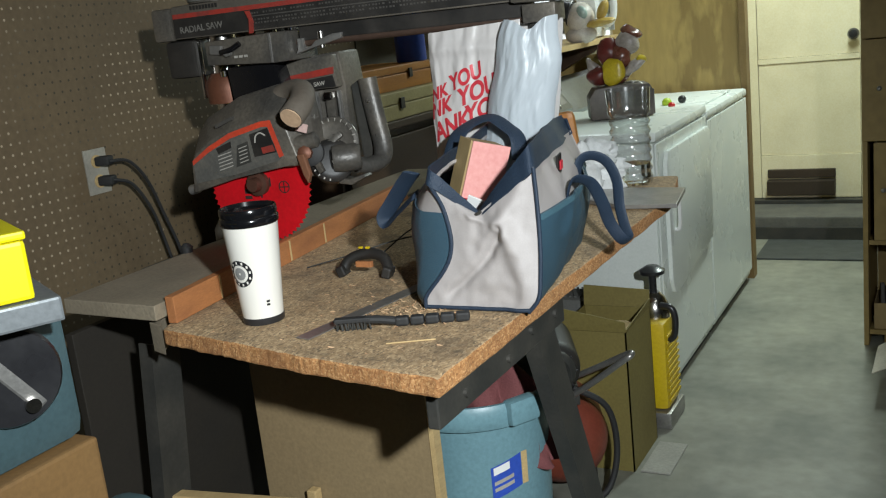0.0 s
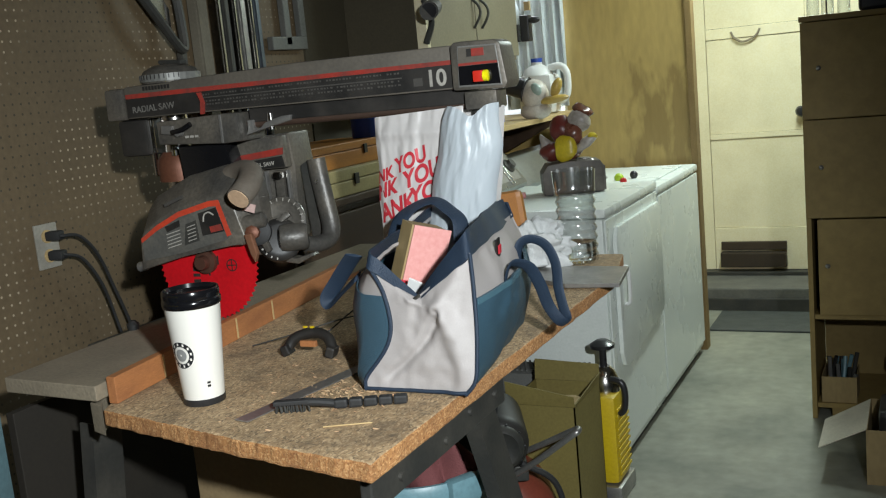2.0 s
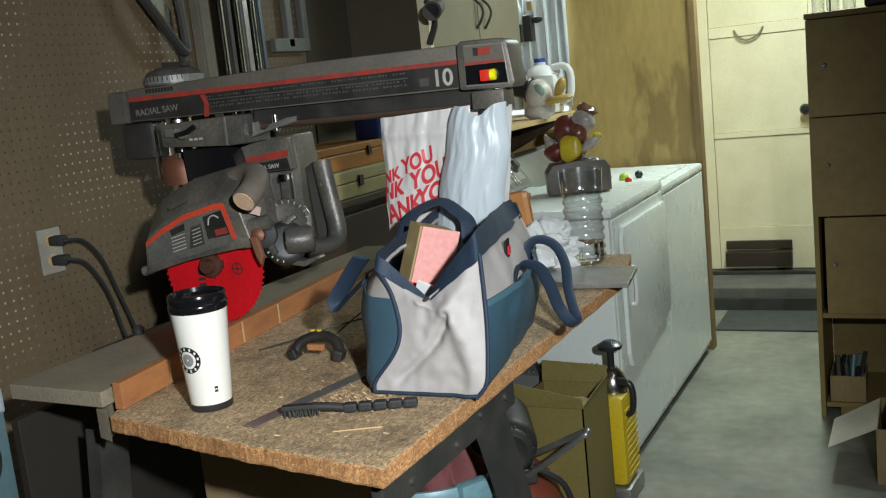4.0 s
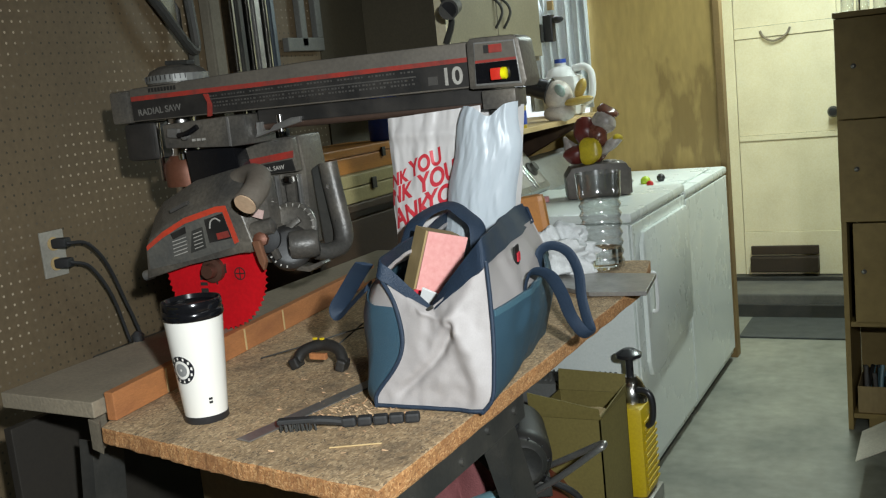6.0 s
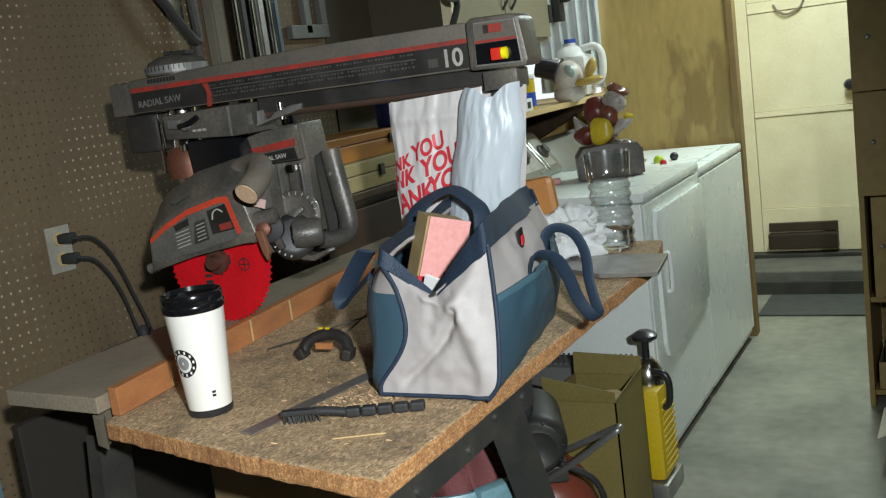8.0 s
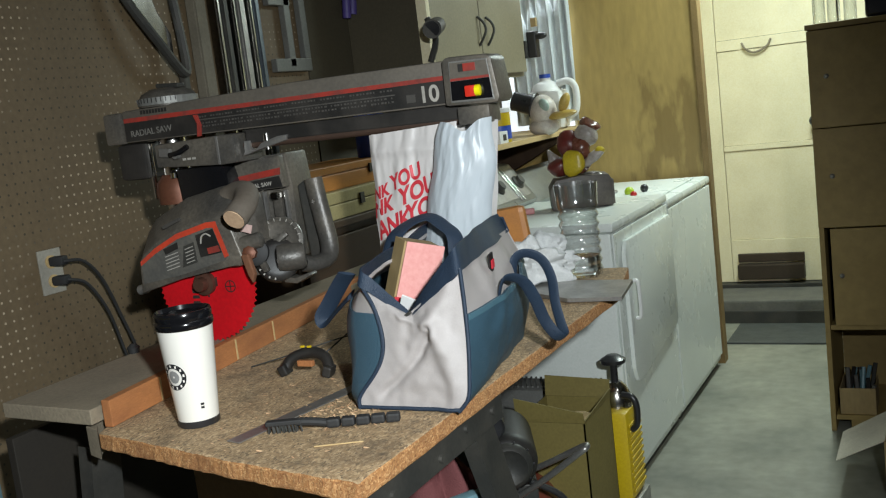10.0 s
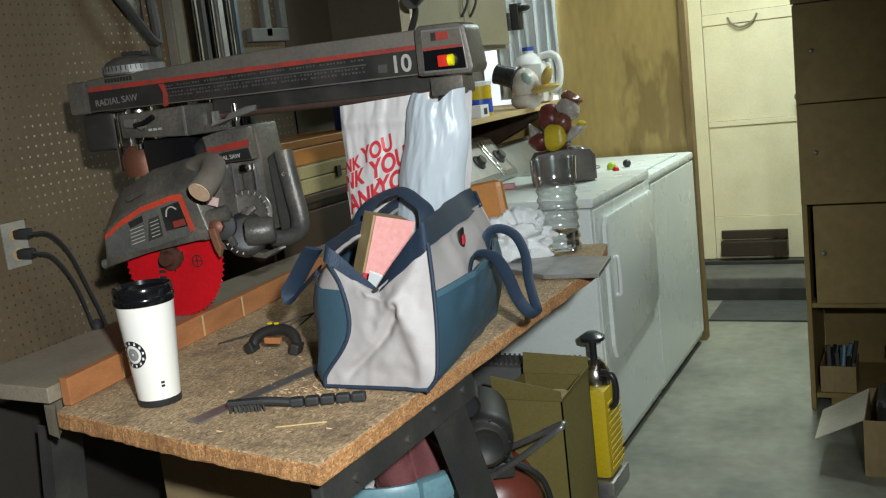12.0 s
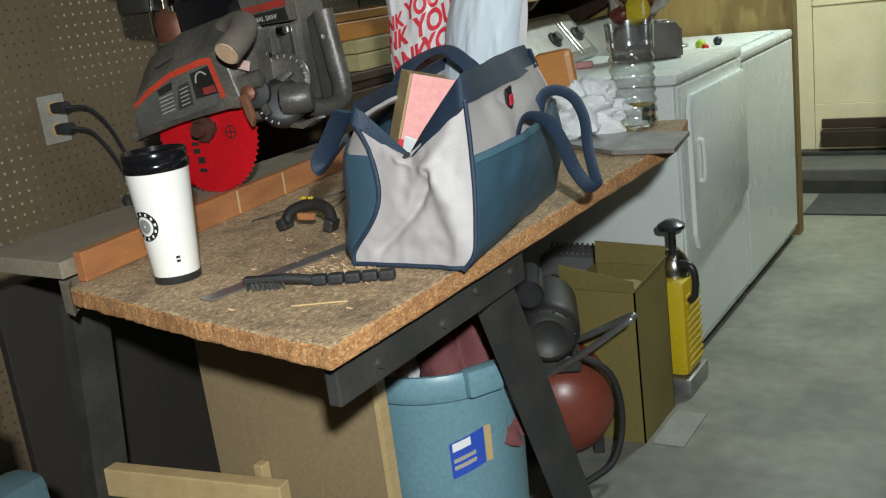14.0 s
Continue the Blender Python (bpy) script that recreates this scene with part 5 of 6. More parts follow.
solo("wood_block", turned(pose(-1.055, 2.56, T + 0.098, 0, -6, 15), 0.095, 0.04, 0.195, 0.016), ORANGE_BOX, "varnished wood block behind the bag", "wood block")

# ---- wall socket and cords ----
so = thing("wall_socket", (WX, 1.875, 1.10), "grey double wall socket with two black plugs", "socket")
part("plate", box(WX, WX + 0.006, 1.838, 1.910, 1.043, 1.157, 0.002), mat("socket_grey", (0.33, 0.31, 0.26), 0.45), so)
for z in (1.075, 1.125):
    part("socket_face", lathe([(0.017, 0), (0.017, 0.003)], pose(WX + 0.006, 1.874, z, 0, 90, 0), 20), PINE, so)
for z, pts in ((1.126, ((0.05, 1.885, 1.124), (0.06, 1.93, 1.115), (0.06, 1.98, 1.06), (0.05, 2.03, 0.96), (0.05, 2.08, 0.80), (0.04, 2.10, 0.55))),
               (1.076, ((0.05, 1.89, 1.074), (0.06, 1.93, 1.055), (0.06, 1.98, 0.98), (0.05, 2.02, 0.88), (0.05, 2.06, 0.70), (0.04, 2.08, 0.50)))):
    cd = thing("power_cord", (WX + 0.01, 1.88, z), "black power cord hanging from the socket", "power cord", "power cords")
    part("plug", turned(pose(WX + 0.028, 1.880, z, 0, 0, 15), 0.040, 0.030, 0.024, 0.006), RUBBER, cd, "", True)
    part("cord", sweep([(WX + 0.045, 1.882, z)] + [(WX + x, y, zz) for x, y, zz in pts], 0.0044, 8), RUBBER, cd, "", True)
part("rear_knob", lathe([(0.012, 0), (0.014, 0.012), (0.006, 0.02)], pose(-1.59, 1.66, T + 0.04), 14), RUBBER, bench, "small dark knob", True)

# ---- dryer and washer ----
FX = -1.0


def appliance(name, y0, y1, top, label, category):
    t = thing(name, (-1.36, (y0 + y1) / 2, 0), label, category)
    part("body", box(-1.72, FX - 0.012, y0, y1, 0.03, top - 0.036, 0.012), WHITE_EN, t, "", True)
    part("top", box(-1.725, FX, y0 - 0.002, y1 + 0.002, top - 0.034, top, 0.012), WHITE_EN, t, "", True)
    part("front_panel", box(FX - 0.011, FX - 0.003, y0 + 0.006, y1 - 0.006, 0.06, top - 0.040, 0.004), WHITE_EN, t)
    # black strip stands in for the dark gap between machine and floor
    part("plinth", box(-1.70, FX - 0.03, y0 + 0.01, y1 - 0.01, 0.0, 0.029), SAW_BLACK, t)
    return t


dr = appliance("dryer", 3.265, 3.995, 0.945, "white front-loading clothes dryer beside the washer", "dryer")
ws = appliance("washer", 4.005, 4.80, 0.920, "white top-loading washing machine", "washing machine")


def dryer_door():
    out = [(3.335, 0.42), (3.335, 0.83), (3.36, 0.868), (3.95, 0.868), (3.972, 0.845), (3.972, 0.46), (3.945, 0.425), (3.40, 0.36), (3.36, 0.37)]
    return prism(out, "x", FX - 0.003, FX + 0.014, 0.006)


dd = part("dryer_door", dryer_door(), WHITE_EN, dr, "rounded white door", True)
part("door_handle", sweep([(FX + 0.014, 3.39, 0.72), (FX + 0.03, 3.392, 0.71), (FX + 0.03, 3.395, 0.60), (FX + 0.014, 3.395, 0.585)], 0.007, 8), WHITE_PL, dd, "slim white handle", True)
for z in (0.50, 0.78):
    part("hinge", box(FX + 0.001, FX + 0.010, 3.974, 3.984, z - 0.028, z + 0.028, 0.001), STEEL_DARK, dr)
con = part("console", prism([(-1.72, 0.945), (-1.56, 0.945), (-1.545, 0.965), (-1.66, 1.115), (-1.72, 1.125)], "y", 3.27, 3.99, 0.006), GREY_EN, dr, "grey metal control console", True)
sl = Vector((-0.115, 0, 0.15)).normalized()
nr = Vector((0.15, 0, 0.115)).normalized()


def on_console(y, k, lift=0.0):
    return Vector((-1.545, y, 0.965)) + sl * 0.189 * k + nr * lift


def console_pose(y, k, lift=0.0):
    m = Matrix((Vector((0, 1, 0)), sl, nr)).transposed().to_4x4()
    m.translation = on_console(y, k, lift)
    return m


part("console_plate", turned(console_pose(3.63, 0.52, 0.0005), 0.66, 0.145, 0.003, 0.001), ALU, con, "brushed metal fascia")
for y in (3.72, 3.92):
    part("dial", lathe([(0.032, 0), (0.032, 0.006), (0.022, 0.012), (0.020, 0.026)], console_pose(y, 0.5, 0.002), 24), STEEL_DARK, con, "dark dial", True)
for y in (3.83, 3.86):
    part("trim_bar", turned(console_pose(y, 0.5, 0.004), 0.006, 0.17, 0.006, 0.001), CHROME, con, "chrome trim bar")
con2 = part("console", prism([(-1.72, 0.92), (-1.58, 0.92), (-1.57, 0.94), (-1.66, 1.06), (-1.72, 1.07)], "y", 4.02, 4.79, 0.006), GREY_EN, ws, "grey metal control console", True)
part("lid", box(-1.52, -1.05, 4.10, 4.70, 0.9205, 0.930, 0.006), WHITE_EN, ws, "white top lid", True)

# figurine and radio on the dryer
rb = thing("radio", (-1.27, 3.74, 0.945), "grey-brown table radio on the dryer", "radio")
rm = pose(-1.265, 3.735, 0.945, 0, 0, 24)
bm = prism([(-0.115, 0.004), (0.115, 0.004), (0.118, 0.100), (0.105, 0.122), (0.0, 0.128), (-0.095, 0.118), (-0.118, 0.085)], "y", -0.07, 0.07, 0.004)
bmesh.ops.transform(bm, matrix=rm, verts=bm.verts)
part("case", bm, GREY_CASE, rb, "", True)
# thin black plate paints the dark inside of the open side
bay = part("opening_shade", turned(rm @ pose(0.1172, 0.0, 0.054), 0.004, 0.105, 0.066, 0.002), SAW_BLACK, rb, "black plate for the shade in the open side")
for dy in (-0.058, 0.058):
    part("bay_frame", turned(rm @ pose(0.119, dy, 0.054), 0.008, 0.012, 0.092, 0.002), GREY_CASE, bay)
for dz in (0.014, 0.094):
    part("bay_frame", turned(rm @ pose(0.119, 0.0, dz), 0.008, 0.104, 0.012, 0.002), GREY_CASE, bay)
part("bay_grip", ball(rm @ pose(0.121, 0.0, 0.062), 0.008, 0.014, 0.026), ALU, bay, "", True)
part("top_dial", lathe([(0.026, 0), (0.026, 0.004), (0.018, 0.006)], rm @ pose(0.055, 0.0, 0.1265, 0, 3, 0), 20), ALU, rb, "", True)
for i in range(4):
    part("button", lathe([(0.010, 0), (0.010, 0.008), (0.006, 0.011)], rm @ pose(0.075 - 0.0, -0.045 + 0.03 * i, 0.116, 0, 10, 0), 12), ALU, rb)
for i in range(3):
    part("foot", turned(rm @ pose(-0.09 + 0.09 * i, -0.04, 0.002), 0.02, 0.03, 0.004), RUBBER, rb)


def figurine():
    bm = bmesh.new()
    c = Vector((-1.285, 3.745, 1.07))

    def add(dx, dy, dz, rx, ry, rz, k, rot=(0, 0, 0)):
        n0 = len(bm.faces)
        ball(Matrix.Translation(c + Vector((dx, dy, dz))) @ pose(0, 0, 0, *rot), rx, ry, rz, bm, 14)
        bm.faces.ensure_lookup_table()
        for f in bm.faces[n0:]:
            f.material_index = k
    add(0.0, 0.02, 0.035, 0.055, 0.05, 0.045, 0)
    add(-0.015, 0.01, 0.115, 0.048, 0.045, 0.06, 1)
    add(0.055, 0.02, 0.15, 0.05, 0.045, 0.045, 2, (0, 30, 0))
    add(0.07, 0.03, 0.185, 0.045, 0.04, 0.022, 0, (0, 25, 0))
    add(0.015, -0.045, 0.05, 0.045, 0.018, 0.052, 3, (0, 10, 0))
    add(0.085, -0.02, 0.06, 0.060, 0.022, 0.022, 2, (0, -35, 0))
    add(0.118, -0.02, 0.088, 0.018, 0.018, 0.018, 3)
    add(-0.075, -0.01, 0.055, 0.022, 0.022, 0.055, 2, (0, -20, 0))
    add(-0.055, -0.02, 0.035, 0.04, 0.03, 0.035, 1)
    add(0.03, 0.0, 0.10, 0.04, 0.035, 0.05, 0)
    for v in bm.verts:
        v.co += Vector((noise.noise(v.co * 28), noise.noise(v.co * 28 + Vector((5, 0, 0))), noise.noise(v.co * 28 + Vector((0, 5, 0))))) * 0.011
    return bm


solo("figurine", figurine(), [DUCK_BROWN, mat("dark_red_glaze", (0.13, 0.022, 0.017), 0.35, second=(0.06, 0.02, 0.015), scale=18), mat("mottled_white_glaze", (0.45, 0.40, 0.36), 0.35, second=(0.10, 0.08, 0.07), scale=24), mat("yellow_glaze", (0.50, 0.38, 0.02), 0.35, second=(0.38, 0.27, 0.02), scale=20)], "glazed ceramic figurine with yellow feet on the radio", "figurine", smooth=True)
for nm, c, r, mt, lab, cat in (("marble", (-1.155, 4.235, 0.9455), 0.017, BLACK, "small black ball on the washer", "ball"), ("bottle_cap", (-1.17, 4.12, 0.935), 0.014, mat("red_cap", (0.5, 0.02, 0.02), 0.3), "small red cap on the washer", "cap"), ("lime_toy", (-1.205, 4.18, 0.941), 0.020, GREEN, "lime green plastic piece on the washer", "toy")):
    solo(nm, lathe([(r * 0.6, -r * 0.9), (r, -r * 0.3), (r, r * 0.3), (r * 0.6, r * 0.85), (r * 0.1, r)], Matrix.Translation(c), 16), mt, lab, cat, smooth=True)
solo("soap_bar", turned(pose(-1.44, 3.60, 0.957, 0, 0, 20), 0.06, 0.035, 0.022, 0.006), mat("pink_soap", (0.6, 0.25, 0.25), 0.4), "pink soap bar on the dryer", "soap")
solo("tin_lid", lathe([(0.05, 0), (0.052, 0.006), (0.048, 0.01)], pose(-1.33, 4.25, 0.931), 24), ALU, "flat metal lid on the washer", "lid", smooth=True)

# ---- shelf above the dryer ----
sh = thing("wall_shelf", (-1.8, 4.1, 1.2), "pale wooden wall shelf above the washer", "shelf")
part("board", box(WX + 0.005, -1.55, 3.45, 4.78, 1.195, 1.217, 0.003), PINE, sh)
for y in (3.62, 4.62):
    part("bracket", prism([(WX + 0.005, 1.194), (-1.60, 1.194), (-1.63, 1.165), (WX + 0.03, 0.98), (WX + 0.005, 0.98)], "y", y - 0.012, y + 0.012, 0.002), WALNUT, sh, "dark wooden bracket")


def jug():
    t = thing("plastic_jug", (-1.655, 4.60, 1.217), "translucent white plastic jug on the shelf", "jug")
    part("body", box(-1.77, -1.60, 4.53, 4.68, 1.217, 1.405, 0.03), WHITE_PL, t, "", True)
    part("shoulder", lathe([(0.075, 0), (0.06, 0.03), (0.025, 0.05), (0.025, 0.065)], pose(-1.69, 4.605, 1.400), 24), WHITE_PL, t, "", True)
    part("handle", sweep([(-1.63, 4.605, 1.43), (-1.575, 4.605, 1.435), (-1.545, 4.605, 1.40), (-1.545, 4.605, 1.32), (-1.565, 4.605, 1.28), (-1.61, 4.605, 1.275)], 0.017, 12), WHITE_PL, t, "", True)
    part("cap", lathe([(0.027, 0), (0.027, 0.018)], pose(-1.69, 4.605, 1.462), 20), BLUE, t)


jug()


def shelf_head():
    bm = bmesh.new()
    c = Vector((-1.60, 4.22, 1.218))

    def add(dx, dy, dz, rx, ry, rz, k, rot=(0, 0, 0)):
        n0 = len(bm.faces)
        ball(Matrix.Translation(c + Vector((dx, dy, dz))) @ pose(0, 0, 0, *rot), rx, ry, rz, bm, 16)
        bm.faces.ensure_lookup_table()
        for f in bm.faces[n0:]:
            f.material_index = k
    add(0.03, 0, 0.03, 0.07, 0.06, 0.04, 0)
    add(0.03, 0, 0.10, 0.062, 0.06, 0.07, 0)
    add(0.115, -0.01, 0.075, 0.075, 0.035, 0.018, 1, (0, -6, 0))
    add(0.135, -0.01, 0.125, 0.022, 0.026, 0.045, 1, (0, 25, 0))
    add(0.055, -0.045, 0.125, 0.022, 0.016, 0.030, 2, (0, -30, 0))
    n0 = len(bm.faces)
    lathe([(0.055, 0), (0.058, 0.004), (0.045, 0.008), (0.042, 0.085), (0.044, 0.10), (0.01, 0.102)], Matrix.Translation(c + Vector((-0.005, 0, 0.125))) @ pose(0, 0, 0, 0, -72, 0), 24, bm)
    bm.faces.ensure_lookup_table()
    for f in bm.faces[n0:]:
        f.material_index = 3
    return bm


solo("head_figurine", shelf_head(), [mat("dirty_white_glaze", (0.55, 0.50, 0.44), 0.4, second=(0.35, 0.31, 0.27), scale=16), mat("ochre_glaze", (0.48, 0.33, 0.08), 0.35), mat("pale_green_glaze", (0.30, 0.38, 0.34), 0.3), BLACK], "ceramic head figurine with a black hat on the shelf", "figurine", smooth=True)


def tub(x, y, r, h, mt, stripe, label):
    t = thing("tub", (x, y, 1.217), label, "tub", "tubs on the shelf")
    part("body", lathe([(r * 0.94, 0), (r, 0.004), (r, h)], pose(x, y, 1.217), 24), mt, t, "", True)
    part("lid", lathe([(r + 0.003, 0), (r + 0.003, 0.014), (r - 0.004, 0.018)], pose(x, y, 1.2175 + h), 24), WHITE_PL, t, "", True)
    part("band", lathe([(r + 0.0008, 0), (r + 0.0008, h * 0.45)], pose(x, y, 1.217 + h * 0.12), 24, cap=False), stripe, t, "printed band")


tub(-1.60, 3.80, 0.045, 0.12, YELLOW, BLUE, "yellow tub with a blue band on the shelf")
tub(-1.68, 3.66, 0.04, 0.11, WHITE_PL, BLUE, "white tub with a blue band on the shelf")
wbx = thing("small_box", (-1.58, 3.68, 1.217), "small white printed box on the shelf", "box")
part("carton", box(-1.615, -1.56, 3.70, 3.79, 1.217, 1.265, 0.002), WHITE_PL, wbx)
part("print", box(-1.5598, -1.5585, 3.73, 3.76, 1.228, 1.252), SAW_BLACK, wbx)

# ---- wall cabinet ----
wc = thing("wall_cabinet", (-1.88, 4.0, 1.48), "aged cream wall cabinet with twisted black handles", "wall cabinet")
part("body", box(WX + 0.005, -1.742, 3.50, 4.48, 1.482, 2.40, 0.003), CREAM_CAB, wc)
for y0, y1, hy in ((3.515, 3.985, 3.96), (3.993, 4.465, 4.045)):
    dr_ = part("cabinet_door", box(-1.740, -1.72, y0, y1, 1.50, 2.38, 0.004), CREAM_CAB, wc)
    part("handle", sweep([(-1.718, hy, 1.74), (-1.698, hy + 0.012, 1.715), (-1.692, hy + 0.02, 1.685), (-1.698, hy + 0.008, 1.655), (-1.718, hy, 1.62)], 0.0055, 8), STEEL_DARK, dr_, "twisted dark handle", True)
for z in (1.60,):
    part("hinge", box(-1.722, -1.712, 4.455, 4.478, z - 0.04, z + 0.04, 0.002), STEEL_DARK, wc)
    part("hinge", box(-1.722, -1.712, 3.502, 3.525, z - 0.06, z + 0.0, 0.002), STEEL_DARK, wc)
part("end_panel", box(WX + 0.005, -1.7435, 3.470, 3.4985, 1.472, 2.40, 0.002), WALL, wc, "dark brown end panel")
part("side_trim", box(-1.742, -1.70, 3.47, 3.498, 1.47, 2.40, 0.002), CREAM, wc)
lp = thing("clip_lamp", (-1.70, 3.36, 1.68), "dusty dark tube spotlight on the wall cabinet", "spotlight")
part("tube", rod((-1.66, 3.47, 1.69), (-1.60, 3.30, 1.665), 0.030, 0.034, 20), mat("dusty_black_metal", (0.06, 0.055, 0.045), 0.6), lp, "", True)
part("mouth", rod((-1.6005, 3.302, 1.6655), (-1.5998, 3.2990, 1.6648), 0.028, n=20), BLACK, lp)
part("stem", sweep([(-1.70, 3.47, 1.72), (-1.67, 3.46, 1.64), (-1.70, 3.46, 1.56)], 0.012, 8), STEEL_DARK, lp)
hk = thing("wall_bracket", (-1.71, 4.50, 1.70), "small black bracket at the cabinet end", "bracket")
part("plate", box(-1.715, -1.67, 4.482, 4.53, 1.56, 1.68, 0.006), BLACK, hk)
part("knob", ball(pose(-1.65, 4.50, 1.655), 0.03, 0.02, 0.016), BLACK, hk, "", True)
part("tag", box(-1.69, -1.665, 4.49, 4.51, 1.70, 1.74), PINE, hk)

# ---- things against the saw wall ----
for i, (y, w, mt, top) in enumerate(((2.56, 0.055, mat("dull_board_grey", (0.17, 0.15, 0.11), 0.7), 2.25), (2.645, 0.022, CHROME, 2.3), (2.68, 0.030, STEEL_DARK, 2.28), (2.725, 0.020, CHROME, 2.3), (2.765, 0.036, ALU, 2.26), (2.81, 0.016, CHROME, 2.3), (2.845, 0.030, mat("blue_grey_steel", (0.12, 0.14, 0.16), 0.4, 0.6), 2.27))):
    bm = box(WX + 0.012, WX + 0.045, y - w / 2, y + w / 2, 0.0, top, 0.003)
    box(WX + 0.045, WX + 0.052, y - w / 2 + 0.002, y - w / 2 + 0.008, 0.0, top, 0, bm)
    solo("metal_strip", bm, mt, "long upright metal strip leaning on the pegboard wall", "metal strip", "metal strips")
fr = thing("steel_square", (WX + 0.02, 3.03, 1.6), "dull grey metal frame hung on the wall", "frame")
for a in ((3.02, 3.055, 1.59, 2.2), (2.935, 3.15, 1.575, 1.62), (2.935, 3.06, 1.80, 1.835), (3.115, 3.15, 1.62, 2.2)):
    part("bar", box(WX + 0.006, WX + 0.03, *a, 0.003), mat("dull_zinc", (0.17, 0.17, 0.155), 0.5, 0.4), fr)
rf = thing("mirror_frame", (WX + 0.08, 2.42, 1.66), "bright angled chrome frame hung on the wall", "frame")
part("rim", sweep([(WX + 0.02, 2.27, 1.86), (WX + 0.04, 2.25, 1.80), (WX + 0.06, 2.34, 1.67), (WX + 0.06, 2.43, 1.58), (WX + 0.05, 2.45, 1.66), (WX + 0.04, 2.44, 1.86)], 0.014, 8), STEEL_DARK, rf)
part("plate", prism([(2.27, 1.88), (2.29, 1.79), (2.37, 1.675), (2.43, 1.61), (2.43, 1.70), (2.385, 1.76), (2.345, 1.88)], "x", WX + 0.02, WX + 0.03, 0.002), CHROME, rf, "bright plate")
part("hanger", box(WX + 0.03, WX + 0.05, 2.435, 2.46, 1.40, 1.60, 0.004), STEEL_DARK, rf)
gl = thing("rubber_gloves", (WX + 0.03, 3.55, 1.80), "violet rubber gloves hanging on the wall", "gloves")
for i in range(6):
    part("finger", sweep([(WX + 0.03, 3.42 + i * 0.045, 1.98), (WX + 0.04, 3.425 + i * 0.045, 1.86), (WX + 0.035, 3.42 + i * 0.045, 1.765 + 0.015 * (i % 3))], 0.017, 10), PURPLE, gl, "", True)
part("cuff", box(WX + 0.012, WX + 0.05, 3.40, 3.68, 1.95, 2.15, 0.015), PURPLE, gl, "", True)
# boxes on a dark cabinet
dc = thing("low_cabinet", (-1.88, 2.8, 0), "dark brown wooden cabinet behind the saw", "cabinet")
part("body", box(WX + 0.06, -1.735, 2.50, 3.20, 0.0, 1.055, 0.004), WALNUT, dc)
part("top", box(WX + 0.055, -1.70, 2.48, 3.22, 1.057, 1.082, 0.004), WALNUT, dc)
part("cabinet_door", box(-1.734, -1.72, 2.53, 3.17, 0.06, 1.03, 0.004), WALNUT, dc)
cx = thing("cream_case", (-1.86, 2.9, 1.082), "cream painted wooden case with a dark clasp", "case")
part("base", box(-1.98, -1.71, 2.66, 3.18, 1.083, 1.130, 0.004), CREAM_BOX, cx)
part("lid", box(-1.98, -1.71, 2.66, 3.18, 1.132, 1.170, 0.004), CREAM_BOX, cx)
part("clasp", box(-1.709, -1.703, 2.85, 2.875, 1.115, 1.150, 0.001), STEEL_DARK, cx, "dark metal clasp")
ox = thing("orange_case", (-1.87, 2.83, 1.17), "orange varnished wooden case on the cream case", "case")
part("base", box(-1.98, -1.74, 2.60, 3.14, 1.171, 1.222, 0.004), ORANGE_BOX, ox)
part("lid", box(-1.98, -1.74, 2.60, 3.14, 1.224, 1.250, 0.004), ORANGE_BOX, ox)
part("clasp", box(-1.739, -1.733, 2.98, 3.0, 1.205, 1.235, 0.001), STEEL_DARK, ox, "dark metal clasp")
bc = thing("paint_can", (-1.785, 3.095, 1.25), "blue tin can on the orange case", "can")
part("body", lathe([(0.05, 0), (0.052, 0.004), (0.052, 0.19)], pose(-1.785, 3.095, 1.251), 24), BLUE, bc, "", True)
part("lid", lathe([(0.054, 0), (0.054, 0.012), (0.046, 0.014)], pose(-1.785, 3.095, 1.4415), 24), ALU, bc, "", True)

# ---- tall cabinet in the aisle ----
CY, CX0, CX1 = 3.95, -0.435, 0.42
tc = thing("tall_cabinet", (0.0, 4.15, 0), "tall tan board cabinet with an open bottom bay", "cabinet")
part("side", box(CX0, CX0 + 0.018, CY, CY + 0.42, 0.0, 1.50, 0.002), TAN, tc)
part("side", box(CX1 - 0.018, CX1, CY, CY + 0.42, 0.0, 1.50, 0.002), TAN, tc)
part("top", box(CX0 - 0.004, CX1 + 0.004, CY - 0.012, CY + 0.42, 1.502, 1.522, 0.002), TAN, tc)
part("back", box(CX0 + 0.02, CX1 - 0.02, CY + 0.40, CY + 0.41, 0.06, 1.50), TAN, tc)
part("bay_floor", box(CX0 + 0.02, CX1 - 0.02, CY + 0.004, CY + 0.40, 0.045, 0.063), TAN, tc)
part("plinth", box(CX0 + 0.07, CX1 - 0.02, CY + 0.02, CY + 0.035, 0.0, 0.044), TAN, tc)
part("shelf", box(CX0 + 0.02, CX1 - 0.02, CY + 0.004, CY + 0.40, 0.395, 0.413), TAN, tc)
for z0, z1, x0 in ((1.152, 1.499, CX0 + 0.001), (0.786, 1.148, CX0 + 0.001), (0.417, 0.780, CX0 + 0.040)):
    d0 = part("cabinet_door", box(x0, CX1 - 0.001, CY - 0.018, CY - 0.001, z0, z1, 0.002), TAN, tc)
    kx, kz = CX0 + 0.062 + (0.012 if x0 > CX0 + 0.02 else 0), (z0 + z1) / 2 + 0.01
    part("knob", lathe([(0.004, 0), (0.005, 0.012), (0.009, 0.018), (0.003, 0.024)], pose(kx, CY - 0.0182, kz, 90), 12), ALU, d0, "small bright knob", True)
bx = thing("small_carton", (-0.32, 4.05, 0.063), "small open tan carton of odds and ends in the bay", "carton")
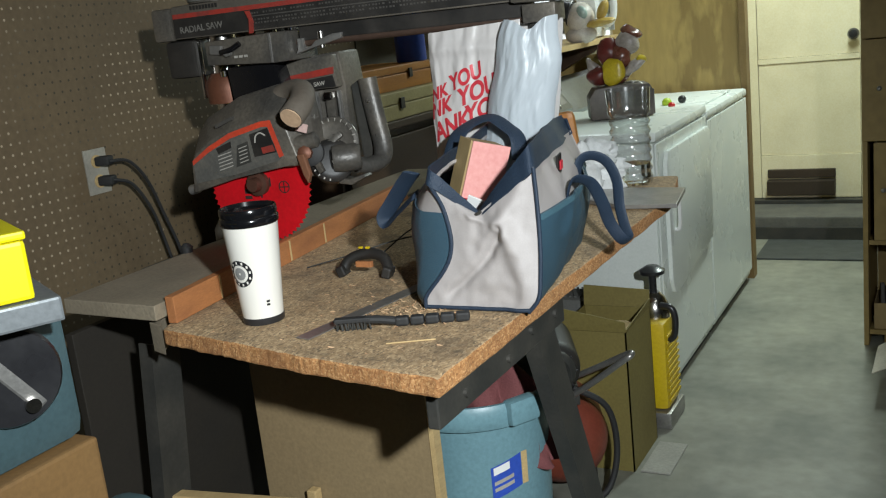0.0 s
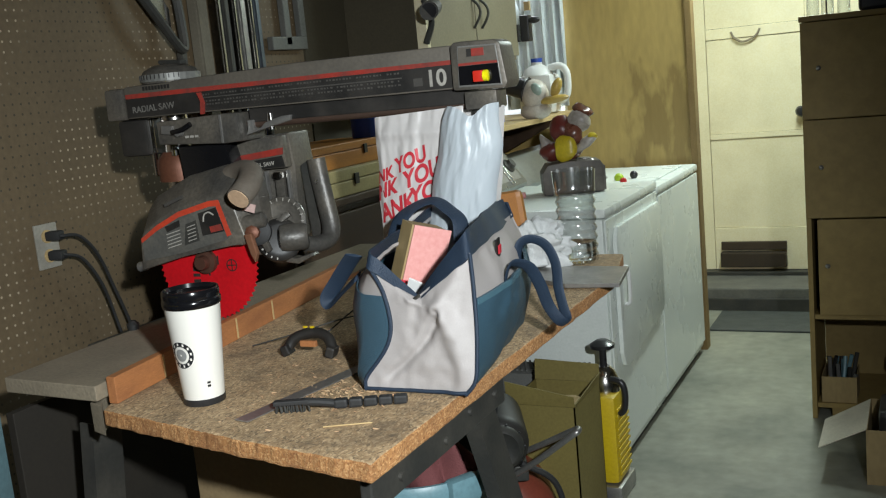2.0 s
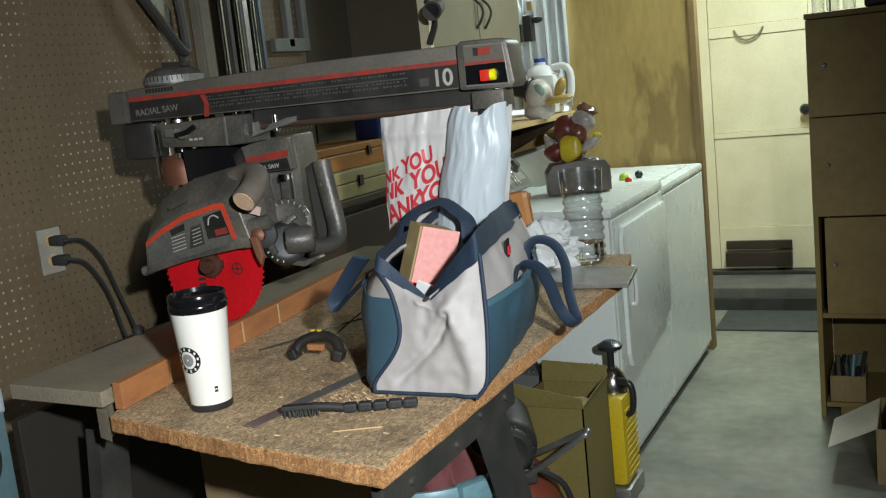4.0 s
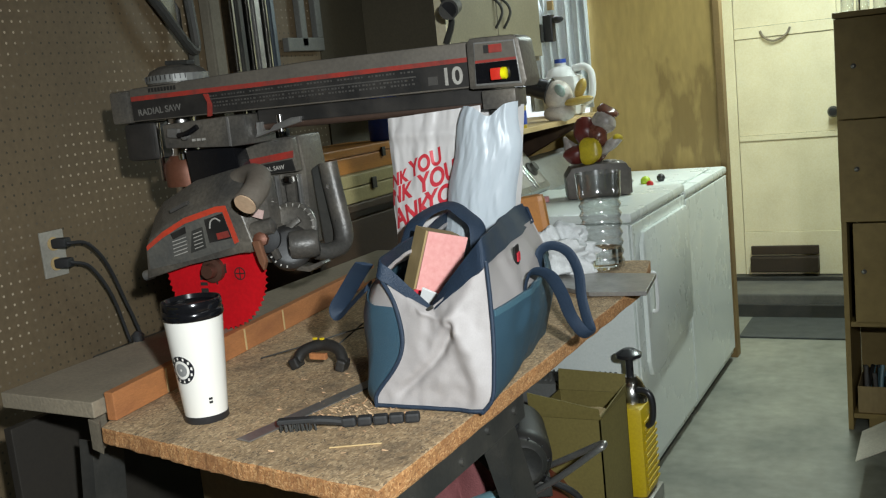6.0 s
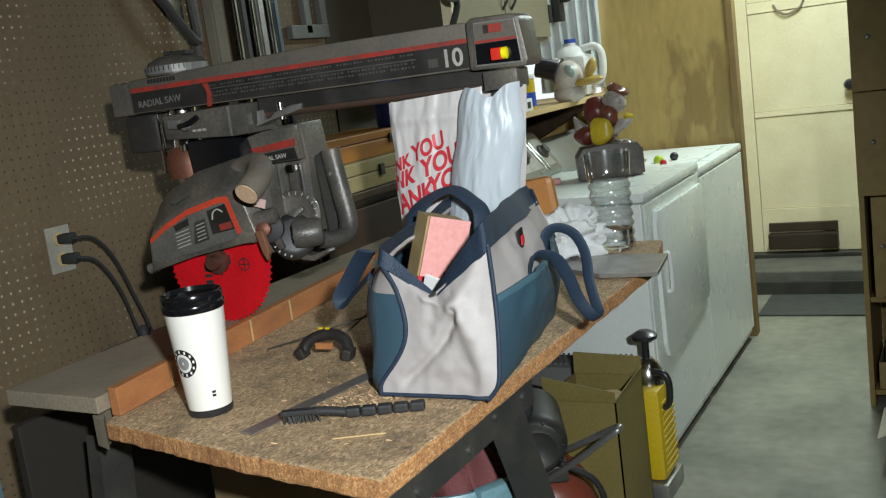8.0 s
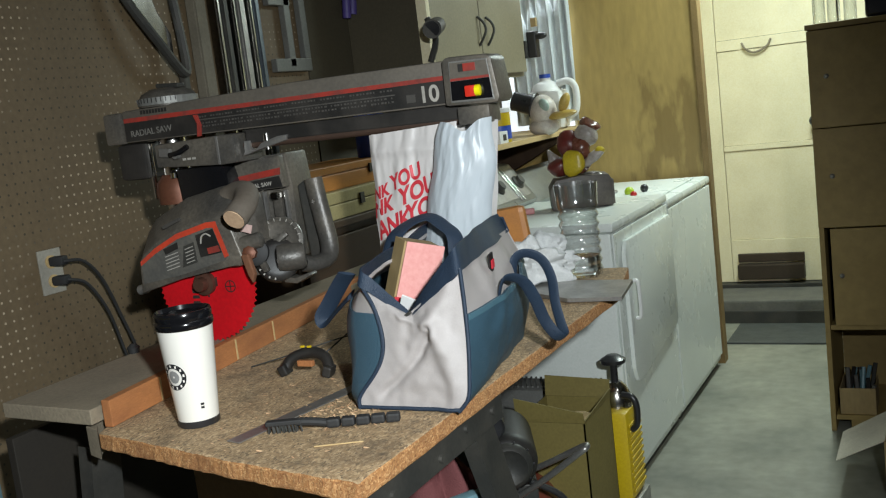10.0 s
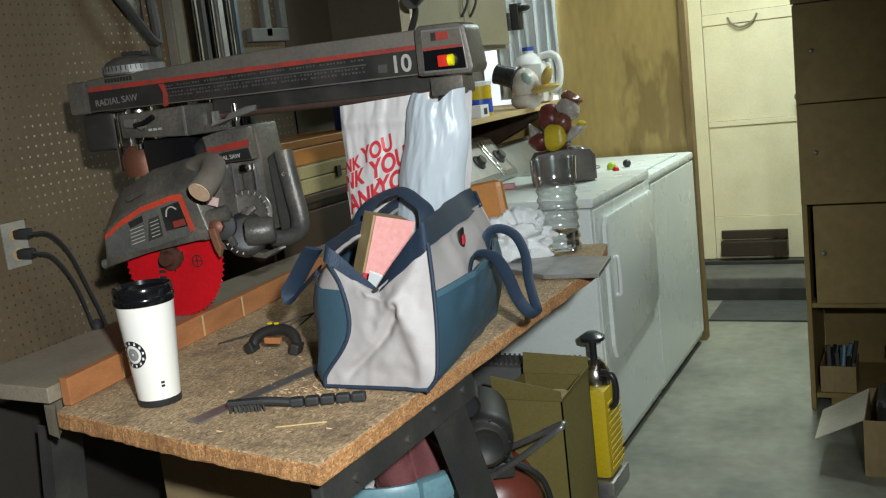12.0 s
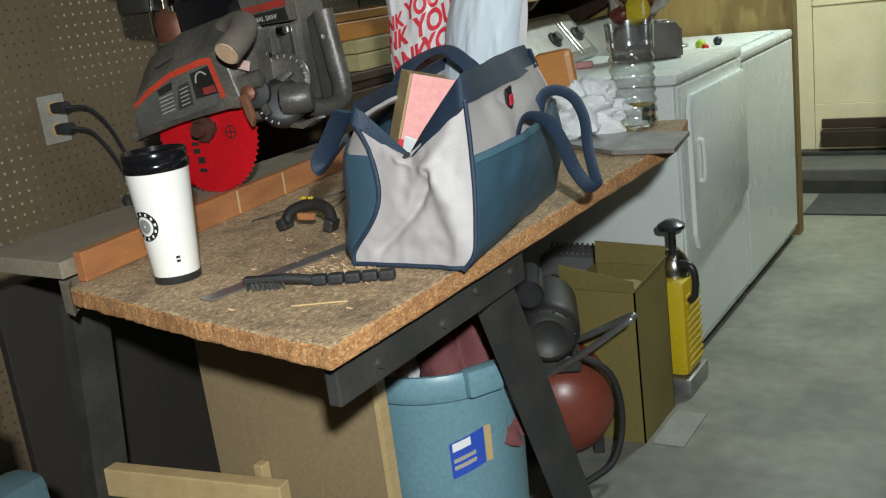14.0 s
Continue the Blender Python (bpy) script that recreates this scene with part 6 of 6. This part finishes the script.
for a in ((-0.40, -0.275, 3.965, 3.968), (-0.40, -0.275, 4.14, 4.143), (-0.40, -0.397, 3.969, 4.139), (-0.278, -0.275, 3.969, 4.139)):
    part("wall", box(*a, 0.064, 0.165), KRAFT, bx)
for i in range(12):
    x, y = random.uniform(-0.385, -0.29), random.uniform(3.99, 4.12)
    solo("odd_part", rod((x, y, 0.09), (x + random.uniform(-0.03, 0.03), y + random.uniform(-0.03, 0.03), random.uniform(0.17, 0.22)), 0.008, n=8), random.choice([SAW_BLACK, ALU, TEAL_PL, STEEL_DARK]), "small metal or plastic part in the carton", "hardware", "hardware in the carton")
solo("dark_bag", crumple((0.05, 4.15, 0.19), 0.2, 0.12, 0.125, 0.4, 1.8, 9), SAW_BLACK, "dark crumpled bag in the open bay", "bag", smooth=True)
ct = thing("case_on_top", (0.1, 4.15, 1.522), "dark blue plastic case on the tall cabinet", "case")
part("body", box(-0.24, 0.40, 3.99, 4.3, 1.523, 1.72, 0.012), mat("dark_navy_plastic", (0.012, 0.014, 0.03), 0.4), ct)
part("lid", box(-0.245, 0.405, 3.985, 4.305, 1.722, 1.75, 0.008), mat("dark_navy_lid", (0.012, 0.014, 0.03), 0.4), ct)
for x in (-0.395, -0.345, -0.29):
    jr = thing("glass_jar", (x, 4.02, 1.522), "clear glass jar on the tall cabinet", "jar", "jars on the cabinet")
    part("glass", lathe([(0.02, 0), (0.022, 0.004), (0.022, 0.12)], pose(x, 4.02, 1.5225), 20), CLEAR, jr, "", True)
    part("lid", lathe([(0.023, 0), (0.023, 0.012)], pose(x, 4.02, 1.643), 20), ALU, jr)

# open carton on the floor
oc = thing("open_carton", (-0.05, 3.4, 0), "open brown carton with a pale flap on the floor", "carton")
for a in ((-0.215, 0.25, 3.36, 3.364), (-0.215, 0.25, 3.676, 3.68), (-0.215, -0.211, 3.365, 3.675), (0.246, 0.25, 3.365, 3.675)):
    part("wall", box(*a, 0.0, 0.185), KRAFT, oc)
part("base", box(-0.21, 0.245, 3.365, 3.675, 0.0, 0.004), KRAFT, oc)
part("flap", prism([(3.37, 0.0), (3.67, 0.0), (3.655, 0.17), (3.385, 0.17)], "x", -0.0515, -0.0485), mat("pale_flap_board", (0.55, 0.51, 0.42), 0.7), oc).matrix_basis = Matrix.Translation((-0.163, 0, 0.185)) @ pose(0, 0, 0, 0, -118, 0)
solo("dark_tool", box(-0.18, 0.2, 3.42, 3.62, 0.005, 0.23, 0.02), SAW_BLACK, "dark tool case inside the open carton", "tool case")

# ---- under the bench ----
BK = Vector((-1.0, 1.80, 0))
BH = 0.115   # added height of the bin
bk = thing("bucket", BK, "blue-grey plastic bin under the bench with cloths", "bin")
bm = lathe([(0.128, 0.0), (0.132, 0.004), (0.152, 0.485 + BH), (0.166, 0.487 + BH), (0.170, 0.497 + BH), (0.170, 0.525 + BH), (0.165, 0.535 + BH), (0.158, 0.535 + BH), (0.152, 0.52 + BH), (0.126, 0.012)], Matrix.Translation(BK), 48)
part("shell", bm, TEAL_PL, bk, "", True)
ha = radians(-30)
part("handle_lug", turned(Matrix.Translation(BK + Vector((0.166 * math.cos(ha), 0.166 * math.sin(ha), 0.515 + BH))) @ pose(0, 0, 0, 0, 0, -30), 0.03, 0.07, 0.05, 0.008), TEAL_PL, bk, "", True)


def on_bin(a, z, lift):
    r = lerp(0.132, 0.152, (z + BH) / (0.485 + BH)) + lift
    return BK + Vector((r * math.cos(radians(a)), r * math.sin(radians(a)), z + BH))


lb = part("label", sheet(lambda u, v: on_bin(lerp(-56, -31, u), lerp(0.400, 0.330, v) + 0.02 * u, 0.0012), 8, 2), BLUE, bk, "blue printed label")
part("label_edge", sheet(lambda u, v: on_bin(lerp(-30.5, -25, u), lerp(0.420, 0.350, v), 0.0012), 4, 2), PINE, bk)
part("label_panel", sheet(lambda u, v: on_bin(lerp(-54, -41, u), lerp(0.399, 0.383, v) + 0.01 * u, 0.002), 6, 1), WHITE_PL, bk)
for k in range(2):
    part("label_bar", sheet(lambda u, v: on_bin(lerp(-54, -38, u), lerp(0.369, 0.361, v) - 0.014 * k + 0.012 * u, 0.002), 6, 1), GREY_PRINT, bk)


def cloth_fn(u, v):
    a = 2 * math.pi * u
    r = 0.088 * (1 - v) ** 0.7 + 0.012
    w = 1 + 0.35 * math.sin(a * 3 + 2 * v) * (0.3 + v) + 0.5 * noise.noise(Vector((math.cos(a) * 2.6, math.sin(a) * 2.6, v * 4)))
    return Vector((BK.x + 0.065 + r * w * math.cos(a) - 0.03 * v, BK.y - 0.0 + r * w * 0.8 * math.sin(a), 0.37 + BH + 0.28 * v ** 1.2 + 0.02 * noise.noise(Vector((u * 8, v * 4, 2)))))


solo("maroon_cloth", sheet(cloth_fn, 60, 26, 0.002), RAG_PURPLE, "crumpled maroon cloth sticking out of the bin", "cloth", smooth=True)
solo("white_cloth", crumple(BK + Vector((-0.06, -0.07, 0.45 + BH)), 0.07, 0.06, 0.055, 0.6, 2.4, 6), RAG_WHITE, "crumpled white cloth in the bin", "cloth", smooth=True)

cp = thing("air_compressor", (-1.12, 2.6, 0), "red tank air compressor with black motor", "compressor")
tz = 0.165
part("tank", lathe([(0.03, -0.035), (0.09, -0.018), (0.125, 0.015), (0.135, 0.05), (0.135, 0.52), (0.11, 0.56), (0.02, 0.58)], pose(-1.115, 2.50, tz, -90), 36), TANK_RED, cp, "dull red tank", True)
part("tank_seam", lathe([(0.1365, 0.0), (0.1365, 0.012)], pose(-1.115, 2.552, tz, -90), 36, cap=False), TANK_RED, cp)
for y in (2.6, 2.95):
    for x in (-1.2, -1.03):
        part("foot", box(x - 0.015, x + 0.015, y - 0.02, y + 0.02, 0.0, 0.07, 0.004), SAW_BLACK, cp)
part("motor", lathe([(0.02, -0.012), (0.06, -0.008), (0.078, 0.01), (0.082, 0.03), (0.082, 0.24), (0.05, 0.26)], pose(-1.135, 2.42, 0.42, -90), 32), SAW_BLACK, cp, "black electric motor", True)
part("fan_cover", lathe([(0.03, -0.006), (0.05, -0.02), (0.062, -0.012), (0.066, 0.0)], pose(-1.135, 2.41, 0.42, -90), 20), STEEL_DARK, cp, "", True)
part("capacitor", lathe([(0.03, -0.005), (0.036, 0.0), (0.036, 0.16), (0.03, 0.165)], pose(-1.17, 2.40, 0.535, -90), 24), BLACK, cp, "", True)
part("motor_mount", box(-1.19, -1.06, 2.46, 2.66, 0.297, 0.342, 0.004), STEEL_DARK, cp)


def on_floor_plan(x, y, z):
    """A place in the room, in the compressor's axes before it is turned."""
    c0 = math.cos(0.46)
    s0 = math.sin(0.46)
    dx, dy = x + 1.155, y - 2.6
    return (-1.12 + c0 * dx + s0 * dy, 2.6 - s0 * dx + c0 * dy, z)


part("handle", sweep([on_floor_plan(*p) for p in ((-1.13, 2.48, 0.285), (-1.00, 2.445, 0.375), (-0.885, 2.425, 0.465), (-0.862, 2.43, 0.482), (-0.88, 2.455, 0.475), (-1.00, 2.50, 0.405), (-1.11, 2.54, 0.345))], 0.0085, 12), ALU, cp, "bent steel handle", True)
for k in range(10):
    a = 2 * math.pi * k / 10
    part("fan_rib", turned(pose(-1.135 + 0.052 * math.cos(a), 2.4105, 0.42 + 0.052 * math.sin(a), 0, -math.degrees(a), 0), 0.036, 0.006, 0.005, 0.001), BLACK, cp)
part("hose", sweep([(-1.08, 2.44, 0.36), (-0.99, 2.45, 0.29), (-0.968, 2.46, 0.16), (-1.00, 2.44, 0.05), (-1.08, 2.40, 0.012)], 0.009, 10), RUBBER, cp, "black hose", True)
cp.rotation_euler.z = 0.46
cp.location.x -= 0.035
solo("white_tub", lathe([(0.06, 0), (0.075, 0.10), (0.078, 0.13)], pose(-0.93, 2.06, 0.0), 24), WHITE_PL, "small white plastic tub on the floor", "tub", smooth=True)

# tall carton, flaps open
kc = thing("tall_carton", (-1.02, 2.716, 0), "tall open olive-brown carton on the floor", "carton")
KA, KB, KC, KD = (-1.18, 2.715), (-0.966, 2.715), (-0.966, 2.965), (-1.18, 2.965)


def carton_wall(a, b, z0, z1a, z1b, lean=0.0):
    """A thin board wall or flap over the floor line from a to b."""
    d0 = Vector((b[0] - a[0], b[1] - a[1], 0)).normalized()
    n0 = Vector((d0.y, -d0.x, 0))
    bm = bmesh.new()
    q = [Vector((*a, z0)), Vector((*b, z0)), Vector((*b, z1b)) + n0 * lean, Vector((*a, z1a)) + n0 * lean]
    f0 = [bm.verts.new(p) for p in q]
    f1 = [bm.verts.new(p - n0 * 0.004) for p in q]
    bm.faces.new(f0)
    bm.faces.new(list(reversed(f1)))
    for i in range(4):
        bm.faces.new((f0[i], f1[i], f1[(i + 1) % 4], f0[(i + 1) % 4]))
    return bm


for a, b in ((KA, KB), (KB, KC), (KC, KD), (KD, KA)):
    part("wall", carton_wall(a, b, 0.0, 0.44, 0.44), KRAFT_DARK, kc)
part("flap", carton_wall(KA, KB, 0.441, 0.512, 0.474, 0.006), KRAFT_DARK, kc, "raised carton flap")
part("flap", carton_wall(KC, KD, 0.441, 0.495, 0.505, 0.010), KRAFT_DARK, kc, "raised carton flap")
part("flap", carton_wall(KB, KC, 0.441, 0.450, 0.470, 0.004), KRAFT_DARK, kc, "raised carton flap")
part("flap", carton_wall((-0.972, 2.725), (-0.972, 2.80), 0.444, 0.475, 0.450, -0.020), KRAFT, kc, "pale inner flap")
solo("floor_scrap", box(-0.95, -0.86, 2.72, 2.93, 0.0, 0.006, 0.002), mat("pale_board_scrap", (0.33, 0.325, 0.285), 0.8), "pale grey scrap of board on the floor", "board")
# ribbed grey bin behind
FELT = mat("grey_felt", (0.13, 0.13, 0.12), 0.85)
mr_ = thing("ribbed_mat_roll", (-1.22, 3.125, 0), "grey ribbed rolled mat beside the dryer", "mat roll")
part("roll", box(-1.42, -1.02, 3.05, 3.20, 0.0, 0.43, 0.03), FELT, mr_, "", True)
for i in range(21):
    part("rib", turned(pose(-1.40 + i * 0.018, 3.125, 0.4315, 0, 0, 24), 0.008, 0.12, 0.006, 0.0015), FELT, mr_)
# pump sprayer
ps = thing("pump_sprayer", (-1.0, 3.13, 0), "yellow ribbed pump sprayer with black handle", "sprayer")
part("body", box(-1.055, -0.945, 3.045, 3.20, 0.06, 0.36, 0.02), YELLOW, ps, "", True)
for i in range(11):
    part("rib", box(-0.9455, -0.941, 3.06, 3.19, 0.085 + i * 0.022, 0.095 + i * 0.022, 0.002), YELLOW, ps)
part("base", box(-1.06, -0.935, 3.03, 3.21, 0.0, 0.058, 0.01), ALU, ps, "grey base tray", True)
part("neck", lathe([(0.05, 0), (0.052, 0.03), (0.035, 0.07), (0.02, 0.085)], pose(-1.0, 3.13, 0.355), 24), CHROME, ps, "shiny collar", True)
part("plunger_rod", rod((-1.0, 3.13, 0.43), (-1.0, 3.13, 0.50), 0.012), BLACK, ps)
part("plunger_knob", lathe([(0.015, 0), (0.04, 0.006), (0.042, 0.018), (0.02, 0.032)], pose(-1.0, 3.13, 0.497), 24), BLACK, ps, "black knob", True)
part("grip", sweep([(-0.965, 3.08, 0.41), (-0.93, 3.075, 0.405), (-0.918, 3.075, 0.37), (-0.925, 3.08, 0.31), (-0.95, 3.085, 0.29)], 0.011, 10), BLACK, ps, "black side grip", True)

# things in the dark under the rear
for pts in (((-1.40, 1.75, 0.50), (-1.33, 1.72, 0.40), (-1.25, 1.74, 0.45), (-1.20, 1.78, 0.35)), ((-1.38, 1.8, 0.42), (-1.30, 1.8, 0.33), (-1.22, 1.82, 0.38))):
    solo("green_hose", sweep(list(pts) + [(pts[-1][0] - 0.02, pts[-1][1] + 0.05, 0.012)], 0.009, 8), mat("dark_green_hose", (0.02, 0.05, 0.045), 0.5), "dark green hose under the bench", "hose", "hoses under the bench", smooth=True)
# added near-black sheet; its colour holds the shade under the bench
solo("bench_shade_sheet", box(-1.66, -1.64, 1.36, 2.6, 0.0, 0.86, 0.002), mat("bench_shade", (0.022, 0.018, 0.013), 0.7), "near-black sheet added for the shade behind the bench", "board")

# ---- machine beside the bench ----
MACHINE_TEAL = mat("dark_blue_grey_paint", (0.065, 0.115, 0.13), 0.45, second=(0.05, 0.09, 0.10), scale=7)
mc = thing("bench_machine", (-1.5, 1.0, 0), "blue-grey bench machine with handwheel on a wooden stand", "machine")
part("table", turned(pose(-1.475, 0.945, 1.055, 0, 0, -28), 0.38, 0.28, 0.035, 0.004), mat("grey_cast_iron", (0.22, 0.24, 0.25), 0.45, 0.3), mc, "grey iron table")
part("body", box(-1.66, -1.385, 0.84, 1.10, 0.80, 1.03, 0.03), MACHINE_TEAL, mc, "blue-grey casting", True)
part("post", box(-1.66, -1.37, 0.84, 1.10, 0.0, 0.798, 0.006), mat("stand_wood", (0.24, 0.135, 0.05), 0.6, second=(0.18, 0.10, 0.04), scale=6), mc, "orange-brown wooden stand")
wh = part("handwheel", lathe([(0.055, 0), (0.072, 0.0), (0.076, 0.008), (0.072, 0.016), (0.055, 0.016)], pose(-1.372, 0.965, 0.95, 0, 90, -30), 32), BLACK, mc, "dark handwheel", True)
part("spoke", turned(pose(-1.362, 0.960, 0.95, 0, 0, -30) @ pose(0, 0, 0, 35, 0, 0), 0.012, 0.022, 0.13, 0.004), ALU, wh)
part("crank_knob", rod((-1.36, 0.985, 0.905), (-1.335, 0.972, 0.905), 0.011), CHROME, wh, "", True)
part("base_foot", box(-1.36, -1.285, 0.94, 1.12, 0.0, 0.70, 0.02), MACHINE_TEAL, mc, "blue-grey foot", True)
yb = thing("yellow_case", (-1.44, 0.95, 1.073), "bright yellow plastic case on the machine table", "case")
part("body", turned(pose(-1.475, 0.945, 1.115, 0, 0, -28), 0.36, 0.22, 0.082, 0.006), YELLOW_BRIGHT, yb)
part("lid", turned(pose(-1.475, 0.945, 1.163, 0, 0, -28), 0.365, 0.225, 0.012, 0.004), YELLOW_BRIGHT, yb)
for ob_ in (mc, yb):
    ob_.location.x += 0.055
